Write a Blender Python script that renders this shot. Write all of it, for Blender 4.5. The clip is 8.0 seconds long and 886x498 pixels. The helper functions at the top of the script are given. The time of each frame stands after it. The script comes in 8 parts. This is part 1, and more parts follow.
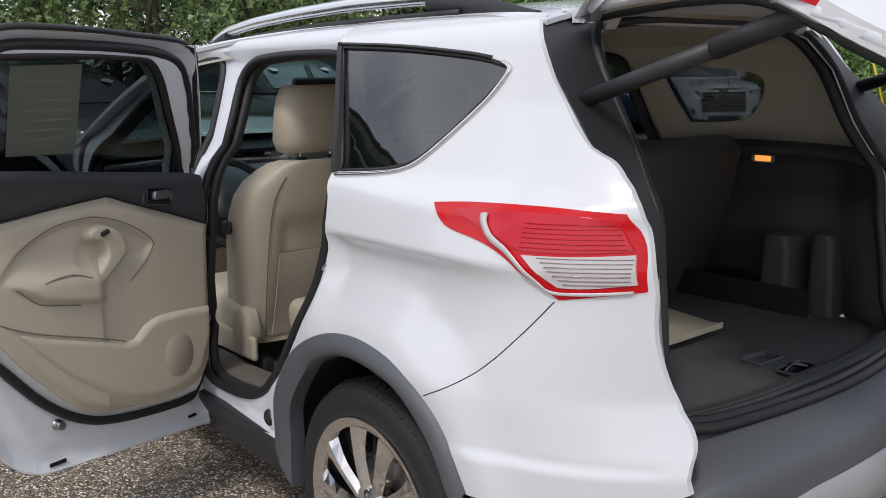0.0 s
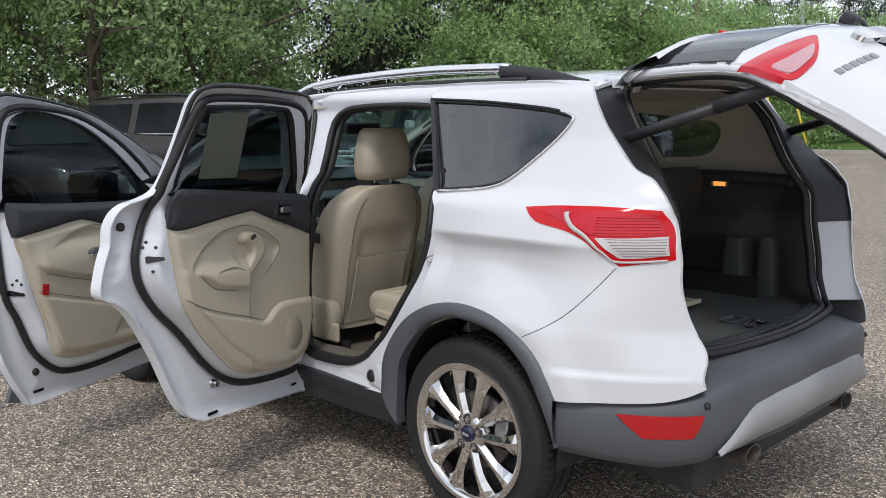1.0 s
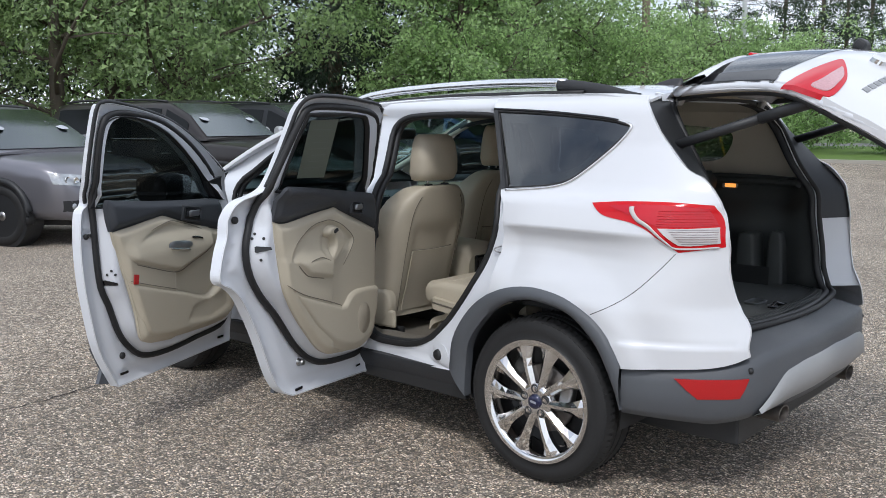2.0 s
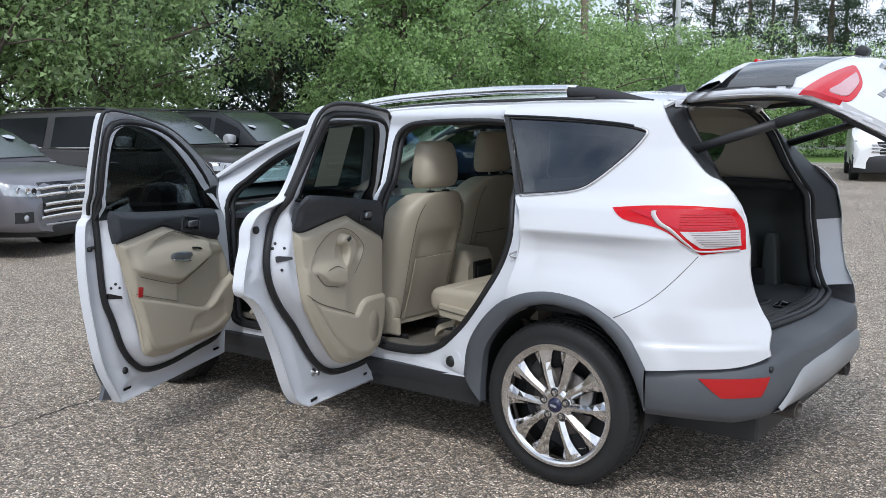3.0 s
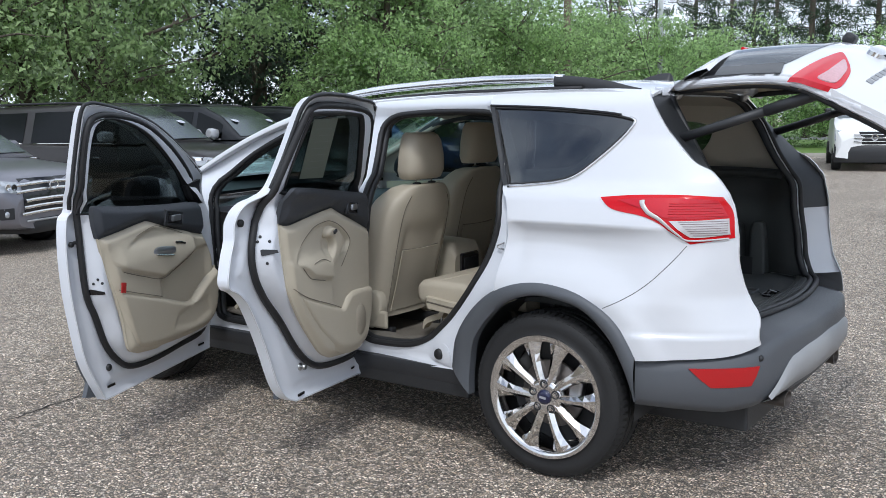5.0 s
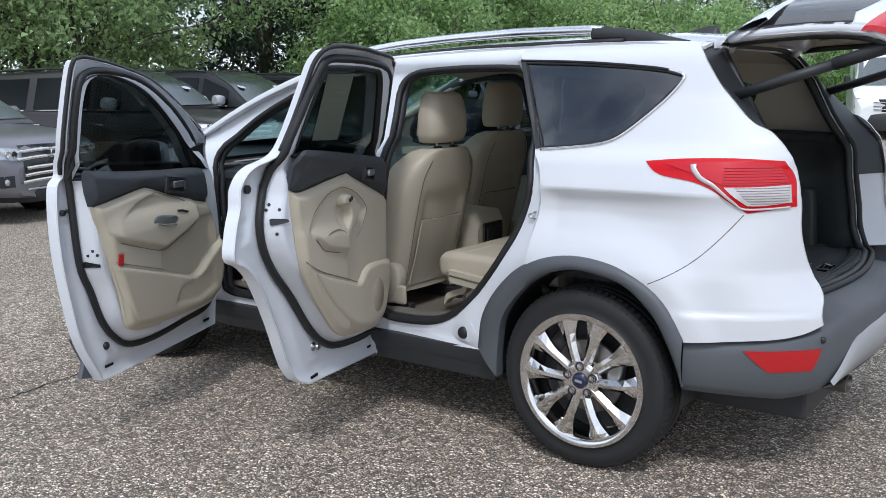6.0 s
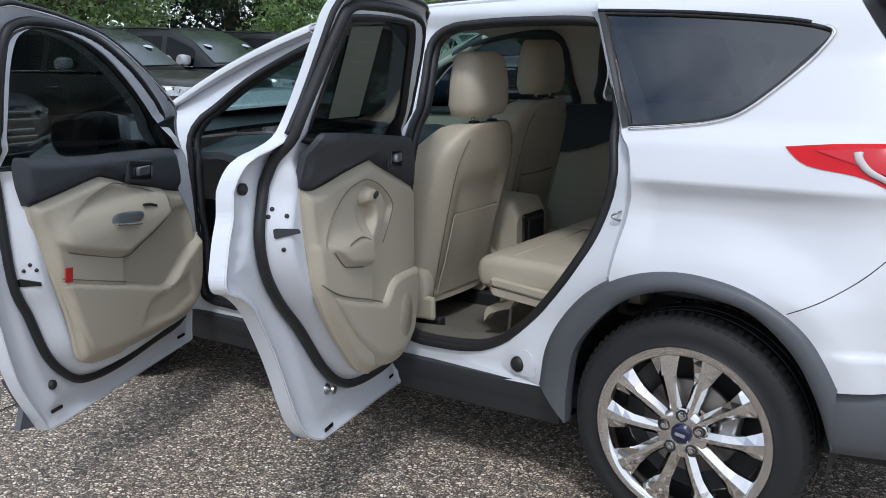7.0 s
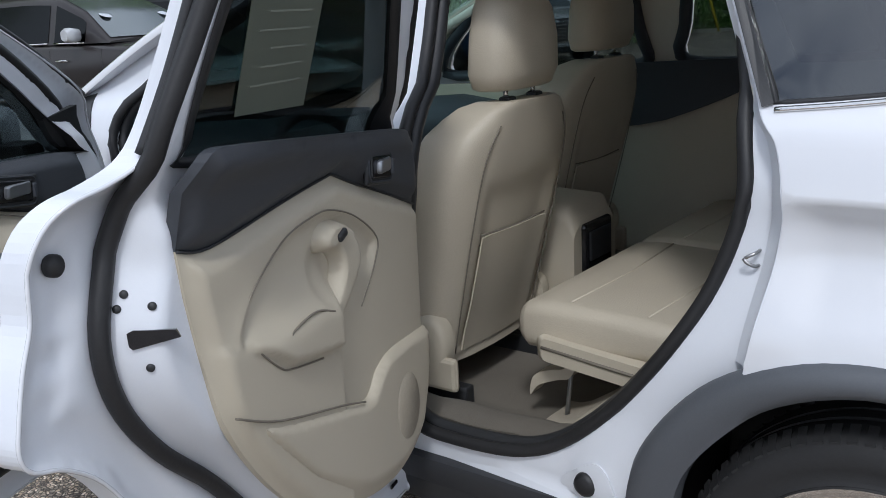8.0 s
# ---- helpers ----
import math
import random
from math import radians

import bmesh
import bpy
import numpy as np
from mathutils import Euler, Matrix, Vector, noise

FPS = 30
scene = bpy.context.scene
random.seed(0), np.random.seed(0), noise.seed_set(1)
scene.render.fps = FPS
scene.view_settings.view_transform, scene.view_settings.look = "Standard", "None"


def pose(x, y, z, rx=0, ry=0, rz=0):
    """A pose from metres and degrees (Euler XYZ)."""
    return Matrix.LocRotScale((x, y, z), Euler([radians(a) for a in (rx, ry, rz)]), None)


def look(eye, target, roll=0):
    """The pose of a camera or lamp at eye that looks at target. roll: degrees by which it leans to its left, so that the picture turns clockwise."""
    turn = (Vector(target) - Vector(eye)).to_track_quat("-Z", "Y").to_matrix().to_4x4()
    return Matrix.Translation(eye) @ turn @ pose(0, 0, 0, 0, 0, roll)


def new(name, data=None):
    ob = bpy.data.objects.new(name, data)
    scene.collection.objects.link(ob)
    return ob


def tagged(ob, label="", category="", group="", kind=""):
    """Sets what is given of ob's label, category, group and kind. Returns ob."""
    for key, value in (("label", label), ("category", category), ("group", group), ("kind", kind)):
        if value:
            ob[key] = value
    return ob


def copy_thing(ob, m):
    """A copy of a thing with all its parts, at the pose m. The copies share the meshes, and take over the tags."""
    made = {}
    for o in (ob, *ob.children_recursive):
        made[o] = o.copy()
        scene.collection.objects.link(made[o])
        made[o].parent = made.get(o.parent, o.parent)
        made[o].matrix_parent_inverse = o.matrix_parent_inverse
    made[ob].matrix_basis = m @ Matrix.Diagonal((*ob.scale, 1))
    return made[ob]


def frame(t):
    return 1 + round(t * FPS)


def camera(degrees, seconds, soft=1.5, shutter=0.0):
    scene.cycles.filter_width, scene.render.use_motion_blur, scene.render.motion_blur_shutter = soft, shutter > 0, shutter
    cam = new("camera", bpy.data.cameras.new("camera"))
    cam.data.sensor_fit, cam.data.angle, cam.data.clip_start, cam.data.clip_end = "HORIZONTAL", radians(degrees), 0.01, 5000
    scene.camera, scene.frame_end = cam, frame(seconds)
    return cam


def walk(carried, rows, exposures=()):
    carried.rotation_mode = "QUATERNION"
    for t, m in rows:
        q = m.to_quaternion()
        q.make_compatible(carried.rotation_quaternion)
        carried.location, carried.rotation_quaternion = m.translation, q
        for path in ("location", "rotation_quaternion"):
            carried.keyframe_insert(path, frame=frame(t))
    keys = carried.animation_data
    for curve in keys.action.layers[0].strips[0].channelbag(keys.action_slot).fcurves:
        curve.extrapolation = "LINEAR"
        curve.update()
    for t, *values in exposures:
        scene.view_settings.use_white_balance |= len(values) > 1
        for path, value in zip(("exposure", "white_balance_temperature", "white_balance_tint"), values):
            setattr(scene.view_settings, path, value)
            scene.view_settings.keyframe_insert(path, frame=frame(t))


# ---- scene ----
from collections import defaultdict
from mathutils.geometry import delaunay_2d_cdt

cam = camera(52.1, 8.0, soft=0.85)
PATH = [
    (0, (1.792, -2.112, 1.461), (0.275, -0.866, 1.08), -0.9),
    (0.5, (2.031, -2.632, 1.491), (0.541, -1.341, 1.155), -1.0),
    (1, (2.158, -3.173, 1.479), (0.758, -1.774, 1.189), -0.5),
    (1.5, (2.192, -3.546, 1.494), (0.834, -2.104, 1.218), -0.3),
    (1.7, (2.176, -3.692, 1.481), (0.83, -2.239, 1.204), -0.2),
    (2.8, (1.857, -4.057, 1.497), (0.657, -2.478, 1.233), -0.3),
    (3, (1.839, -4.078, 1.489), (0.64, -2.499, 1.226), -0.5),
    (3.5, (1.83, -4.091, 1.488), (0.646, -2.501, 1.22), -1.0),
    (4, (1.842, -4.077, 1.479), (0.666, -2.482, 1.212), -1.1),
    (5.5, (1.735, -4.018, 1.475), (0.563, -2.425, 1.179), -0.9),
    (6, (1.556, -3.832, 1.43), (0.377, -2.253, 1.087), -0.9),
    (6.5, (1.217, -3.572, 1.442), (0.063, -1.99, 1.034), -0.9),
    (7, (0.826, -3.282, 1.433), (-0.286, -1.676, 1.005), -0.8),
    (7.5, (0.528, -2.825, 1.394), (-0.571, -1.222, 0.925), -1.9),
    (8, (0.254, -2.34, 1.396), (-0.933, -0.814, 0.883), -3.3),
]
walk(cam, [(t, look(eye, target, roll)) for t, eye, target, roll in PATH], [(0, 0.06, 6420, 12), (1.0, 0.10, 6330, 10), (1.5, 0.13, 6230, 10), (3.0, 0.22, 5950, 9), (5.5, 0.23, 5900, 9), (6.2, 0.22, 5880, 9), (7.0, 0.16, 5850, 9), (8, 0.16, 5900, 10)])


# ---- sky, sun, exposure ----
SUN_DIR = Vector((0.42, -0.70, 1.0)).normalized()  # towards the sun
world = bpy.data.worlds.new("sky")
scene.world = world
world.use_nodes = True
wn, wl = world.node_tree.nodes, world.node_tree.links
wn.clear()
w_out, w_bg, w_sky = wn.new("ShaderNodeOutputWorld"), wn.new("ShaderNodeBackground"), wn.new("ShaderNodeTexSky")
w_sky.sky_type, w_sky.sun_disc = "NISHITA", False
w_sky.sun_elevation = math.asin(SUN_DIR.z)
w_sky.sun_rotation = math.atan2(SUN_DIR.x, SUN_DIR.y)
w_sky.air_density, w_sky.dust_density, w_sky.ozone_density = 1.0, 2.5, 1.0
# thin bright cloud drawn over the blue
w_co, w_map, w_noise = wn.new("ShaderNodeTexCoord"), wn.new("ShaderNodeMapping"), wn.new("ShaderNodeTexNoise")
w_map.inputs["Scale"].default_value = (1.0, 1.0, 2.6)
w_noise.inputs["Scale"].default_value, w_noise.inputs["Detail"].default_value = 2.2, 6.0
w_ramp, w_mix = wn.new("ShaderNodeValToRGB"), wn.new("ShaderNodeMix")
w_ramp.color_ramp.elements[0].position, w_ramp.color_ramp.elements[1].position = 0.30, 0.62
w_mix.data_type = "RGBA"
w_mix.inputs[7].default_value = (11.5, 11.9, 12.6, 1)
wl.new(w_co.outputs["Generated"], w_map.inputs["Vector"])
wl.new(w_map.outputs["Vector"], w_noise.inputs["Vector"])
wl.new(w_noise.outputs["Fac"], w_ramp.inputs["Fac"])
wl.new(w_ramp.outputs["Color"], w_mix.inputs[0])
wl.new(w_sky.outputs["Color"], w_mix.inputs[6])
wl.new(w_mix.outputs[2], w_bg.inputs["Color"])
w_bg.inputs["Strength"].default_value = 0.10
wl.new(w_bg.outputs["Background"], w_out.inputs["Surface"])

sun_data = bpy.data.lights.new("sun", "SUN")
sun_data.energy, sun_data.angle, sun_data.color = 1.55, radians(9), (1.0, 0.965, 0.92)
new("sun", sun_data).matrix_world = look(SUN_DIR * 60, (0, 0, 0))


# ---- materials ----
def mat(name, base, rough=0.5, metal=0.0, grain=0.0, scale=60.0, bump=0.0, stain=0.0, stain_scale=3.0, coat=0.0, island=0.0, piece=0.0,
        spec=0.5, bump_scale=None, stretch=(1, 1, 1), rough_vary=0.0):
    """A Principled surface: fine grain and broad stains in the colour, relief, and a change from piece to piece."""
    m = bpy.data.materials.new(name)
    m.use_nodes = True
    n, l = m.node_tree.nodes, m.node_tree.links
    b = n["Principled BSDF"]
    b.inputs["Roughness"].default_value, b.inputs["Metallic"].default_value = rough, metal
    b.inputs["Coat Weight"].default_value, b.inputs["Coat Roughness"].default_value = coat, 0.04
    b.inputs["Specular IOR Level"].default_value = spec
    co, mp = n.new("ShaderNodeTexCoord"), n.new("ShaderNodeMapping")
    mp.inputs["Scale"].default_value = stretch
    l.new(co.outputs["Object"], mp.inputs["Vector"])
    value = None

    def vary(fac, amount):
        nonlocal value
        mr = n.new("ShaderNodeMapRange")
        mr.inputs["To Min"].default_value, mr.inputs["To Max"].default_value = 1 - amount, 1 + amount
        l.new(fac, mr.inputs["Value"])
        if value is None:
            value = mr.outputs["Result"]
        else:
            mul = n.new("ShaderNodeMath")
            mul.operation = "MULTIPLY"
            l.new(value, mul.inputs[0]), l.new(mr.outputs["Result"], mul.inputs[1])
            value = mul.outputs["Value"]

    def noise_tex(s, detail=3.0):
        t = n.new("ShaderNodeTexNoise")
        t.inputs["Scale"].default_value, t.inputs["Detail"].default_value = s, detail
        l.new(mp.outputs["Vector"], t.inputs["Vector"])
        return t

    if grain:
        vary(noise_tex(scale).outputs["Fac"], grain)
    if stain:
        st = noise_tex(stain_scale, 5.0)
        vary(st.outputs["Fac"], stain)
        if rough_vary:
            rr = n.new("ShaderNodeMapRange")
            rr.inputs["To Min"].default_value, rr.inputs["To Max"].default_value = max(rough - rough_vary, 0.02), rough + rough_vary
            l.new(st.outputs["Fac"], rr.inputs["Value"]), l.new(rr.outputs["Result"], b.inputs["Roughness"])
    if island:
        vary(n.new("ShaderNodeNewGeometry").outputs["Random Per Island"], island)
    if piece:
        vary(n.new("ShaderNodeObjectInfo").outputs["Random"], piece)
    if value is None:
        b.inputs["Base Color"].default_value = (*base, 1)
    else:
        mx = n.new("ShaderNodeVectorMath")
        mx.operation = "SCALE"
        mx.inputs[0].default_value = base
        l.new(value, mx.inputs["Scale"]), l.new(mx.outputs["Vector"], b.inputs["Base Color"])
    if bump:
        bp = n.new("ShaderNodeBump")
        bp.inputs["Strength"].default_value, bp.inputs["Distance"].default_value = bump, 0.004
        l.new(noise_tex(bump_scale or scale, 2.0).outputs["Fac"], bp.inputs["Height"])
        l.new(bp.outputs["Normal"], b.inputs["Normal"])
    return m


def glass(name, tint, gloss=(1, 1, 1), head_on=0.04, rough=0.0):
    """A pane: tinted see-through with a mirror-like face."""
    m = bpy.data.materials.new(name)
    m.use_nodes = True
    n, l = m.node_tree.nodes, m.node_tree.links
    n.clear()
    out, mix, lw = n.new("ShaderNodeOutputMaterial"), n.new("ShaderNodeMixShader"), n.new("ShaderNodeLayerWeight")
    tr, gl = n.new("ShaderNodeBsdfTransparent"), n.new("ShaderNodeBsdfGlossy")
    lw.inputs["Blend"].default_value = 0.5
    power, grow = n.new("ShaderNodeMath"), n.new("ShaderNodeMath")
    power.operation, grow.operation = "POWER", "MULTIPLY_ADD"
    power.inputs[1].default_value = 5.0
    grow.inputs[1].default_value, grow.inputs[2].default_value = 1 - head_on, head_on
    l.new(lw.outputs["Facing"], power.inputs[0]), l.new(power.outputs["Value"], grow.inputs[0])
    tr.inputs["Color"].default_value, gl.inputs["Color"].default_value = (*tint, 1), (*gloss, 1)
    gl.inputs["Roughness"].default_value = rough
    l.new(grow.outputs["Value"], mix.inputs["Fac"])
    l.new(tr.outputs["BSDF"], mix.inputs[1]), l.new(gl.outputs["BSDF"], mix.inputs[2])
    l.new(mix.outputs["Shader"], out.inputs["Surface"])
    return m


WHITE = mat("white_paint", (0.625, 0.635, 0.66), 0.22, coat=0.8, grain=0.02, scale=900, stain=0.03, stain_scale=2.5, rough_vary=0.05)
WHITE_IN = mat("white_jamb_paint", (0.64, 0.66, 0.70), 0.35, coat=0.3, grain=0.02, scale=400, stain=0.05, stain_scale=5)
BLACK_RUBBER = mat("black_rubber", (0.012, 0.012, 0.013), 0.55, grain=0.2, scale=150, bump=0.15)
CLAD = mat("grey_cladding_plastic", (0.078, 0.084, 0.094), 0.50, grain=0.12, scale=350, stain=0.10, stain_scale=4, bump=0.12, bump_scale=900)
SILVER = mat("silver_plastic", (0.29, 0.295, 0.30), 0.45, grain=0.05, scale=300, stain=0.06)
BLACK_GLOSS = mat("gloss_black_plastic", (0.010, 0.010, 0.012), 0.12, stain=0.2, stain_scale=8)
BLACK_PLASTIC = mat("black_plastic", (0.018, 0.019, 0.021), 0.50, grain=0.15, scale=300, bump=0.10)
BEIGE = mat("beige_trim", (0.435, 0.388, 0.300), 0.55, grain=0.05, scale=700, stain=0.06, stain_scale=4, bump=0.20, bump_scale=1400)
LEATHER = mat("beige_leather", (0.450, 0.400, 0.312), 0.48, grain=0.06, scale=260, stain=0.08, stain_scale=6, bump=0.25, bump_scale=420)
CARPET = mat("beige_carpet", (0.145, 0.130, 0.106), 0.95, grain=0.25, scale=500, stain=0.22, stain_scale=7, bump=0.6, bump_scale=700)
CARGO_CARPET = mat("charcoal_carpet", (0.066, 0.072, 0.074), 0.95, grain=0.3, scale=600, stain=0.15, stain_scale=6, bump=0.6, bump_scale=800)
DARK_TRIM = mat("charcoal_trim", (0.040, 0.044, 0.052), 0.55, grain=0.1, scale=500, stain=0.1, bump=0.2, bump_scale=1200)
CARGO_TRIM = mat("charcoal_cargo_trim", (0.056, 0.061, 0.062), 0.62, grain=0.12, scale=400, stain=0.1, bump=0.2, bump_scale=1000)
HEADLINER = mat("headliner_cloth", (0.60, 0.56, 0.48), 0.9, grain=0.06, scale=900, stain=0.04, bump=0.3, bump_scale=1500)
CHROME = mat("chrome", (0.70, 0.69, 0.68), 0.09, 1.0, stain=0.06, stain_scale=30)
RAIL = mat("satin_rail", (0.72, 0.73, 0.75), 0.22, 1.0, stain=0.05, stain_scale=9)
STEEL = mat("brushed_steel", (0.38, 0.38, 0.38), 0.35, 1.0, grain=0.1, scale=80)
RUST = mat("brake_iron", (0.20, 0.18, 0.165), 0.5, 0.8, grain=0.2, scale=60)
TYRE = mat("tyre_rubber", (0.012, 0.012, 0.0125), 0.72, grain=0.25, scale=120, stain=0.3, stain_scale=9, bump=0.15)
RED_LENS = mat("red_lens", (0.50, 0.014, 0.026), 0.14, coat=0.25, spec=0.35, grain=0.06, scale=90, stain=0.06)
RED_DEEP = mat("deep_red_lens", (0.52, 0.003, 0.008), 0.12, coat=0.15, spec=0.3, stain=0.06, stain_scale=12)
CLEAR_LENS = mat("clear_lens", (0.52, 0.49, 0.49), 0.12, coat=1.0, stain=0.08, stain_scale=20)
PINK_LENS = mat("clear_over_red_lens", (0.50, 0.28, 0.30), 0.15, coat=0.8, grain=0.25, scale=140, stain=0.1, stain_scale=20)
LENS_DIM = mat("smoky_lens", (0.26, 0.20, 0.20), 0.12, coat=1.0, stain=0.15, stain_scale=20)
RED_TAG = mat("red_reflector", (0.40, 0.008, 0.010), 0.30, coat=0.12, grain=0.1, scale=300)
BLUE_CAP = mat("blue_enamel", (0.007, 0.010, 0.045), 0.2, coat=0.5, stain=0.1)
PAPER = mat("paper", (0.62, 0.65, 0.58), 0.8, stain=0.03, stain_scale=12)
SEAM = mat("dark_beige_seam", (0.16, 0.14, 0.11), 0.7, grain=0.1, scale=300)
HANDLE_GREY = mat("satin_grey_metal", (0.30, 0.31, 0.33), 0.32, 0.8, grain=0.05, scale=200)


def dim_thin_paper():
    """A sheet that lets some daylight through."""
    # Low greenish colour holds the dim back light of the tinted window.
    m = mat("dim_thin_paper", (0.22, 0.24, 0.19), 0.8, stain=0.05, stain_scale=9)
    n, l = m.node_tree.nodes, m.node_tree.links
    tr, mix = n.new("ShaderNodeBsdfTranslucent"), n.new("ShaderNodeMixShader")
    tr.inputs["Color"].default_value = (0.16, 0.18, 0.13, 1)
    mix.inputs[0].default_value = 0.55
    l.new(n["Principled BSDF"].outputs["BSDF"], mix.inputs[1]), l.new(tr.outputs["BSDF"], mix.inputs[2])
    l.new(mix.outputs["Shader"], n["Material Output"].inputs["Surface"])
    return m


DIM_THIN_PAPER = dim_thin_paper()
INK = mat("ink_grey", (0.30, 0.31, 0.30), 0.8, stain=0.03)
TINT = glass("privacy_glass", (0.33, 0.36, 0.37), head_on=0.11)
DOOR_GLASS = glass("tinted_door_glass", (0.30, 0.335, 0.34), head_on=0.03)
CLEAR = glass("clear_glass", (0.66, 0.79, 0.78), head_on=0.05)
FAR_SIDE = glass("dark_side_glass", (0.012, 0.013, 0.014), gloss=(0.55, 0.58, 0.60), head_on=0.04, rough=0.10)
FAR_GLASS = glass("far_car_glass", (0.04, 0.05, 0.055), gloss=(0.86, 0.93, 0.95), head_on=0.22, rough=0.22)


# ---- building helpers ----
def curve_pts(pts, n=6, closed=False):
    """A smooth line through the points (Catmull-Rom); a point given twice makes a corner."""
    p = [Vector(q) for q in pts]
    k = len(p)
    out = []
    for i in range(k if closed else k - 1):
        a, b = p[(i - 1) % k] if closed or i else p[0], p[i]
        c, d = p[(i + 1) % k], p[(i + 2) % k] if closed or i + 2 < k else p[-1]
        if (c - b).length < 1e-6:
            continue
        for j in range(n):
            t = j / n
            out.append(0.5 * ((2 * b) + (c - a) * t + (2 * a - 5 * b + 4 * c - d) * t * t + (3 * b - a - 3 * c + d) * t ** 3))
    if not closed:
        out.append(p[-1])
    clean = [out[0]]
    for q in out[1:]:
        if (q - clean[-1]).length > 1e-4:
            clean.append(q)
    if closed and (clean[0] - clean[-1]).length < 1e-4:
        clean.pop()
    return clean


def ramp(x, table):
    """Smoothly between the (x, y) pairs of a table."""
    if x <= table[0][0]:
        return table[0][1]
    for (a, u), (b, v) in zip(table, table[1:]):
        if x <= b:
            t = (x - a) / (b - a)
            return u + (v - u) * t
    return table[-1][1]


def soft_ramp(x, table, w=0.03):
    return (ramp(x - w, table) + 2 * ramp(x, table) + ramp(x + w, table)) / 4


def inside(points, poly):
    x, y = points[:, 0], points[:, 1]
    hit = np.zeros(len(points), bool)
    q = np.array(poly)
    for (x0, y0), (x1, y1) in zip(q, np.roll(q, -1, 0)):
        if y0 != y1:
            hit ^= ((y0 > y) != (y1 > y)) & (x < (x1 - x0) * (y - y0) / (y1 - y0) + x0)
    return hit


def near_edge(points, poly, d):
    q = np.array(poly)
    hit = np.zeros(len(points), bool)
    for a, b in zip(q, np.roll(q, -1, 0)):
        ab = b - a
        t = np.clip(((points - a) @ ab) / max(ab @ ab, 1e-12), 0, 1)
        hit |= ((points - (a + t[:, None] * ab)) ** 2).sum(1) < d * d
    return hit


def sheet(outline, place, step=0.03, holes=(), thick=0.0, inward=(0, 1, 0), cuts=()):
    """A pressed panel: the outline (u, v) filled with a fine net, laid by place(u, v), with holes, a thickness and edges."""
    rings = [[tuple(q[:2]) for q in outline]] + [[tuple(q[:2]) for q in h] for h in holes]
    verts, edges = [], []
    for ring in rings:
        k = len(verts)
        verts += [Vector(q) for q in ring]
        edges += [(k + i, k + (i + 1) % len(ring)) for i in range(len(ring))]
    for line in cuts:
        k = len(verts)
        verts += [Vector(q[:2]) for q in line]
        edges += [(k + i, k + i + 1) for i in range(len(line) - 1)]
    arr = np.array(rings[0])
    lo, hi = arr.min(0), arr.max(0)
    gx, gy = np.meshgrid(np.arange(lo[0] + step / 2, hi[0], step), np.arange(lo[1] + step / 2, hi[1], step))
    gx = gx + (np.arange(gx.shape[0])[:, None] % 2) * step / 2
    g = np.stack([gx.ravel(), gy.ravel()], 1)
    ok = inside(g, rings[0]) & ~near_edge(g, rings[0], step * 0.45)
    for h in rings[1:]:
        ok &= ~inside(g, h) & ~near_edge(g, h, step * 0.45)
    verts += [Vector(q) for q in g[ok]]
    vs, _, faces, *_ = delaunay_2d_cdt(verts, edges, [], 0, 1e-6)
    v2 = np.array([tuple(v) for v in vs])
    mid = np.array([v2[list(f)].mean(0) for f in faces])
    keep = inside(mid, rings[0])
    for h in rings[1:]:
        keep &= ~inside(mid, h)
    bm = bmesh.new()
    front = [bm.verts.new(place(*q)) for q in v2]
    tris = [f for f, k in zip(faces, keep) if k]
    inward = Vector(inward)
    made = []
    for f in tris:
        face = bm.faces.new([front[i] for i in f])
        face.smooth = True
        made.append(face)
    if thick:
        back = [bm.verts.new(v.co + inward * thick) for v in front]
        rim = [(e.verts[0], e.verts[1]) for e in bm.edges if len(e.link_faces) == 1]
        pair = dict(zip(front, back))
        for f in made:
            bm.faces.new([pair[v] for v in reversed(f.verts)]).smooth = True
        for a, b in rim:
            bm.faces.new((a, b, pair[b], pair[a]))
    loose = [v for v in bm.verts if not v.link_faces]
    for v in loose:
        bm.verts.remove(v)
    bmesh.ops.recalc_face_normals(bm, faces=bm.faces[:])
    return bm


def grid(us, vs, place, thick=0.0, closed=False):
    """A net of quads over two rows of parameters, thickened along its normals."""
    bm = bmesh.new()
    rows = [[bm.verts.new(place(u, v)) for v in vs] for u in us]
    k = len(us)
    for i in range(k if closed else k - 1):
        for j in range(len(vs) - 1):
            q = [rows[i][j], rows[(i + 1) % k][j], rows[(i + 1) % k][j + 1], rows[i][j + 1]]
            bm.faces.new(q).smooth = True
    bmesh.ops.remove_doubles(bm, verts=bm.verts[:], dist=1e-5)
    bmesh.ops.recalc_face_normals(bm, faces=bm.faces[:])
    if thick:
        bm.normal_update()
        bmesh.ops.solidify(bm, geom=bm.faces[:], thickness=thick)
        bmesh.ops.recalc_face_normals(bm, faces=bm.faces[:])
    return bm


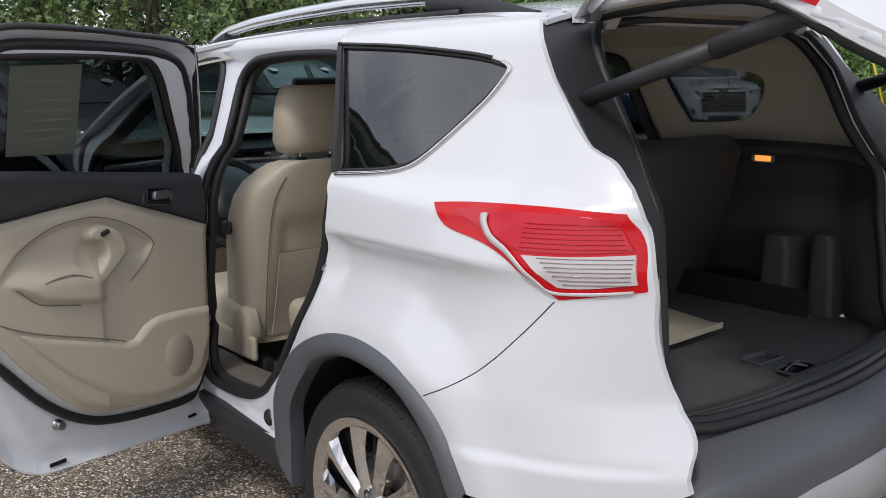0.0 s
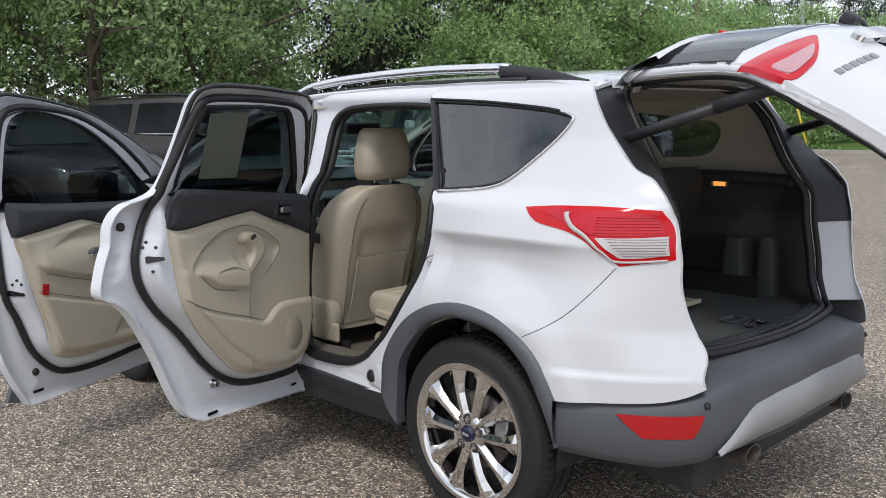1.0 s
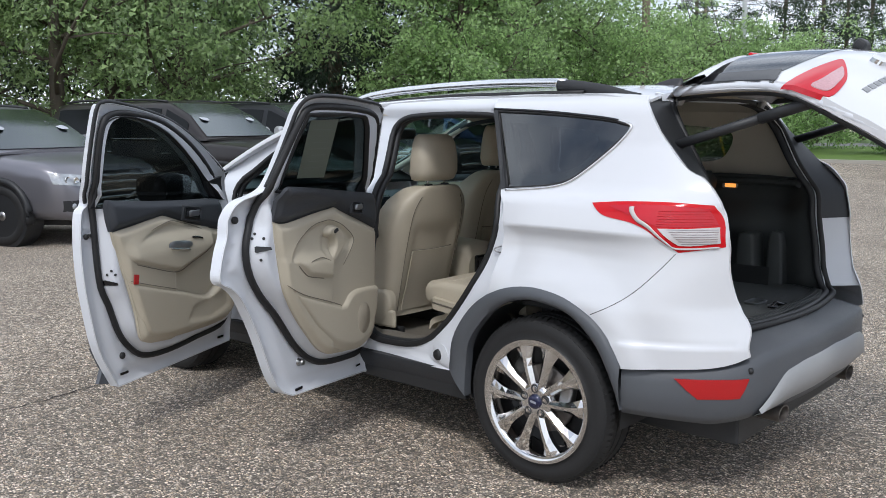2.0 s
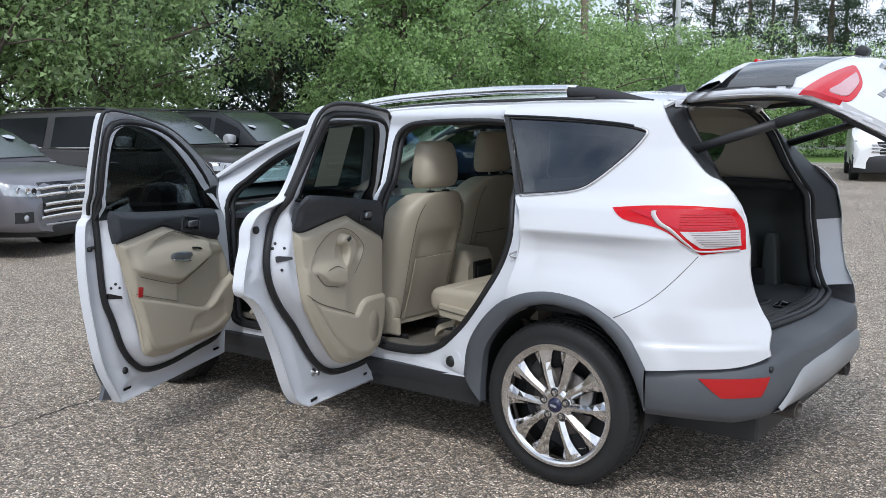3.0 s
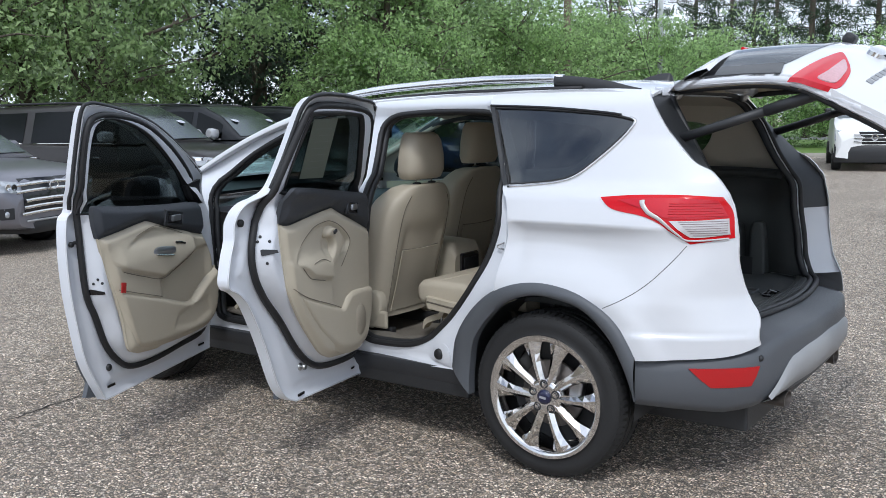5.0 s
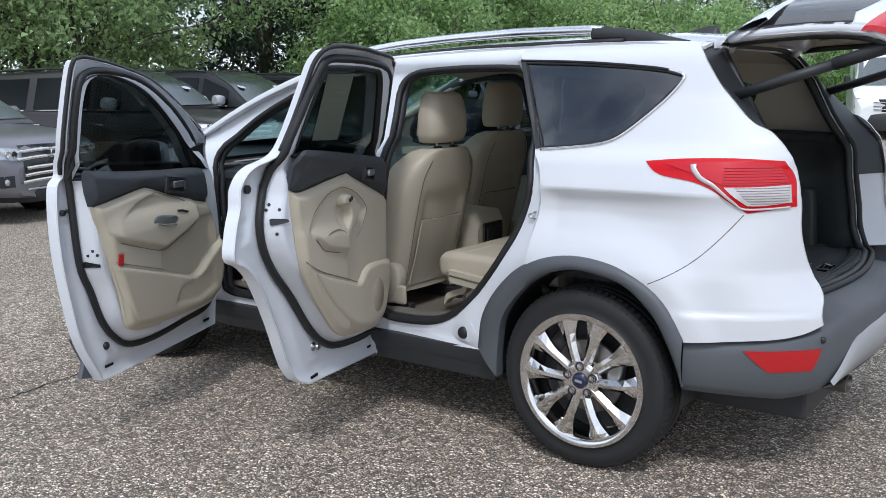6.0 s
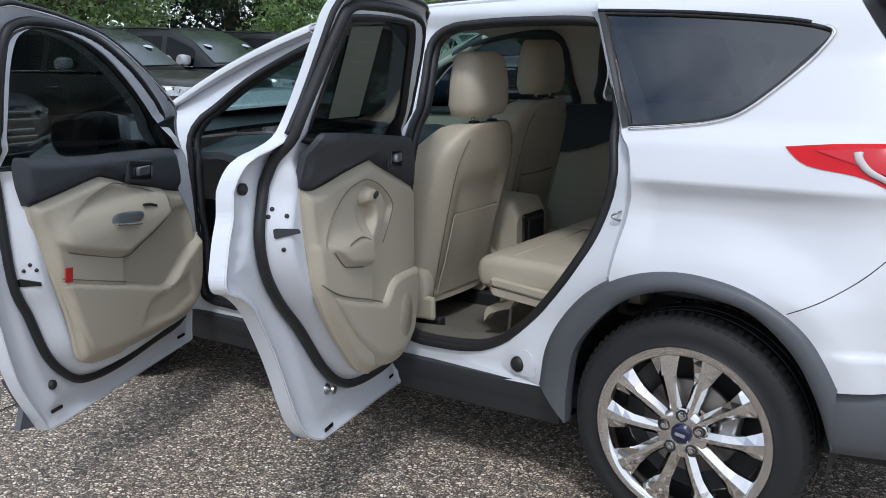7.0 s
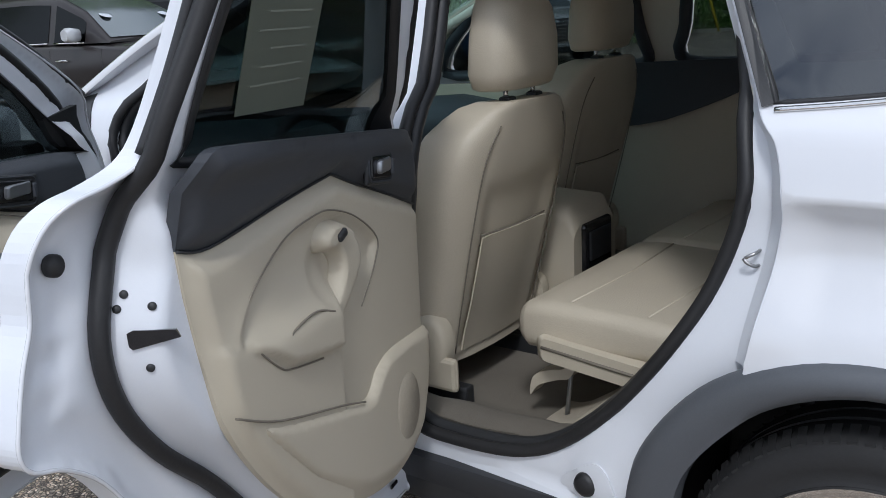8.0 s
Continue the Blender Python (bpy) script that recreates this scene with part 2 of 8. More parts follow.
def tube(points, r, seg=8, closed=False, flat=1.0, up=(0, 0, 1), radii=None, bm=None):
    """A round or flattened bar along the points."""
    bm = bm or bmesh.new()
    p = [Vector(q) for q in points]
    k = len(p)
    up = Vector(up)
    rings = []
    for i in range(k):
        a, b = (p[(i - 1) % k], p[(i + 1) % k]) if closed else (p[max(i - 1, 0)], p[min(i + 1, k - 1)])
        d = (b - a).normalized()
        s = d.cross(up)
        s = s.normalized() if s.length > 1e-4 else d.orthogonal().normalized()
        w = s.cross(d)
        rr = radii[i] if radii else r
        rings.append([bm.verts.new(p[i] + s * rr * math.cos(6.28319 * j / seg) + w * rr * flat * math.sin(6.28319 * j / seg)) for j in range(seg)])
    for i in range(k if closed else k - 1):
        for j in range(seg):
            bm.faces.new((rings[i][j], rings[i][(j + 1) % seg], rings[(i + 1) % k][(j + 1) % seg], rings[(i + 1) % k][j])).smooth = True
    if not closed:
        bm.faces.new(list(reversed(rings[0]))), bm.faces.new(rings[-1])
    return bm


def rings_loft(rings, cap=True, bm=None, smooth=True):
    """A skin over rings of points with the same count."""
    bm = bm or bmesh.new()
    made = [[bm.verts.new(q) for q in ring] for ring in rings]
    k = len(made[0])
    for a, b in zip(made, made[1:]):
        for j in range(k):
            bm.faces.new((a[j], a[(j + 1) % k], b[(j + 1) % k], b[j])).smooth = smooth
    if cap:
        bm.faces.new(list(reversed(made[0]))), bm.faces.new(made[-1])
    bmesh.ops.recalc_face_normals(bm, faces=bm.faces[:])
    return bm


def rounded_ring(cx, cy, hx, hy, r, seg=4):
    """Points of a rectangle with round corners."""
    out = []
    r = min(r, hx, hy)
    for k, (sx, sy) in enumerate(((1, 1), (-1, 1), (-1, -1), (1, -1))):
        for j in range(seg + 1):
            a = math.pi / 2 * (k + j / seg)
            out.append((cx + sx * (hx - r) + r * math.cos(a), cy + sy * (hy - r) + r * math.sin(a)))
    return out


def box(cx, cy, cz, sx, sy, sz, bevel=0.01, seg=2, m=None, bm=None):
    """A block with rounded edges."""
    own = bmesh.new()
    bmesh.ops.create_cube(own, size=1.0, matrix=Matrix.Diagonal((sx, sy, sz, 1)))
    if bevel:
        bmesh.ops.bevel(own, geom=own.edges[:], offset=min(bevel, sx * 0.49, sy * 0.49, sz * 0.49), segments=seg, affect="EDGES", profile=0.5)
    own.transform((m or Matrix()) @ Matrix.Translation((cx, cy, cz)) if m is None else Matrix.Translation((cx, cy, cz)) @ m)
    if bm is None:
        return own
    return join(bm, own)


def join(a, b):
    """Adds the mesh b to a."""
    table = {v: a.verts.new(v.co) for v in b.verts}
    for f in b.faces:
        try:
            a.faces.new([table[v] for v in f.verts]).smooth = f.smooth
        except ValueError:
            pass
    b.free()
    return a


def lathe(profile, seg=48, axis="y", smooth=True, close=False):
    """A body of revolution; the profile holds (radius, along)."""
    bm = bmesh.new()
    rings = []
    for r, h in profile:
        row = []
        for j in range(seg):
            a = 6.2831853 * j / seg
            c, s = r * math.cos(a), r * math.sin(a)
            row.append(bm.verts.new((c, h, s) if axis == "y" else ((c, s, h) if axis == "z" else (h, c, s))))
        rings.append(row)
    pairs = list(zip(rings, rings[1:])) + ([(rings[-1], rings[0])] if close else [])
    for a, b in pairs:
        for j in range(seg):
            bm.faces.new((a[j], a[(j + 1) % seg], b[(j + 1) % seg], b[j])).smooth = smooth
    bmesh.ops.remove_doubles(bm, verts=bm.verts[:], dist=1e-6)
    bmesh.ops.recalc_face_normals(bm, faces=bm.faces[:])
    return bm


def mesh_of(name, bm, material):
    me = bpy.data.meshes.new(name)
    for e in bm.edges:  # folded rims keep a crisp edge
        if len(e.link_faces) == 2 and e.calc_face_angle(0.0) > 1.13:
            e.smooth = False
    bm.to_mesh(me)
    bm.free()
    me.materials.append(material)
    return me


def part(name, bm, material, parent, label=""):
    """ONE mesh object under a thing or a part."""
    ob = new(name, mesh_of(name, bm, material))
    ob.parent = parent
    if label:
        ob["label"] = label
    return ob


def thing(name, label, category, m=None, group="", kind=""):
    ob = new(name)
    ob.empty_display_size = 0.2
    if m is not None:
        ob.matrix_world = m
    return tagged(ob, label, category, group, kind)


def solid(name, bm, material, label, category, kind="", group="", m=None):
    ob = new(name, mesh_of(name, bm, material))
    if m is not None:
        ob.matrix_world = m
    return tagged(ob, label, category, group, kind)


def mirrored(bm):
    bm.transform(Matrix.Diagonal((1, -1, 1, 1)))
    bmesh.ops.reverse_faces(bm, faces=bm.faces[:])
    return bm


# ---- ground, grass, road ----
# how the lot and all beyond it lie to the car
LOT = Matrix.Translation((1.838, -4.08, 0)) @ Matrix.Rotation(radians(-2.6), 4, "Z") @ Matrix.Translation((-1.934, 3.93, 0))

def asphalt():
    """Worn asphalt with exposed pebbles in many tans and greys."""
    m = bpy.data.materials.new("pebbled_asphalt")
    m.use_nodes = True
    n, l = m.node_tree.nodes, m.node_tree.links
    b = n["Principled BSDF"]
    b.inputs["Roughness"].default_value = 0.82
    co = n.new("ShaderNodeTexCoord")
    warp = n.new("ShaderNodeTexNoise")
    warp.inputs["Scale"].default_value = 45.0
    add = n.new("ShaderNodeVectorMath")
    add.operation = "MULTIPLY_ADD"
    add.inputs[1].default_value = (0.010, 0.010, 0.010)
    l.new(co.outputs["Object"], warp.inputs["Vector"])
    l.new(warp.outputs["Color"], add.inputs[0]), l.new(co.outputs["Object"], add.inputs[2])
    cells, gaps = n.new("ShaderNodeTexVoronoi"), n.new("ShaderNodeTexVoronoi")
    gaps.feature = "DISTANCE_TO_EDGE"
    for v in (cells, gaps):
        v.inputs["Scale"].default_value = 78.0
        l.new(add.outputs["Vector"], v.inputs["Vector"])
    sep = n.new("ShaderNodeSeparateColor")
    l.new(cells.outputs["Color"], sep.inputs["Color"])
    tone = n.new("ShaderNodeValToRGB")
    e = tone.color_ramp.elements
    e[0].position, e[0].color = 0.0, (0.105, 0.090, 0.075, 1)
    e[1].position, e[1].color = 1.0, (0.74, 0.66, 0.55, 1)
    for pos, col in ((0.22, (0.21, 0.18, 0.145, 1)), (0.45, (0.33, 0.275, 0.215, 1)), (0.62, (0.41, 0.32, 0.23, 1)), (0.82, (0.53, 0.46, 0.385, 1))):
        q = e.new(pos)
        q.color = col
    l.new(sep.outputs["Red"], tone.inputs["Fac"])
    edge = n.new("ShaderNodeMapRange")
    edge.inputs["From Min"].default_value, edge.inputs["From Max"].default_value = 0.03, 0.20
    l.new(gaps.outputs["Distance"], edge.inputs["Value"])
    mix = n.new("ShaderNodeMix")
    mix.data_type = "RGBA"
    mix.inputs[6].default_value = (0.042, 0.036, 0.030, 1)
    l.new(edge.outputs["Result"], mix.inputs[0]), l.new(tone.outputs["Color"], mix.inputs[7])
    stain = n.new("ShaderNodeTexNoise")
    stain.inputs["Scale"].default_value, stain.inputs["Detail"].default_value = 0.55, 6.0
    l.new(co.outputs["Object"], stain.inputs["Vector"])
    amount = n.new("ShaderNodeMapRange")
    amount.inputs["From Min"].default_value, amount.inputs["From Max"].default_value = 0.3, 0.7
    amount.inputs["To Min"].default_value, amount.inputs["To Max"].default_value = 1.22, 1.66
    l.new(stain.outputs["Fac"], amount.inputs["Value"])
    sc = n.new("ShaderNodeVectorMath")
    sc.operation = "SCALE"
    l.new(mix.outputs[2], sc.inputs[0]), l.new(amount.outputs["Result"], sc.inputs["Scale"])
    l.new(sc.outputs["Vector"], b.inputs["Base Color"])
    dome = n.new("ShaderNodeMath")
    dome.operation = "SQRT"
    l.new(edge.outputs["Result"], dome.inputs[0])
    bump = n.new("ShaderNodeBump")
    bump.inputs["Strength"].default_value, bump.inputs["Distance"].default_value = 0.75, 0.006
    l.new(dome.outputs["Value"], bump.inputs["Height"]), l.new(bump.outputs["Normal"], b.inputs["Normal"])
    return m


ASPHALT = asphalt()
GRASS = mat("mown_grass", (0.10, 0.17, 0.028), 0.9, grain=0.35, scale=30, stain=0.28, stain_scale=0.35, bump=0.8)
CONCRETE = mat("kerb_concrete", (0.40, 0.38, 0.34), 0.85, grain=0.1, scale=60, stain=0.15, stain_scale=2, bump=0.3)
ROAD = mat("grey_road", (0.16, 0.16, 0.155), 0.85, grain=0.12, scale=50, stain=0.12, stain_scale=0.8, bump=0.3)
SOIL = mat("leaf_litter", (0.085, 0.072, 0.045), 0.95, grain=0.4, scale=14, stain=0.4, stain_scale=0.6, bump=0.8)

# the lot slopes away nowhere: one level sheet to the horizon
ground = solid("ground", grid(np.linspace(-700, 700, 15), np.linspace(-700, 700, 15), lambda x, y: Vector((x, y, 0))), ASPHALT, "pebbled grey-brown asphalt parking lot", "ground", "structure")


def strip(name, y0, y1, z, material, label, category, x0=-160.0, x1=160.0, thick=0.12, slope=0.10):
    """A band of ground along the street, slightly raised."""
    bm = grid(np.linspace(x0, x1, 41), [0, 1], lambda x, j: Vector((x, (y0, y1)[j] + slope * (x + 8), z)), 0.0)
    bmesh.ops.solidify(bm, geom=bm.faces[:], thickness=thick)
    return solid(name, bm, material, label, category, "structure", m=LOT)


strip("kerb", 30.6, 30.9, 0.13, CONCRETE, "pale concrete kerb along the lot", "kerb", -22, 60, 0.16)
strip("grass_verge", 30.9, 52.0, 0.11, GRASS, "mown green grass verge", "grass", -34, 160)
strip("road", 52.0, 60.0, 0.115, ROAD, "grey two-lane road", "road")
strip("far_grass", 60.0, 130.0, 0.11, GRASS, "green grass beyond the road", "grass")
solid("woodland_floor", grid(np.linspace(-150, -17, 20), np.linspace(-60, 90, 24), lambda x, y: Vector((x - 0.30 * (y - 5) * (1 if x > -18 else 0), y, 0.02 + 0.10 * noise.noise(Vector((x * 0.2, y * 0.2, 0)))))), SOIL,
                   "leaf-strewn ground under the trees", "ground", "structure", m=LOT)


# cracks in the asphalt
def crack(points, w):
    rng = random.Random(5)
    line = curve_pts(points, 14)
    bm = bmesh.new()
    prev = None
    for i, q in enumerate(line):
        d = (line[min(i + 1, len(line) - 1)] - line[max(i - 1, 0)]).normalized()
        s = Vector((-d.y, d.x))
        j = rng.uniform(-0.012, 0.012)
        ww = w * rng.uniform(0.35, 1.0)
        row = [bm.verts.new((q.x + s.x * (j + k * ww), q.y + s.y * (j + k * ww), 0.004)) for k in (-1, 1)]
        if prev:
            bm.faces.new((prev[0], prev[1], row[1], row[0]))
        prev = row
    return bm


TAR = mat("dark_crack", (0.022, 0.020, 0.018), 0.9, grain=0.3, scale=90)
for pts in ([(-2.62, -2.1), (-2.66, -1.75), (-2.76, -1.30), (-2.80, -0.9), (-2.95, 0.2), (-3.4, 1.6), (-4.6, 3.0)], [(-2.62, -2.1), (-2.4, -2.9), (-2.5, -4.2), (-2.2, -6.0)]):
    solid("crack", crack(pts, 0.007), TAR, "thin dark crack in the asphalt", "crack", "structure", m=LOT)
for pts in ([(3.0, 9.0), (3.6, 9.6), (4.6, 9.7)], [(1.0, 12.0), (2.2, 12.4), (3.2, 12.1)], [(-1.5, 14.0), (0.5, 14.4), (2.0, 15.2)]):
    solid("crack", crack(pts, 0.03), TAR, "thin dark crack in the asphalt", "crack", "structure", m=LOT)


# ---- the white compact SUV: faces -x, left side towards -y, rear axle at x = 0 ----
suv = thing("compact_suv", "white pearl compact SUV with open doors and raised tailgate", "car")

SIDE = [(0.20, 0.84), (0.40, 0.868), (0.57, 0.893), (0.78, 0.902), (0.92, 0.893), (1.02, 0.882), (1.065, 0.884), (1.12, 0.868), (1.175, 0.848),
        (1.205, 0.815), (1.225, 0.795), (1.30, 0.768), (1.53, 0.690), (1.565, 0.668), (1.59, 0.632), (1.61, 0.58), (1.64, 0.45)]
PLAN_REAR = 0.35


def half_width(x, z):
    """The body's half width: sections, the drawn-in tail, the narrowing cabin and the nose."""
    w = soft_ramp(z, SIDE, 0.012)
    if x > PLAN_REAR:
        draw = 0.62 if z > 1.25 else 1.0 if z < 1.15 else 1.0 - 3.8 * (z - 1.15)
        w -= 2.0 * (x - PLAN_REAR) ** 2.28 * (draw - 0.26 * min(max((0.80 - z) / 0.12, 0), 1))
    if z > 1.2:
        w -= min(z - 1.2, 0.2) / 0.2 * 0.10 * max(x + 0.35, 0) ** 2
    # the swelling over the wheels, with the crease above it
    for cx in (0.0, -2.69):
        d = math.hypot(x - cx, (z - 0.345) * 1.0)
        t = min(max((d - 0.515) / 0.075, 0), 1)
        w += 0.013 * (1 - t * t * (3 - 2 * t)) * (1 if z > 0.3 else 0)
    d = math.hypot(x, z - 0.345)
    t, f = min(max((d - 0.565) / 0.085, 0), 1), min(max((0.56 - x) / 0.22, 0), 1)
    if x > -0.6:
        w += 0.016 * (1 - t * t * (3 - 2 * t)) * f * f * (3 - 2 * f) * (1 if z > 0.3 else 0)
    if -0.22 < x < 0.8:
        w -= ramp(z, [(0.79, 0.0), (0.86, 0.012), (0.92, 0.030), (0.97, 0.036), (1.02, 0.030), (1.05, 0.017), (1.067, 0.0)]) * min(max((0.66 - x) / 0.45, 0), 1) * min(max((x + 0.22) / 0.10, 0), 1)
    if x > 0.30:
        w += 0.012 * min(max((0.672 - z) / 0.016, 0), 1) * min((x - 0.30) / 0.15, 1)
    if x < -2.3:
        w -= 0.16 * (-2.3 - x) ** 2 * 0.55
    return max(w, 0.05)


def left(x, z, inset=0.0):
    return Vector((x, -half_width(x, z) + inset, z))


def mirror_part(name, build, material, parent, label=""):
    """One part on the left side and its mirror image on the right."""
    return part(name, build(), material, parent, label), part(name, mirrored(build()), material, parent, label)


ARCH = [(0.41, 0.565), (0.365, 0.65), (0.30, 0.725), (0.20, 0.785), (0.10, 0.815), (-0.03, 0.825), (-0.16, 0.800), (-0.28, 0.735), (-0.37, 0.64),
        (-0.43, 0.53), (-0.455, 0.41)]
QUARTER_GLASS = curve_pts([(-0.365, 1.535), (-0.365, 1.535), (-0.10, 1.522), (0.14, 1.500), (0.245, 1.482), (0.282, 1.462), (0.240, 1.41),
                           (0.165, 1.33), (0.08, 1.262), (0.0, 1.235), (-0.10, 1.222), (-0.225, 1.212), (-0.225, 1.212), (-0.30, 1.37)], 5, True)
REAR_OPENING = curve_pts([(-1.03, 1.45), (-0.97, 1.505), (-0.85, 1.52), (-0.66, 1.525), (-0.45, 1.52), (-0.385, 1.50), (-0.35, 1.45), (-0.32, 1.33), (-0.275, 1.14),
                          (-0.268, 1.04), (-0.31, 0.90), (-0.37, 0.79), (-0.45, 0.68), (-0.54, 0.58), (-0.64, 0.50), (-0.74, 0.462), (-0.88, 0.45),
                          (-1.00, 0.458), (-1.06, 0.52), (-1.065, 0.73), (-1.045, 0.95), (-1.03, 1.14), (-1.03, 1.32)], 4, True)
FRONT_OPENING = curve_pts([(-2.08, 0.50), (-2.10, 0.77), (-2.12, 0.98), (-2.115, 1.14), (-1.95, 1.292), (-1.72, 1.408), (-1.50, 1.485), (-1.25, 1.518), (-1.175, 1.47),
                           (-1.15, 1.2), (-1.165, 0.9), (-1.18, 0.6), (-1.22, 0.47), (-1.35, 0.435), (-1.60, 0.43), (-1.92, 0.43), (-2.04, 0.44)], 4, True)


def quarter_panel():
    rear = [(0.305, 1.592), (0.335, 1.55), (0.405, 1.448), (0.468, 1.375), (0.510, 1.335), (0.552, 1.302), (0.598, 1.280), (0.632, 1.250), (0.660, 1.215), (0.680, 1.186), (0.700, 1.115), (0.712, 1.04), (0.716, 0.95), (0.732, 0.86),
            (0.752, 0.795), (0.778, 0.748), (0.792, 0.708), (0.794, 0.665), (0.800, 0.624)]
    low = [(0.800, 0.624), (0.755, 0.600), (0.69, 0.585), (0.58, 0.578), (0.41, 0.565)]
    arch = ARCH[:7] + [(-0.222, 0.772)]
    front = [(-0.222, 0.795), (-0.209, 0.86), (-0.192, 0.96), (-0.185, 1.06), (-0.205, 1.15), (-0.25, 1.21), (-0.32, 1.37), (-0.39, 1.545)]
    top = [(-0.39, 1.545), (-0.38, 1.604), (-0.05, 1.606), (0.15, 1.603), (0.305, 1.592)]
    ring = curve_pts(rear, 4)[:-1] + curve_pts(low, 4)[:-1] + curve_pts(arch, 4) + curve_pts(front, 4)[:-1] + curve_pts(top, 3)[:-1]
    creases = [[(x, z) for x in np.linspace(a, b, 36)] for z, a, b in ((1.0675, -0.170, 0.690), (1.056, -0.170, 0.690), (0.673, 0.40, 0.755), (0.655, 0.40, 0.755))]
    return sheet(ring, left, 0.018, [QUARTER_GLASS], 0.014, cuts=creases)


mirror_part("quarter_panel", quarter_panel, WHITE, suv)


def seam(points, lift=0.0006, r=0.0014):
    """A thin dark joint line on the body side."""
    return lambda: tube([left(x, z, -lift + r * 0.6) for x, z in curve_pts(points, 6)], r, 6)


mirror_part("bumper_joint", seam([(0.275, 0.755), (0.36, 0.80), (0.44, 0.86), (0.51, 0.935), (0.565, 1.005)]), BLACK_RUBBER, suv)
mirror_part("quarter_glass", lambda: sheet(QUARTER_GLASS, lambda x, z: left(x, z, 0.007), 0.06, thick=0.004), TINT, suv, "dark privacy glass quarter window")


def glass_trim():
    lower = [q for q in curve_pts([(0.262, 1.484), (0.284, 1.466), (0.245, 1.405), (0.165, 1.322), (0.08, 1.254), (0.0, 1.227), (-0.10, 1.214), (-0.222, 1.204)], 6)]
    return tube([left(x, z, -0.001) for x, z in lower], 0.0085, 8, flat=0.6)


mirror_part("window_trim", glass_trim, CHROME, suv, "bright chrome window moulding")
mirror_part("window_surround", lambda: tube([left(x, z, 0.004) for x, z in QUARTER_GLASS], 0.0065, 6, True), BLACK_RUBBER, suv)
mirror_part("pillar_trim", lambda: sheet([(-0.365, 1.54), (-0.225, 1.214), (-0.243, 1.208), (-0.387, 1.54)], lambda x, z: left(x, z, -0.008), 0.014, thick=0.014),
            BLACK_PLASTIC, suv)
mirror_part("drip_moulding", lambda: tube([left(x, z, -0.002) for x, z in curve_pts([(0.225, 1.494), (0.14, 1.507), (-0.10, 1.530), (-0.39, 1.545)], 6)], 0.006, 6), BLACK_GLOSS, suv)


def jamb(x, z):
    """The recessed frame behind the doors; it comes out to the roof above them."""
    deep = 0.020 + 0.038 * min(max((z - 0.45) / 0.15, 0), 1)
    return left(x, z, deep * min(max((1.56 - z) / 0.05, 0), 1) + 0.002)


def side_frame():
    ring = curve_pts([(-0.16, 0.86), (-0.16, 1.12), (-0.30, 1.36), (-0.375, 1.49), (-0.398, 1.55), (-0.40, 1.602)], 4)[:-1] + curve_pts(
        [(-0.40, 1.602), (-0.70, 1.604), (-1.05, 1.590), (-1.35, 1.566), (-1.62, 1.520), (-1.88, 1.435), (-2.15, 1.315), (-2.42, 1.18)], 4)[:-1] + curve_pts(
        [(-2.42, 1.18), (-2.36, 1.05), (-2.26, 0.85), (-2.23, 0.55), (-2.22, 0.36)], 4)[:-1] + [(-2.22, 0.36), (-1.2, 0.36), (-0.47, 0.385)] + curve_pts(
        [(-0.455, 0.41), (-0.42, 0.53), (-0.36, 0.64), (-0.27, 0.735), (-0.16, 0.80), (-0.16, 0.86)], 4)[1:-1]
    return sheet(ring, jamb, 0.03, [REAR_OPENING, FRONT_OPENING], 0.05)


# the quarter panel's shut face, turned in to the frame
SHUT = curve_pts([(-0.222, 0.775), (-0.209, 0.86), (-0.192, 0.96), (-0.185, 1.06), (-0.205, 1.15), (-0.25, 1.21), (-0.32, 1.37), (-0.39, 1.545)], 6)
part("shut_face", grid(range(len(SHUT)), range(4), lambda i, j: left(SHUT[i].x, SHUT[i].y, 0.004).lerp(jamb(SHUT[i].x - 0.030, SHUT[i].y) + Vector((0, -0.004, 0)), (0.0, 0.30, 0.75, 1.0)[j]) + Vector(((0.0, 0.006, 0.008, 0.0)[j], 0, 0)), 0.003), WHITE_IN, suv)
part("side_frame", side_frame(), WHITE_IN, suv, "white painted door frame and sill")
for opening, inset in ((REAR_OPENING, 1), (FRONT_OPENING, 1)):
    part("door_seal", tube([jamb(x, z) + Vector((0, 0.000, 0)) for x, z in opening], 0.0145, 8, True), BLACK_RUBBER, suv, "black rubber door opening seal")
    part("inner_flange", tube([jamb(x, z) + Vector((0, 0.035, 0)) for x, z in opening], 0.019, 8, True), BLACK_PLASTIC, suv)
part("pillar_corner", sheet(curve_pts([(-2.34, 1.19), (-2.34, 1.19), (-2.27, 1.205), (-2.27, 1.205), (-2.245, 1.10), (-2.25, 1.00), (-2.25, 1.00)], 3, True), lambda x, z: jamb(x, z) + Vector((0, -0.004, 0)), 0.03, thick=0.008), BLACK_PLASTIC, suv, "black plastic corner cover")
# pressed cover with a rubber plug low on the jamb, and the striker
plug_c = jamb(-0.56, 0.445)
part("jamb_cover", sheet(curve_pts([(-0.61, 0.412), (-0.50, 0.412), (-0.485, 0.44), (-0.505, 0.485), (-0.54, 0.495), (-0.60, 0.455), (-0.625, 0.43)], 4, True), lambda x, z: jamb(x, z) + Vector((0, -0.003, 0)), 0.03, thick=0.006), WHITE_IN, suv)
part("rubber_plug", lathe([(0.0, -0.016), (0.016, -0.015), (0.024, -0.010), (0.026, -0.002), (0.026, 0.01)], 20), BLACK_RUBBER, suv).location = plug_c + Vector((0.005, 0, 0))
striker_c = jamb(-0.248, 0.952)
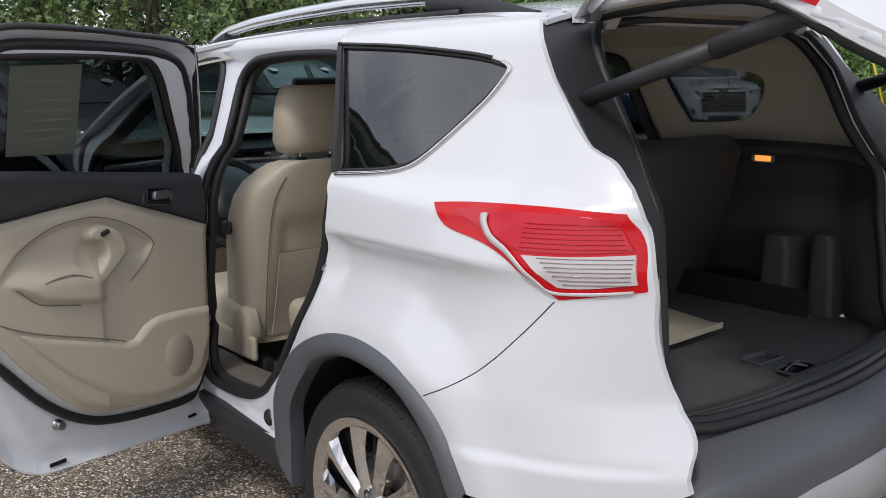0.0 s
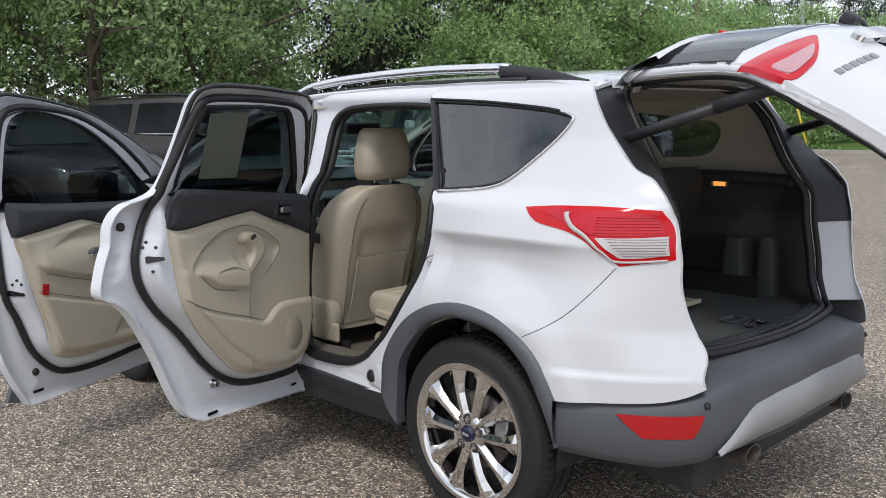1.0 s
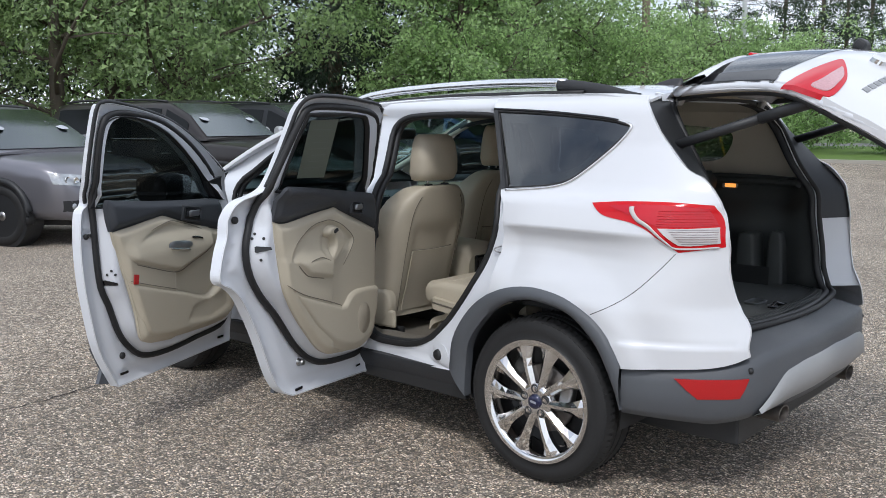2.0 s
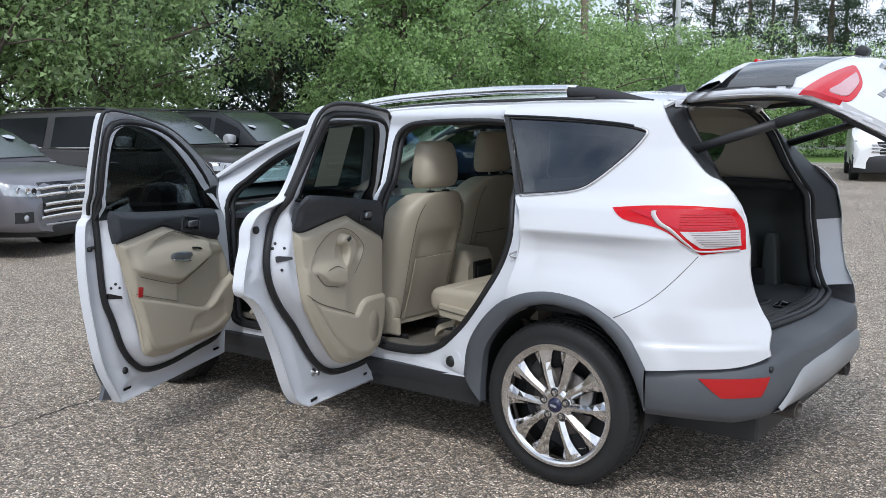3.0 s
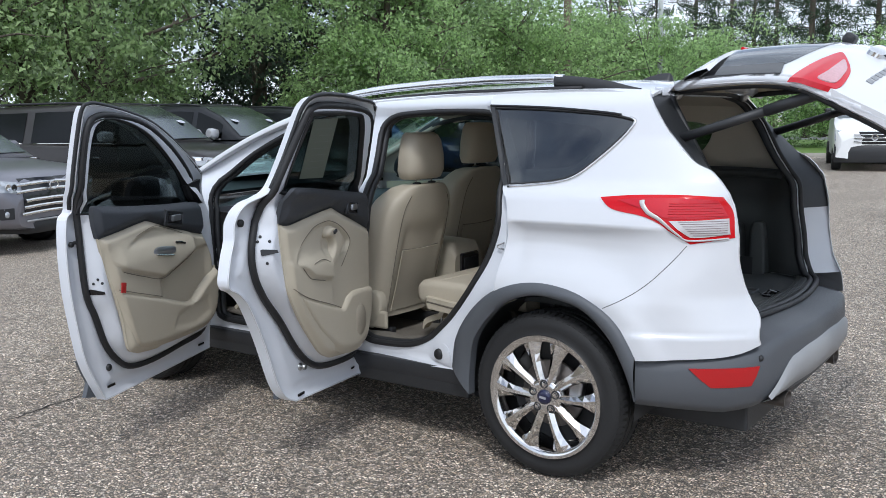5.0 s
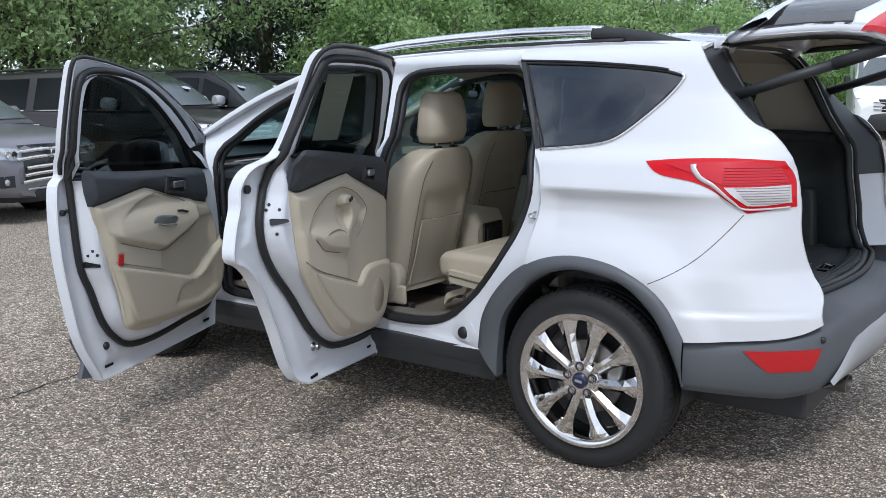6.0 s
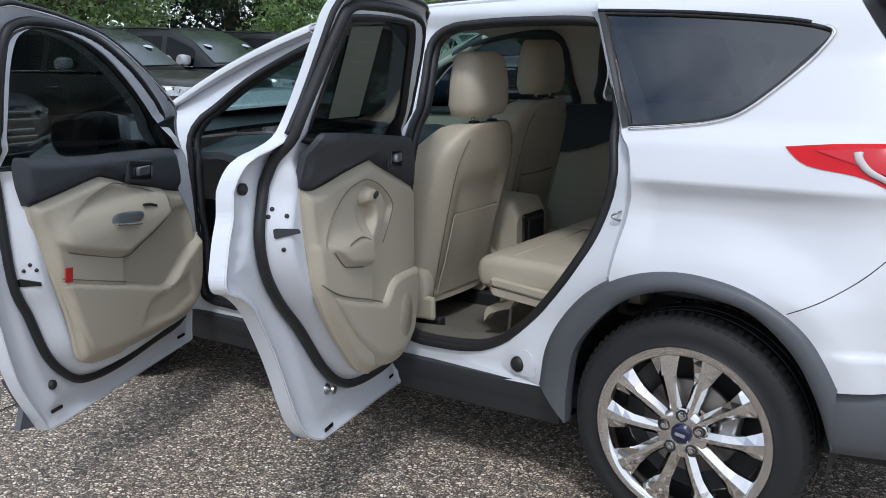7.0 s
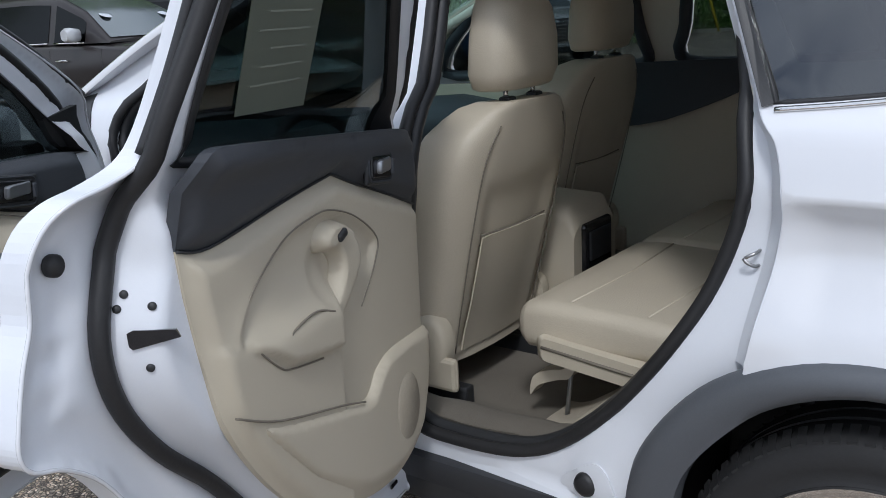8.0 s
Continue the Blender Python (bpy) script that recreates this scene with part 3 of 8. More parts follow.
part("striker", tube(curve_pts([(0.012, 0.02, 0.012), (0.012, -0.022, 0.012), (-0.006, -0.030, 0.0), (0.012, -0.022, -0.012), (0.012, 0.02, -0.012)], 4), 0.0032, 8), STEEL, suv).location = striker_c + Vector((0, 0.008, 0))


# sills and wheel arches in grey plastic
def sill():
    prof = [(0.03, 0.394), (0.002, 0.388), (0.000, 0.37), (0.028, 0.31), (0.045, 0.270), (0.075, 0.25), (0.16, 0.25)]
    xs = [-2.30 + 0.12 * i for i in range(16)] + [-0.40]
    return grid(xs, range(len(prof)), lambda x, j: Vector((x, -0.868 + prof[j][0], prof[j][1] + 0.006 * (x + 0.4))), 0.02)


# Cladding plastic again, darkened to hold the shade of the tucked-in sill.
SILL_SHADED = mat("shaded_sill_plastic", (0.026, 0.028, 0.032), 0.5, grain=0.12, scale=350, stain=0.15, stain_scale=4, bump=0.12, bump_scale=900)
mirror_part("sill_cladding", sill, SILL_SHADED, suv)
mirror_part("sill_rib", lambda: tube([(-2.25, -0.830, 0.280), (-0.47, -0.828, 0.293)], 0.007, 6), CLAD, suv)


def arch_ring(cx, front=False):
    outer = curve_pts(ARCH, 4)
    inner = curve_pts([(0.405, 0.40), (0.36, 0.54), (0.30, 0.645), (0.20, 0.735), (0.10, 0.768), (-0.03, 0.777), (-0.16, 0.735), (-0.25, 0.66),
                       (-0.33, 0.55), (-0.36, 0.42), (-0.365, 0.30)], 4)
    sx = -1 if front else 1

    def at(i, j):
        a, b = outer[i], inner[i]
        t = j / 4
        p = a.lerp(b, min(max(t, -0.12), 1.0))
        skin = max(half_width(p.x, max(p.y, 0.45)), 0.875)
        y = -(skin + 0.011 + 0.010 * math.sin(math.pi * min(max(t, 0), 1))) + (0.045 if j == 5 else 0) + (0.035 if j < 0 else 0)
        return Vector((cx + sx * p.x, y, p.y))

    return grid(range(len(outer)), [-1, 0, 1, 2, 3, 4, 5], at)


mirror_part("wheel_arch", lambda: arch_ring(0.0), CLAD, suv, "grey plastic wheel arch moulding")
mirror_part("wheel_arch", lambda: arch_ring(-2.69, True), CLAD, suv, "grey plastic wheel arch moulding")


def wheel_well(cx):
    bm = grid([math.pi * (i / 20) for i in range(-1, 22)], [0, 1, 2], lambda a, j: Vector((cx + 0.395 * math.cos(a), (-0.885, -0.70, -0.50)[j], 0.37 + 0.395 * math.sin(a))))
    return join(bm, grid([0, 1], [0, 1], lambda u, v: Vector((cx - 0.40 + 0.80 * u, -0.50, 0.34 + 0.44 * v))))


for cx in (0.0, -2.69):
    mirror_part("wheel_well", lambda: wheel_well(cx), BLACK_PLASTIC, suv)


# roof and rails
ROOF_EDGE = [(-1.62, 1.525), (-1.35, 1.566), (-1.05, 1.590), (-0.70, 1.604), (-0.38, 1.606), (-0.05, 1.606), (0.15, 1.603), (0.33, 1.590)]


def roof_at(x, v):
    z = soft_ramp(x, ROOF_EDGE, 0.06) - 0.008
    w = half_width(x, z) + 0.006
    c = abs(v)
    return Vector((x, w * v, z + 0.058 * (1 - c ** 2.6) - 0.035 * max(x - 0.1, 0)))


part("roof", grid([-1.56 + 0.07 * i for i in range(28)], [math.sin(math.pi * (j / 24 - 0.5)) for j in range(25)], roof_at, 0.012), WHITE, suv)


def rail_line(a, b, n=24):
    return [Vector((a + (b - a) * i / n, 0, 0)) for i in range(n + 1)]


RAIL_Z = [(-1.50, 1.575), (-1.33, 1.632), (-1.10, 1.655), (-0.80, 1.669), (-0.48, 1.676), (-0.13, 1.671), (0.05, 1.648), (0.15, 1.625), (0.24, 1.598)]


def rail_bar(a, b, r, dz=0.0, tall=1.4):
    pts = [Vector((q.x, -0.565 + 0.03 * (q.x + 0.5) * (1 if q.x > -0.5 else -0.3), soft_ramp(q.x, RAIL_Z, 0.05) - 0.014 + dz)) for q in rail_line(a, b)]
    return tube(pts, r, 10, flat=tall)


for side in (0, 1):
    rail = part("roof_rail", rail_bar(-1.46, -0.10, 0.014) if not side else mirrored(rail_bar(-1.46, -0.10, 0.014)), RAIL, suv, "satin silver roof rail")
    for name, a, b, r, dz, tall in (("rail_end_cap", -0.14, 0.245, 0.020, -0.012, 1.4), ("rail_foot", -1.50, -1.30, 0.022, -0.018, 1.0)):
        bm = rail_bar(a, b, r, dz, tall)
        part(name, mirrored(bm) if side else bm, BLACK_PLASTIC, rail, "black plastic rail end")
    bm = tube([Vector((x, -0.568, soft_ramp(x, ROOF_EDGE, 0.06) + 0.004)) for x in [-1.4 + 0.1 * i for i in range(15)]], 0.012, 6)
    part("rail_base", mirrored(bm) if side else bm, BLACK_RUBBER, rail)


part("roof_antenna", rings_loft([[(x, y, z) for x, y in rounded_ring(xc, 0.0, hx, hy, hy)] for z, xc, hx, hy in ((1.635, 0.075, 0.095, 0.034), (1.650, 0.080, 0.088, 0.030), (1.668, 0.102, 0.060, 0.016), (1.680, 0.122, 0.034, 0.008), (1.684, 0.132, 0.020, 0.003))]),
     BLACK_PLASTIC, suv, "black shark-fin roof antenna")


# ---- tail: lamps, bumper, tailgate ----
LAMP = curve_pts([(0.222, 1.178), (0.222, 1.178), (0.36, 1.190), (0.52, 1.193), (0.662, 1.183), (0.662, 1.183), (0.695, 1.12), (0.704, 1.03), (0.704, 1.03), (0.64, 1.020), (0.575, 1.010),
                  (0.575, 1.010), (0.52, 1.05), (0.47, 1.088), (0.40, 1.115), (0.28, 1.135)], 5, True)


def on_side(lift):
    return lambda x, z: left(x, z, -lift)


def lamp_piece(name, ring, material, lift, label="", n=5):
    for side in (0, 1):
        bm = sheet(curve_pts(ring, n, True), on_side(lift), 0.02, thick=0.008)
        part(name, mirrored(bm) if side else bm, material, tail_lamps[side], label)


tail_lamps = mirror_part("tail_lamp", lambda: sheet(LAMP, on_side(0.003), 0.018, thick=0.010), RED_DEEP, suv, "red wraparound tail lamp with clear reversing lens")
lamp_piece("brake_lens", [(0.30, 1.172), (0.30, 1.172), (0.42, 1.182), (0.56, 1.180), (0.65, 1.170), (0.65, 1.170), (0.682, 1.112), (0.682, 1.112), (0.60, 1.106), (0.50, 1.108), (0.44, 1.13)],
           RED_LENS, 0.007)
lamp_piece("reversing_lens", [(0.505, 1.098), (0.505, 1.098), (0.60, 1.099), (0.685, 1.104), (0.685, 1.104), (0.692, 1.045), (0.692, 1.045), (0.62, 1.036), (0.575, 1.036), (0.575, 1.036), (0.54, 1.065)],
           CLEAR_LENS, 0.007, "clear ribbed lens")
for k in range(7):
    z = 1.044 + 0.0085 * k
    for side in (0, 1):
        bm = tube([left(x, z, -0.009) for x in np.linspace(0.585 - 0.008 * k, 0.685, 7)], 0.0010, 6)
        part("lens_rib", mirrored(bm) if side else bm, LENS_DIM, tail_lamps[side])
for k in range(6):
    z = 1.114 + 0.0095 * k
    for side in (0, 1):
        bm = tube([left(x, z, -0.009) for x in np.linspace(0.50, 0.674 - 0.004 * k, 7)], 0.0009, 6)
        part("lens_rib", mirrored(bm) if side else bm, RED_DEEP, tail_lamps[side])
# pale light guide that swings down round the lens
GUIDE = [(0.40, 1.172), (0.405, 1.155), (0.43, 1.128), (0.47, 1.106), (0.505, 1.078), (0.54, 1.045), (0.565, 1.026), (0.62, 1.025), (0.69, 1.030)]
for side in (0, 1):
    pts = [left(q.x, q.y, -0.010) for q in curve_pts(GUIDE, 6)]
    n = len(pts)
    bm = tube(pts, 0.01, 8, up=(0, 1, 0), flat=0.45, radii=[0.012 - 0.0085 * min(i / n * 1.5, 1) for i in range(n)])
    part("light_guide", mirrored(bm) if side else bm, CLEAR_LENS, tail_lamps[side], "pale clear light guide")

# bumper: one band round the tail
PLAN = [(0.40, -0.897), (0.50, -0.865), (0.60, -0.818), (0.69, -0.758), (0.765, -0.682), (0.808, -0.60), (0.842, -0.46), (0.872, -0.24), (0.880, 0.0)]
PLAN = PLAN + [(x, -y) for x, y in reversed(PLAN[:-1])]
plan = curve_pts(PLAN, 6)
plan_n = []
for i, q in enumerate(plan):
    d = plan[min(i + 1, len(plan) - 1)] - plan[max(i - 1, 0)]
    plan_n.append(Vector((-d.y, d.x)).normalized() * -1 if False else Vector((d.y, -d.x)).normalized())


def band(levels, a=0, b=None, thick=0.0):
    """A band along the bumper's plan line; levels(i, y) gives its (offset, height) pairs."""
    ids = list(range(a, len(plan) if b is None else b))
    count = len(levels(0, 0))

    def at(i, j):
        o, z = levels(i, plan[i].y)[j]
        q = plan[i] + plan_n[i] * o
        return Vector((q.x, q.y, z))

    return grid(ids, range(count), at, thick)


def top_line(y):
    c = abs(y)
    return ramp(c, [(0.0, 0.650), (0.45, 0.645), (0.58, 0.628), (0.66, 0.598), (0.74, 0.582), (0.82, 0.576), (0.90, 0.566)])


def bumper_levels(i, y):
    t = top_line(y)
    shelf = ramp(abs(y), [(0.0, 1.0), (0.58, 1.0), (0.67, 0.25), (0.75, 0.0)])
    low = ramp(abs(y), [(0.0, 0.40), (0.55, 0.39), (0.75, 0.365), (0.90, 0.385)])
    return [(-0.10, low - 0.02), (-0.02, low - 0.004), (0.004, low + 0.03), (0.012, (low + t) / 2), (0.010, t - 0.05), (0.004, t - 0.012), (-0.008, t),
            (-0.02 - 0.06 * shelf, t + 0.022 * shelf), (-0.03 - 0.14 * shelf, t + 0.040 * shelf)]


bumper = part("rear_bumper", band(bumper_levels), CLAD, suv, "dark grey textured plastic rear bumper")
lower = [i for i, q in enumerate(plan) if abs(q.y) < 0.615]


def valance_levels(i, y):
    c = abs(y)
    top = ramp(c, [(0.0, 0.572), (0.30, 0.560), (0.43, 0.540), (0.47, 0.518), (0.55, 0.450), (0.615, 0.402)])
    low = ramp(c, [(0.0, 0.440), (0.40, 0.424), (0.615, 0.392)])
    return [(-0.03, low - 0.02), (0.010, low), (0.026, low * 0.6 + top * 0.4), (0.026, top - 0.012), (0.012, top)]


part("valance", band(valance_levels, lower[0], lower[-1] + 1), SILVER, bumper, "silver skid plate panel")
# Black strip drawn in where only shade lies under the skid panel.
part("lower_lip", band(lambda i, y: [(-0.20, 0.345), (-0.09, 0.345), (-0.06, 0.37), (-0.04, 0.41)], lower[0], lower[-1] + 1), BLACK_PLASTIC, bumper)
for s in (1, -1):
    def reflector_at(u, j):
        """A trapezium that follows the bumper's curve, wider at its top."""
        c = (0.682, 0.679, 0.664, 0.650, 0.648)[j] * (1 - u) + (0.782, 0.785, 0.806, 0.826, 0.829)[j] * u
        k = min(range(1, len(plan) // 2), key=lambda i: abs(abs(plan[i].y) - c))
        a, b = (plan[k - 1], plan[k]) if abs(plan[k].y) < c else (plan[k], plan[k + 1])
        w = (c - abs(a.y)) / (abs(b.y) - abs(a.y))
        q, n = a.lerp(b, w), plan_n[k]
        o = (0.004, 0.014, 0.016, 0.015, 0.004)[j]
        return Vector((q.x + n.x * o, (q.y + n.y * o) * s, (0.464, 0.467, 0.50, 0.539, 0.542)[j]))

    part("reflector", grid(np.linspace(0, 1, 14), range(5), reflector_at), RED_TAG, bumper, "red bumper reflector")
    part("parking_sensor", lathe([(0.0, -0.006), (0.010, -0.005), (0.012, 0.0), (0.012, 0.01)], 14), BLACK_PLASTIC, bumper).location = (0.796, -0.648 * s, 0.568)
    pipe = lathe([(0.034, -0.10), (0.040, 0.10), (0.041, 0.102), (0.036, 0.102), (0.030, -0.08)], 24, axis="x")
    pipe.transform(Matrix.Translation((0.735, -0.395 * s, 0.350)) @ Matrix.Diagonal((1, 1.35, 0.85, 1)))
    part("exhaust_tip", pipe, RUST, suv, "polished oval exhaust tip")

# tailgate, built shut and swung up about its hinge
HINGE_X, HINGE_Z, GATE_OPEN = 0.335, 1.602, 54.0
GATE_X = [(0.62, 0.905), (0.72, 0.912), (0.85, 0.905), (0.95, 0.890), (1.05, 0.878), (1.13, 0.862), (1.19, 0.835), (1.25, 0.80), (1.35, 0.73), (1.45, 0.655), (1.52, 0.60), (1.56, 0.56)]
GATE_W = [(0.62, 0.60), (0.70, 0.635), (0.80, 0.655), (0.95, 0.672), (1.05, 0.672), (1.14, 0.652), (1.19, 0.625), (1.25, 0.60), (1.35, 0.575), (1.45, 0.555), (1.56, 0.53)]
gate = new("tailgate")
gate.parent = suv
gate["label"] = "white raised tailgate with dark rear window"
gate.matrix_basis = pose(HINGE_X, 0, HINGE_Z, 0, -GATE_OPEN, 0)
GATE_IN = Matrix.Translation((-HINGE_X, 0, -HINGE_Z))


def gate_at(y, z, out=0.0):
    w = ramp(z, GATE_W)
    bow = 0.150 * min(abs(y) / w, 1.05) ** 2.6 + 0.02 * (y / w) ** 2
    return Vector((soft_ramp(z, GATE_X, 0.02) - bow + out, y, z))


def gate_part(name, bm, material, label="", parent=None):
    bm.transform(GATE_IN)
    return part(name, bm, material, parent or gate, label)


def gate_sides(z0, z1, n, inset=0.0):
    zs = np.linspace(z0, z1, n)
    right = [(ramp(z, GATE_W) - inset, z) for z in zs]
    return right + [(-y, z) for y, z in reversed(right)]


REAR_GLASS = curve_pts([(0.0, 1.218), (0.30, 1.223), (0.46, 1.235), (0.53, 1.25), (0.53, 1.25), (0.515, 1.35), (0.495, 1.45), (0.485, 1.525), (0.485, 1.525), (0.25, 1.53), (0.0, 1.53)], 5)
REAR_GLASS = REAR_GLASS + [Vector((-q.x, q.y)) for q in reversed(REAR_GLASS[1:-1])]
gate_part("gate_panel", sheet(gate_sides(0.625, 1.555, 34), gate_at, 0.035, [REAR_GLASS], 0.035, (-1, 0, 0)), WHITE)
gate_part("rear_window", sheet(REAR_GLASS, lambda y, z: gate_at(y, z, 0.003), 0.05, thick=0.005, inward=(-1, 0, 0)), TINT, "dark privacy glass rear window")
for s in (1, -1):
    side = [(s * (ramp(z, GATE_W) - d), z) for z, d in [(1.225, 0.0), (1.25, 0.0), (1.35, 0.0), (1.45, 0.0), (1.54, 0.0), (1.54, 0.045), (1.45, 0.062), (1.35, 0.065), (1.26, 0.075)]]
    gate_part("window_side_trim", sheet(side, lambda y, z: gate_at(y, z, 0.006), 0.03, thick=0.03, inward=(-1, 0, 0)), BLACK_GLOSS)
    ring = [(s * y, z) for y, z in [(0.655, 1.165), (0.645, 1.178), (0.56, 1.172), (0.45, 1.150), (0.42, 1.138), (0.45, 1.11), (0.52, 1.06), (0.58, 1.03), (0.664, 1.02), (0.672, 1.10)]]
    lamp = gate_part("gate_lamp", sheet(curve_pts(ring, 4, True), lambda y, z: gate_at(y, z, 0.004), 0.02, thick=0.02, inward=(-1, 0, 0)), RED_LENS, "red tailgate lamp with clear centre")
    ring = [(s * y, z) for y, z in [(0.648, 1.10), (0.60, 1.098), (0.52, 1.10), (0.49, 1.098), (0.54, 1.062), (0.59, 1.046), (0.65, 1.042)]]
    gate_part("reversing_lens", sheet(curve_pts(ring, 4, True), lambda y, z: gate_at(y, z, 0.008), 0.02, thick=0.015, inward=(-1, 0, 0)), PINK_LENS, "clear ribbed lens", lamp)
# spoiler over the glass
SPOILER = [(0.335, 1.606, -0.02), (0.40, 1.600, 0.0), (0.47, 1.584, 0.0), (0.54, 1.556, 0.0), (0.585, 1.530, 0.0), (0.580, 1.516, 0.0), (0.53, 1.532, 0.0), (0.44, 1.556, 0.0), (0.345, 1.575, 0.0)]


def spoiler_at(j, v):
    x, z, _ = SPOILER[j % len(SPOILER)]
    w = 0.555 + 0.02 * (x - 0.33)
    return Vector((x - 0.10 * abs(v) ** 3 * (x - 0.335) / 0.3, w * v, z - 0.035 * abs(v) ** 3 - 0.012 * v * v))


gate_part("spoiler", grid(range(len(SPOILER)), [math.sin(math.pi * (k / 22 - 0.5)) for k in range(23)], spoiler_at, closed=True), WHITE)
gate_part("stop_lamp", box(0.580, 0, 1.536, 0.016, 0.30, 0.022, 0.006, m=pose(0, 0, 0, 0, 20, 0)), RED_DEEP, "red high stop lamp")
# chrome bar, number plate with plain bars, lettering as bars
gate_part("chrome_bar", sheet(curve_pts([(-0.34, 1.05), (-0.30, 1.09), (0.0, 1.10), (0.30, 1.09), (0.34, 1.05), (0.30, 1.025), (0.0, 1.02), (-0.30, 1.025)], 4, True), lambda y, z: gate_at(y, z, 0.016), 0.03,
                              thick=0.02, inward=(-1, 0, 0)), CHROME)
gate_part("plate_recess", sheet(curve_pts([(-0.28, 1.02), (0.28, 1.02), (0.25, 0.80), (-0.25, 0.80)], 1, True), lambda y, z: gate_at(y, z, 0.002), 0.05, thick=0.01, inward=(-1, 0, 0)), BLACK_GLOSS)
plate = gate_part("number_plate", box(0.922, 0, 0.905, 0.012, 0.31, 0.16, 0.006), BLACK_PLASTIC, "black plate frame with pale card")
gate_part("plate_card", box(0.930, 0, 0.905, 0.004, 0.27, 0.115, 0.003), PAPER, parent=plate)
gate_part("printed_bar", box(0.9325, 0, 0.925, 0.003, 0.17, 0.022, 0.001), INK, parent=plate)
gate_part("printed_bar", box(0.9325, 0, 0.890, 0.003, 0.20, 0.022, 0.001), INK, parent=plate)
for k in range(6):
    y = -0.56 + 0.031 * k
    gate_part("badge_bar", sheet([(y, 0.955), (y + 0.021, 0.955), (y + 0.023, 0.978), (y + 0.002, 0.978)], lambda a, b: gate_at(a, b, 0.004), 0.02, thick=0.004, inward=(-1, 0, 0)), STEEL)
gate_part("gate_crease", tube([gate_at(y, 0.735, 0.0) for y in np.linspace(-0.60, 0.60, 25)], 0.004, 6), BLACK_RUBBER)
wiper = gate_part("rear_wiper", tube(curve_pts([(0.815, 0.02, 1.235), (0.835, 0.02, 1.238), (0.825, 0.15, 1.255), (0.79, 0.32, 1.28)], 5), 0.009, 6), BLACK_PLASTIC, "black rear wiper")
gate_part("wiper_cap", box(0.83, 0.0, 1.235, 0.05, 0.08, 0.05, 0.018, 3), BLACK_PLASTIC, parent=wiper)


# inner lining
def lining_at(y, z, d=0.05):
    p = gate_at(y, z)
    return Vector((p.x - d - 0.03 * (1 - min(abs(y) / 0.55, 1) ** 4), y, z))


low_lining = curve_pts([(-0.53, 1.16), (0.53, 1.16), (0.575, 1.05), (0.565, 0.85), (0.52, 0.70), (-0.52, 0.70), (-0.565, 0.85), (-0.575, 1.05)], 3, True)
gate_part("gate_lining", sheet(low_lining, lining_at, 0.05, thick=0.02, inward=(-1, 0, 0)), BEIGE, "beige plastic tailgate lining")
frame_ring = [Vector((q[0], q[1])) for q in gate_sides(1.17, 1.575, 12, 0.035)]
inner_ring = [Vector((q.x * 0.94, 1.228 + (q.y - 1.218) * 0.95)) for q in REAR_GLASS]
gate_part("window_lining", sheet(frame_ring, lining_at, 0.04, [inner_ring], 0.02, (-1, 0, 0)), BEIGE, "beige plastic window surround")
for s in (1, -1):
    edge = [lining_at(s * (ramp(z, GATE_W) - 0.022), z, 0.034) for z in np.linspace(0.64, 1.56, 20)]
    gate_part("gate_edge_trim", tube(edge, 0.026, 8, flat=0.8), WHITE_IN)
    gate_part("gate_edge_seal", tube([q + Vector((-0.028, -s * 0.03, 0)) for q in edge], 0.014, 8), BLACK_PLASTIC)
    gate_part("gate_buffer", box(0.700, s * 0.590, 0.93, 0.04, 0.045, 0.07, 0.012), BLACK_RUBBER)
gate_part("gate_bottom_trim", tube([lining_at(y, 0.655, 0.03) for y in np.linspace(-0.58, 0.58, 16)], 0.03, 8), BLACK_PLASTIC)

# gas struts and hinges
turn_gate = gate.matrix_basis @ GATE_IN
for s in (-1, 1):
    a = Vector((0.455, s * 0.612, 1.40))
    b = turn_gate @ Vector((0.685, s * 0.60, 1.055))
    m = a.lerp(b, 0.62)
    strut = part("gate_strut", tube([a, m], 0.0185, 14), BLACK_PLASTIC, suv, "thick black powered gate strut")
    part("strut_tube", tube([a.lerp(b, 0.60), b], 0.0215, 14), BLACK_PLASTIC, strut)
    part("strut_joint", tube([a + (a - b).normalized() * 0.035, a.lerp(b, 0.07)], 0.017, 10), BLACK_GLOSS, strut)
    part("strut_ball", box(b.x, b.y, b.z, 0.05, 0.04, 0.05, 0.014), BLACK_RUBBER, strut)
    hinge = part("gate_hinge", box(0.325, s * 0.42, 1.588, 0.09, 0.05, 0.018, 0.006), WHITE_IN, suv, "white painted gate hinge")
    part("hinge_leaf", box(0.36, s * 0.42, 1.575, 0.03, 0.045, 0.045, 0.008, m=pose(0, 0, 0, 0, 30, 0)), STEEL, hinge)


# ---- the two open doors on the left side; built shut, swung about their hinges ----
def ring_gap(u, z, ring):
    """The distance from (u, z) to a closed line."""
    best = 9.0
    for a, b in zip(ring, ring[1:] + ring[:1]):
        du, dz = b[0] - a[0], b[1] - a[1]
        t = max(0.0, min(1.0, ((u - a[0]) * du + (z - a[1]) * dz) / max(du * du + dz * dz, 1e-9)))
        best = min(best, math.hypot(u - a[0] - t * du, z - a[1] - t * dz))
    return best


def smooth01(t):
    t = max(0.0, min(1.0, t))
    return t * t * (3 - 2 * t)


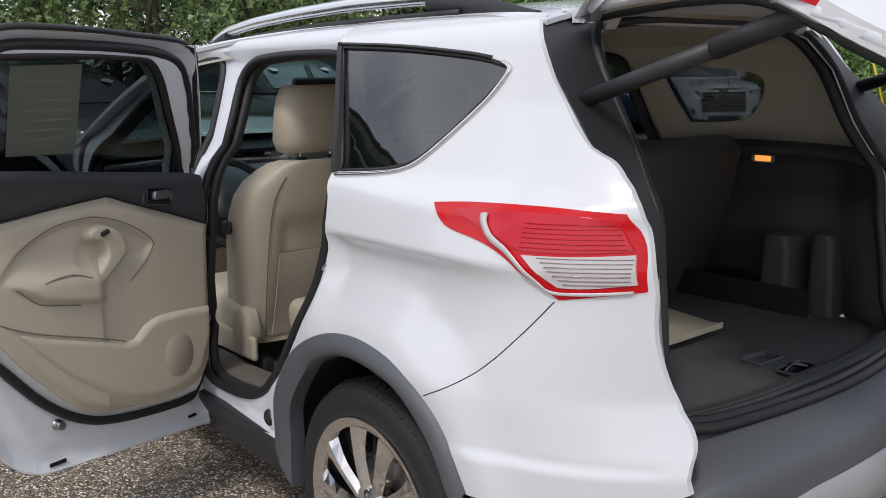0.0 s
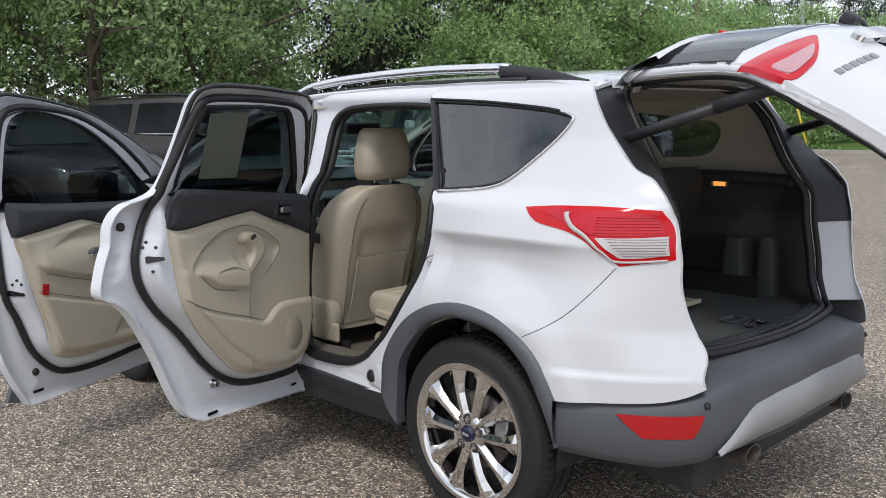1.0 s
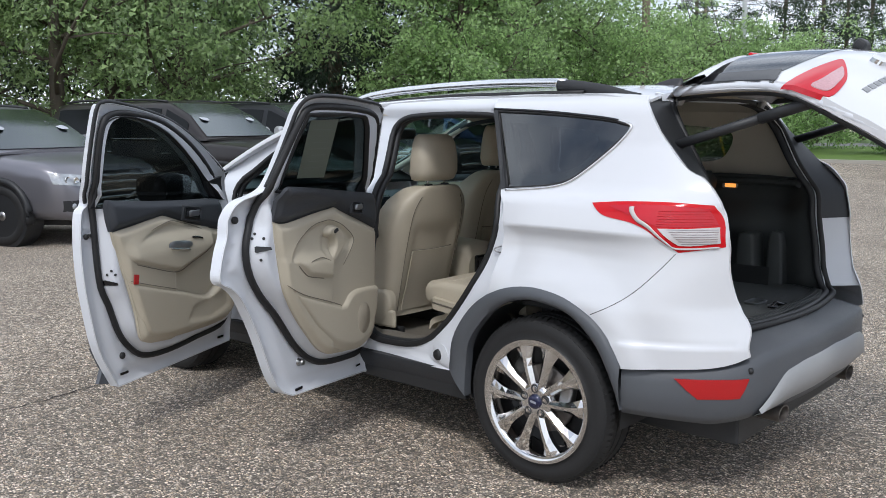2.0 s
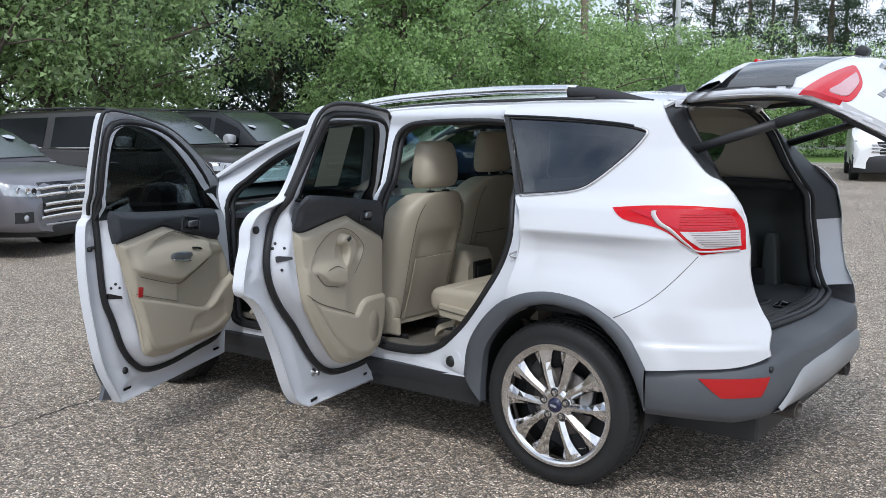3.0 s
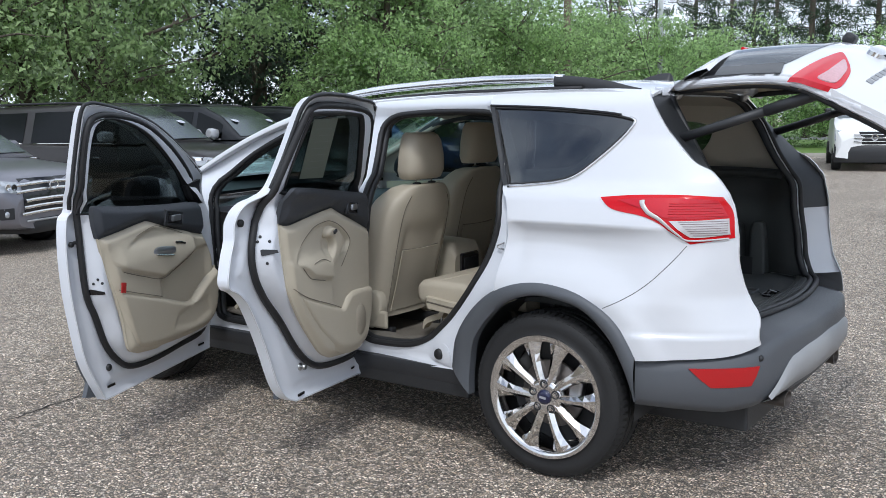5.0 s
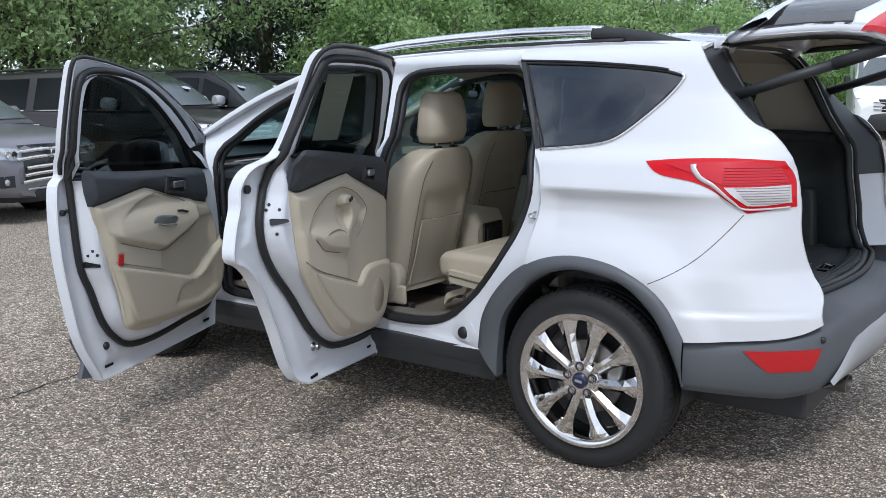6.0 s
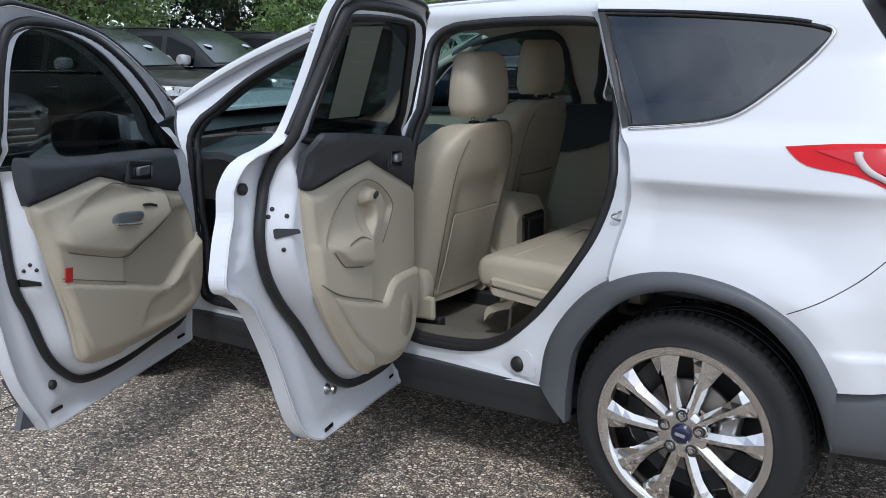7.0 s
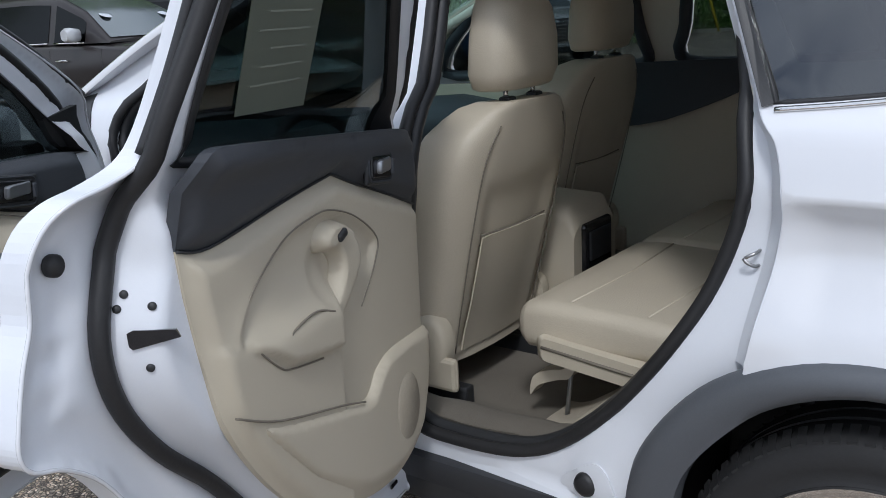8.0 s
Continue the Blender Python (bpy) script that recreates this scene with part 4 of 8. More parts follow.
class Door:
    """A door's frame of reference: u from the hinge, z up, off towards the cabin."""

    def __init__(self, name, hinge, angle, lean, label, wide=1.0):
        self.hinge, self.lean, self.wide = hinge, lean, wide
        self.ob = new(name)
        self.ob.parent = suv
        self.ob["label"] = label
        self.ob.matrix_basis = pose(hinge[0], hinge[1], 0, 0, 0, angle)

    def at(self, u, z, off=0.0):
        v = max(0.0, 0.87 - soft_ramp(z, SIDE, 0.012)) * self.lean
        return Vector((u * self.wide, v + off, z))

    def flat(self, off):
        return lambda u, z: self.at(u, z, off)

    def add(self, name, bm, material, label=""):
        return part(name, bm, material, self.ob, label)

    def raised(self, name, ring, material, off, rise, label="", n=4, step=0.02, soft=0.03, closed=True):
        """A padded piece that rises from off to off + rise away from its edges."""
        loop = [tuple(q) for q in (curve_pts(ring, n, True) if n else ring)]
        bm = sheet(loop, lambda u, z: self.at(u, z, off + rise * smooth01(ring_gap(u, z, loop) / soft)), step, thick=0.02, inward=(0, -1, 0))
        return self.add(name, bm, material, label)

    def line(self, name, pts, r, material, off, n=6, closed=False, flat=1.0):
        return self.add(name, tube([self.at(q[0], q[1], off) for q in curve_pts(pts, n, closed)], r, 8, closed, up=(0, 1, 0), flat=flat), material)


def build_door(d, outer, seal, opening, trim, split, wide, relief):
    outer_r, seal_r = curve_pts(outer, 4, True), curve_pts(seal, 5, True)
    open_r = [tuple(q) for q in curve_pts(opening, 4, True)]
    seal_t = [tuple(q) for q in seal_r]
    outer_t = [tuple(q) for q in outer_r]

    def pressed(u, z):
        """The shell's inner face: a folded hem at its rim, then a shallow hollow that comes up again to the seal."""
        g = ring_gap(u, z, outer_t)
        dip = -0.010 * smooth01((g - 0.009) / 0.010) + 0.012 * smooth01((g - 0.045) / 0.05)
        rib = 0.0035 * math.sin((z - 0.95) * 105) * smooth01((0.075 - abs(z - 0.99)) / 0.03) * smooth01((0.030 - abs(g - 0.045)) / 0.02)
        return d.at(u, z, dip + rib)

    d.add("door_shell", sheet(outer_r, pressed, 0.013, [open_r], 0.046, (0, -1, 0)), WHITE_IN, "white painted steel door shell")
    d.add("hem_edge", tube([d.at(q[0], q[1], 0.001) for q in outer_r], 0.0032, 6, True, up=(0, 1, 0)), WHITE, "white folded rim")
    belt = opening[0][1]

    def plateau(u, z):
        high = 0.020 if z > 1.22 else 0.075 if z < 1.12 else 0.075 - 0.55 * (z - 1.12)
        return d.at(u, z, 0.006 + high * smooth01(ring_gap(u, z, seal_t) / (0.055 if z < 1.08 else 0.010 if z > 1.20 else 0.055 - 0.375 * (z - 1.08))))

    d.plateau = plateau
    d.add("door_inner", sheet(seal_r, plateau, 0.011, [open_r], 0.006, (0, -1, 0)), WHITE_IN, "white painted inner pressing")
    d.add("door_seal", tube([d.at(q[0], q[1], 0.016) for q in seal_r], 0.0145, 8, True, up=(0, 1, 0)), BLACK_RUBBER, "black rubber door seal")
    # glass and its black surround
    d.add("door_glass", sheet([Vector(q) for q in open_r], d.flat(0.012), 0.06, thick=0.004), DOOR_GLASS, "tinted door window")
    mid = Vector((sum(q[0] for q in open_r) / len(open_r), sum(q[1] for q in open_r) / len(open_r)))

    def reveal(i, j):
        """From the pressing's edge down to the glass, with a lip that covers the edge."""
        q = open_r[i % len(open_r)]
        top = plateau(*q)
        towards = (mid - Vector(q)).normalized()
        towards = towards * (-0.005, 0.0, 0.7, 0.9, 1.0)[j] * (1.0 if j < 2 else wide * (0.25 + 0.75 * max(-towards.x, 0.3 * towards.x)))
        low = d.at(q[0], q[1], 0.008)
        v = (top.y + 0.003, top.y + 0.006, top.y + 0.002, top.y * 0.5 + low.y * 0.5, low.y)[j]
        return Vector((q[0] + towards.x, v, q[1] + towards.y))

    d.add("glass_channel", grid(range(len(open_r)), range(5), reveal, closed=True), BLACK_RUBBER, "black rubber glass channel")
    # lining: charcoal above the split, beige below
    upper_ring = trim["upper"]
    d.raised("upper_lining", upper_ring, DARK_TRIM, 0.084, 0.024, "charcoal soft upper door lining", 0, 0.012, 0.028)
    low_t = [tuple(q) for q in trim["lower"]]
    d.add("lower_lining", sheet(low_t, lambda u, z: d.at(u, z, 0.085 + 0.021 * smooth01(ring_gap(u, z, low_t) / 0.030) + relief(u, z)), 0.0085, thick=0.012, inward=(0, -1, 0)), BEIGE, "beige moulded door lining")
    d.line("lining_joint", split, 0.0025, BLACK_PLASTIC, 0.0870, 5)
    return d


rear = Door("rear_door", (-1.088, -0.82), -73.4, 1.0, "white open rear door with beige lining", 0.985)
R_OUTER = [(0.02, 0.30), (0.0, 0.6), (-0.01, 0.95), (0.02, 1.14), (0.07, 1.35), (0.125, 1.52), (0.17, 1.555), (0.41, 1.575), (0.67, 1.585), (0.79, 1.580), (0.812, 1.55), (0.83, 1.46), (0.855, 1.35),
           (0.88, 1.265), (0.91, 1.225), (0.96, 1.203), (1.01, 1.190), (1.045, 1.15), (1.058, 1.10), (1.065, 1.05), (1.088, 1.00), (1.108, 0.94), (1.116, 0.90), (1.10, 0.872), (1.05, 0.850), (0.99, 0.80), (0.93, 0.71), (0.87, 0.60),
           (0.80, 0.45), (0.74, 0.36), (0.665, 0.320), (0.665, 0.320), (0.05, 0.275), (0.05, 0.275)]
R_SEAL = [(0.15, 0.385), (0.39, 0.405), (0.53, 0.45), (0.65, 0.54), (0.78, 0.69), (0.89, 0.80), (0.955, 0.90), (0.97, 1.0), (0.935, 1.11), (0.915, 1.18), (0.90, 1.27), (0.868, 1.36), (0.825, 1.48),
          (0.785, 1.538), (0.67, 1.550), (0.40, 1.543), (0.24, 1.520), (0.17, 1.46), (0.11, 1.30), (0.06, 1.14), (0.035, 0.95), (0.03, 0.70), (0.04, 0.50), (0.08, 0.41)]
R_OPEN = [(0.80, 1.205), (0.848, 1.24), (0.828, 1.37), (0.785, 1.502), (0.745, 1.522), (0.40, 1.518), (0.285, 1.492), (0.20, 1.34), (0.115, 1.15), (0.16, 1.140)]
R_SPLIT = [(0.878, 1.098), (0.800, 1.085), (0.60, 1.105), (0.45, 1.118), (0.415, 1.118), (0.34, 1.09), (0.18, 1.035), (0.045, 0.985)]
split_line = [tuple(q) for q in curve_pts(R_SPLIT, 4)]
R_TRIM = {
    "upper": split_line + [tuple(q) for q in curve_pts([(0.04, 1.06), (0.05, 1.12), (0.09, 1.155), (0.30, 1.180), (0.60, 1.212), (0.80, 1.232), (0.875, 1.232), (0.885, 1.18)], 4)],
    "lower": list(reversed(split_line)) + [tuple(q) for q in curve_pts([(0.872, 1.03), (0.85, 0.91), (0.82, 0.80), (0.75, 0.69), (0.67, 0.60), (0.59, 0.52), (0.52, 0.482), (0.45, 0.463), (0.24, 0.443), (0.14, 0.468),
                                                                    (0.085, 0.53), (0.06, 0.70), (0.05, 0.90)], 4)],
}


def inside_of(u, z, ring, soft):
    """0 outside a closed line, growing to 1 within it over soft metres."""
    hit = False
    for (x0, y0), (x1, y1) in zip(ring, ring[1:] + ring[:1]):
        if (y0 > z) != (y1 > z) and u < (x1 - x0) * (z - y0) / (y1 - y0) + x0:
            hit = not hit
    return smooth01(ring_gap(u, z, ring) / soft) if hit else 0.0


R_LOOP = [tuple(q) for q in curve_pts([(0.795, 0.925), (0.745, 0.99), (0.635, 1.050), (0.535, 1.066), (0.465, 1.063), (0.37, 1.030), (0.285, 0.970), (0.298, 0.925), (0.375, 0.855), (0.47, 0.83), (0.60, 0.84), (0.70, 0.87)], 3, True)]
R_REST = [(0.40, 0.80), (0.47, 0.812), (0.56, 0.828), (0.67, 0.852), (0.73, 0.893), (0.83, 0.935)]


def rear_relief(u, z):
    """The scooped panel, the armrest's ledge that grows out of it and the steps below."""
    under = ramp(u, R_REST)
    h = -0.013 * inside_of(u, z, R_LOOP, 0.014) * smooth01((z - 0.90) / 0.05)
    h -= 0.010 * smooth01((0.055 - math.hypot((u - 0.505) * 0.9, (z - 0.955) * 0.7)) / 0.035)
    h += 0.026 * smooth01((z - under) / 0.012) * smooth01((1.01 - z) / 0.13) * smooth01((u - 0.455) / 0.05) * smooth01((0.845 - u) / 0.10)
    h += 0.010 * smooth01((under + 0.01 - z) / 0.012) * smooth01((u - 0.478) / 0.010) * smooth01((0.86 - u) / 0.05)
    return h


build_door(rear, R_OUTER, R_SEAL, R_OPEN, R_TRIM, R_SPLIT, 0.028, rear_relief)
# lower bin, pull handle with its cap, seams
R_BIN = [(0.812, 0.818), (0.812, 0.818), (0.715, 0.772), (0.505, 0.706), (0.405, 0.676), (0.370, 0.684), (0.335, 0.712), (0.27, 0.728), (0.16, 0.722), (0.078, 0.716), (0.078, 0.716), (0.085, 0.58), (0.110, 0.505), (0.165, 0.468), (0.27, 0.450),
         (0.40, 0.470), (0.50, 0.515), (0.585, 0.590), (0.68, 0.685), (0.76, 0.770)]
bin_t = [tuple(q) for q in curve_pts(R_BIN, 4, True)]
rear.add("door_bin", sheet(bin_t, lambda u, z: rear.at(u, z, 0.108 + 0.016 * smooth01(ring_gap(u, z, bin_t) / (0.010 + 0.03 * smooth01((0.64 - z) / 0.1)))), 0.010, thick=0.02, inward=(0, -1, 0)), BEIGE, "beige door bin")
rear.raised("pull_handle", [(0.520, 1.020), (0.505, 1.040), (0.465, 1.046), (0.412, 1.028), (0.380, 0.982), (0.386, 0.942), (0.430, 0.898), (0.490, 0.862), (0.530, 0.880), (0.512, 0.902), (0.478, 0.930), (0.462, 0.962), (0.476, 0.990), (0.510, 0.998)], BEIGE, 0.092, 0.030, "beige upright pull handle", 5, 0.007, 0.012)
rear.raised("handle_cap", [(0.668, 0.905), (0.650, 0.874), (0.540, 0.848), (0.498, 0.862), (0.512, 0.892), (0.585, 0.912)], BEIGE, 0.117, 0.010, "beige armrest cap", 4, 0.007, 0.006)
rear.line("cap_joint", [(0.520, 0.897), (0.585, 0.918), (0.655, 0.912), (0.672, 0.900), (0.655, 0.869), (0.545, 0.843)], 0.0020, SEAM, 0.1270)
rear.line("armrest_joint", [(0.75, 0.905), (0.70, 0.862), (0.665, 0.846), (0.56, 0.824)], 0.0018, SEAM, 0.1175)
rear.line("stitch_line", [(0.795, 0.928), (0.745, 0.992), (0.635, 1.052), (0.535, 1.068), (0.465, 1.065), (0.37, 1.032), (0.285, 0.972), (0.298, 0.927), (0.375, 0.857)], 0.0017, SEAM, 0.1062)
rear.line("bin_joint", [(0.835, 0.836), (0.715, 0.778), (0.505, 0.711), (0.415, 0.679)], 0.0020, SEAM, 0.1180)
rear.add("window_switch", box(0, 0, 0, 0.030, 0.012, 0.015, 0.004, m=pose(0, 0, 0, 0, 20, 0)), BLACK_PLASTIC).location = rear.at(0.462, 1.020, 0.123)
SPEAKER = mat("perforated_beige", (0.33, 0.29, 0.225), 0.6, grain=0.35, scale=420, bump=0.5, bump_scale=420)
speaker = rear.add("speaker_grille", lathe([(0.0, 0.004), (0.058, 0.0035), (0.062, 0.0)], 28), SPEAKER, "round beige speaker grille")
speaker.location, speaker.scale = rear.at(0.225, 0.588, 0.1225), (0.95, 1, 1.2)


def inner_handle(d, u, z, w, h):
    bezel = d.add("handle_bezel", box(0, 0, 0, w, 0.012, h, 0.02, 3), BLACK_PLASTIC, "charcoal handle bezel")
    bezel.location = d.at(u, z, 0.105)
    bezel.rotation_euler = (0, radians(-8), 0)
    part("bezel_edge", tube([Vector((x, 0.006, z)) for x, z in rounded_ring(0, 0, w * 0.5 - 0.006, h * 0.5 - 0.006, 0.018)], 0.0022, 6, True, up=(0, 1, 0)), DARK_TRIM, bezel)
    cup = part("handle_cup", box(0, 0.004, 0, w * 0.76, 0.010, h * 0.66, 0.012, 3), BLACK_GLOSS, bezel)
    lever = rings_loft([[(x, y + 0.10 * (x + w * 0.3), z - 0.12 * x) for x, z in rounded_ring(-w * 0.06, 0.002, w * 0.27 * k, h * 0.19 * k, 0.008)] for y, k in ((0.002, 1.0), (0.010, 1.0), (0.013, 0.85))])
    part("inner_handle", lever, HANDLE_GREY, bezel, "satin grey door handle")
    part("lock_button", box(-w * 0.40, 0.008, 0.0, 0.014, 0.012, h * 0.45, 0.004), DARK_TRIM, bezel)


inner_handle(rear, 0.250, 1.104, 0.120, 0.070)


def latch_face(d, u, z, spread):
    """The tapered latch slot and screws, square to the shut face."""
    def seat(uu, zz):
        a, b, c = d.plateau(uu, zz), d.plateau(uu + 0.012, zz), d.plateau(uu, zz + 0.012)
        n = (c - a).cross(b - a).normalized()
        if n.y < 0:
            n = -n
        return Matrix.Translation(a) @ Vector((0, 1, 0)).rotation_difference(n).to_matrix().to_4x4()

    bm = rings_loft([[(x, y, zz) for x, zz in ((-0.034, -0.006), (0.030, -0.013), (0.034, -0.008), (0.034, 0.010), (0.026, 0.013), (-0.030, 0.005))] for y in (-0.004, 0.0035)], smooth=False)
    d.add("latch_slot", bm, BLACK_GLOSS, "black latch slot").matrix_basis = seat(u, z)
    for du, dz in ((0.004, 0.058), (-0.008 * spread, 0.040), (0.014 * spread, 0.040), (0.004, -0.044)):
        d.add("latch_screw", lathe([(0.0, 0.004), (0.0045, 0.0035), (0.006, 0.002), (0.006, -0.004)], 12), BLACK_PLASTIC).matrix_basis = seat(u + du, z + dz)


latch_face(rear, 0.928, 0.994, 1.0)


def plugs(d, spots):
    for u, z, off, r in spots:
        ob = d.add("rubber_plug", lathe([(0.0, r * 0.35), (r * 0.7, r * 0.3), (r, 0.0), (r, -0.01)], 16), BLACK_RUBBER)
        ob.location = d.at(u, z, off)


plugs(rear, [(1.010, 1.112, 0.004, 0.015)])
buffer = rear.add("door_buffer", lathe([(0.0, 0.030), (0.012, 0.029), (0.014, 0.022), (0.007, 0.018), (0.007, 0.010), (0.016, 0.006), (0.017, 0.0)], 14), STEEL, "clear rubber door buffer")
buffer.location = rear.at(0.60, 0.452, 0.002)
rear.add("drain_slot", box(0, 0, 0, 0.055, 0.006, 0.013, 0.005), BLACK_GLOSS).location = rear.at(0.615, 0.337, 0.002)
rear.add("drain_slot", box(0, 0, 0, 0.035, 0.006, 0.010, 0.004), BLACK_GLOSS).location = rear.at(0.10, 0.318, 0.002)
rear.raised("door_cladding", [(0.05, 0.282), (0.05, 0.282), (0.675, 0.330), (0.72, 0.372), (0.775, 0.47), (0.775, 0.47), (0.02, 0.42), (0.02, 0.42)], CLAD, -0.047, 0.0, "grey plastic lower cladding", 3, 0.05)
rear.line("frame_cap", [(0.03, 1.17), (0.10, 1.42), (0.15, 1.55), (0.41, 1.582), (0.67, 1.592), (0.795, 1.585), (0.822, 1.55), (0.845, 1.45), (0.87, 1.34), (0.905, 1.235)], 0.0085, BLACK_PLASTIC, -0.006)
handle = rear.add("outer_handle", tube(curve_pts([(0.80, -0.06, 1.02), (0.84, -0.085, 1.02), (0.95, -0.085, 1.02), (1.0, -0.06, 1.02)], 5), 0.014, 8), WHITE, "white outer door handle")
# dealer's paper fixed to the rear door glass
FAINT_INK = mat("faint_print", (0.185, 0.20, 0.16), 0.8, stain=0.05)
sticker = rear.add("window_sticker", sheet([(0.525, 1.255), (0.735, 1.262), (0.745, 1.495), (0.535, 1.500)], rear.flat(0.0185), 0.08, thick=0.0012), DIM_THIN_PAPER, "large paper sheet in the window, dim back light in its colour")
for k in range(7):
    z = 1.30 + 0.026 * k
    part("printed_bar", sheet([(0.56, z), (0.71 - 0.02 * (k % 3), z), (0.71 - 0.02 * (k % 3), z + 0.003), (0.56, z + 0.003)], rear.flat(0.0202), 0.1, thick=0.0003), FAINT_INK, sticker)

front = Door("front_door", (-2.128, -0.82), -69.6, 0.55, "white open front door with beige lining", 0.972)
F_OUTER = [(0.12, 0.28), (0.12, 0.28), (0.10, 0.36), (0.04, 0.55), (0.03, 0.77), (0.06, 1.0), (0.10, 1.12), (0.17, 1.235), (0.40, 1.37), (0.66, 1.487), (0.89, 1.54), (1.09, 1.567), (1.165, 1.567), (1.19, 1.535),
           (1.205, 1.27), (1.18, 1.135), (1.218, 1.09), (1.232, 0.96), (1.225, 0.80), (1.20, 0.65), (1.16, 0.48), (1.10, 0.35), (1.05, 0.262), (1.05, 0.262)]
F_SEAL = [(0.19, 0.40), (0.44, 0.37), (0.69, 0.355), (0.86, 0.37), (0.95, 0.42), (1.03, 0.51), (1.09, 0.65), (1.145, 0.78), (1.165, 1.07), (1.178, 1.20), (1.185, 1.35), (1.17, 1.485), (1.11, 1.525), (0.97, 1.525),
          (0.75, 1.485), (0.49, 1.36), (0.25, 1.18), (0.13, 1.05), (0.09, 0.77), (0.10, 0.55)]
F_OPEN = [(1.155, 1.112), (1.155, 1.112), (1.155, 1.25), (1.150, 1.43), (1.10, 1.502), (0.94, 1.508), (0.70, 1.434), (0.43, 1.258), (0.255, 1.098), (0.32, 1.085)]
F_SPLIT = [(1.128, 1.003), (0.98, 1.02), (0.80, 1.043), (0.74, 1.040), (0.58, 0.995), (0.42, 0.955), (0.268, 0.925)]
split_line = [tuple(q) for q in curve_pts(F_SPLIT, 4)]
F_TRIM = {
    "upper": split_line + [tuple(q) for q in curve_pts([(0.25, 0.97), (0.27, 1.06), (0.32, 1.092), (0.60, 1.105), (0.90, 1.123), (1.10, 1.142), (1.150, 1.140), (1.146, 1.06)], 4)],
    "lower": list(reversed(split_line)) + [tuple(q) for q in curve_pts([(1.115, 0.95), (1.09, 0.87), (1.05, 0.74), (1.01, 0.61), (0.985, 0.49), (0.94, 0.458), (0.88, 0.445), (0.70, 0.432), (0.40, 0.430), (0.27, 0.45),
                                                                    (0.215, 0.52), (0.19, 0.65), (0.185, 0.79), (0.22, 0.87)], 4)],
}
F_LOOP = [tuple(q) for q in curve_pts([(1.05, 0.895), (0.93, 0.962), (0.75, 1.010), (0.66, 1.000), (0.47, 0.945), (0.395, 0.892), (0.43, 0.860), (0.62, 0.795), (0.72, 0.775), (0.88, 0.806), (1.01, 0.845)], 3, True)]
F_REST = [(0.36, 0.872), (0.46, 0.838), (0.60, 0.795), (0.71, 0.768), (0.87, 0.806), (1.01, 0.845), (1.08, 0.885)]


def front_relief(u, z):
    under = ramp(u, F_REST)
    h = -0.010 * inside_of(u, z, F_LOOP, 0.016) * smooth01((z - 0.92) / 0.05)
    h += 0.036 * smooth01((z - under) / 0.014) * smooth01((1.0 - z) / 0.14) * smooth01((u - 0.37) / 0.06) * smooth01((1.10 - u) / 0.10)
    h += 0.016 * smooth01((under + 0.01 - z) / 0.012) * smooth01((u - 0.715) / 0.010) * smooth01((1.10 - u) / 0.06)
    h -= 0.013 * smooth01((0.715 - u) / 0.02) * smooth01((under - z) / 0.02) * smooth01((u - 0.20) / 0.08)
    return h


build_door(front, F_OUTER, F_SEAL, F_OPEN, F_TRIM, F_SPLIT, 0.008, front_relief)
F_BIN = [(1.055, 0.765), (1.055, 0.765), (0.90, 0.722), (0.725, 0.676), (0.56, 0.628), (0.47, 0.606), (0.415, 0.618), (0.33, 0.672), (0.21, 0.728), (0.175, 0.745), (0.175, 0.745), (0.19, 0.60), (0.225, 0.49), (0.32, 0.445), (0.60, 0.438), (0.86, 0.452), (0.95, 0.485), (0.99, 0.58)]
bin_t = [tuple(q) for q in curve_pts(F_BIN, 4, True)]
front.add("door_bin", sheet(bin_t, lambda u, z: front.at(u, z, 0.103 + 0.030 * smooth01(ring_gap(u, z, bin_t) / (0.014 + 0.02 * smooth01((0.58 - z) / 0.1))) - 0.006 * inside_of(u, z, [(0.66, 0.50), (0.60, 0.58), (0.30, 0.62), (0.27, 0.52), (0.45, 0.475)], 0.02)), 0.011, thick=0.02, inward=(0, -1, 0)), BEIGE, "beige door bin")
front.raised("switch_panel", [(0.785, 0.890), (0.65, 0.868), (0.605, 0.880), (0.615, 0.905), (0.75, 0.918)], HANDLE_GREY, 0.138, 0.008, "satin grey window switch panel", 4, 0.014, 0.012)
front.line("switch_trim", [(0.785, 0.888), (0.70, 0.874), (0.635, 0.866)], 0.0045, CHROME, 0.148)
front.line("switch_trim", [(0.59, 0.922), (0.55, 0.918), (0.51, 0.908)], 0.005, BLACK_GLOSS, 0.134)
front.line("stitch_line", [(1.05, 0.898), (0.93, 0.965), (0.75, 1.013), (0.66, 1.003), (0.47, 0.948), (0.395, 0.894)], 0.0017, SEAM, 0.1062)
front.line("armrest_joint", [(1.01, 0.840), (0.87, 0.800), (0.71, 0.763), (0.60, 0.790), (0.46, 0.833), (0.39, 0.868)], 0.0020, SEAM, 0.1215)
front.line("bin_joint", [(1.06, 0.770), (0.90, 0.726), (0.725, 0.680)], 0.0018, SEAM, 0.1265)
inner_handle(front, 0.555, 1.035, 0.165, 0.080)
latch_face(front, 1.110, 0.765, 0.8)
tag = front.add("door_reflector", box(0, 0, 0, 0.034, 0.005, 0.046, 0.004, 2), RED_TAG, "red door edge reflector")
tag.location, tag.rotation_euler = front.at(1.030, 0.775, 0.130), (0, radians(-10), 0)
plugs(front, [(1.195, 0.985, 0.004, 0.012), (1.17, 0.99, 0.004, 0.007), (1.005, 0.400, 0.010, 0.016)])
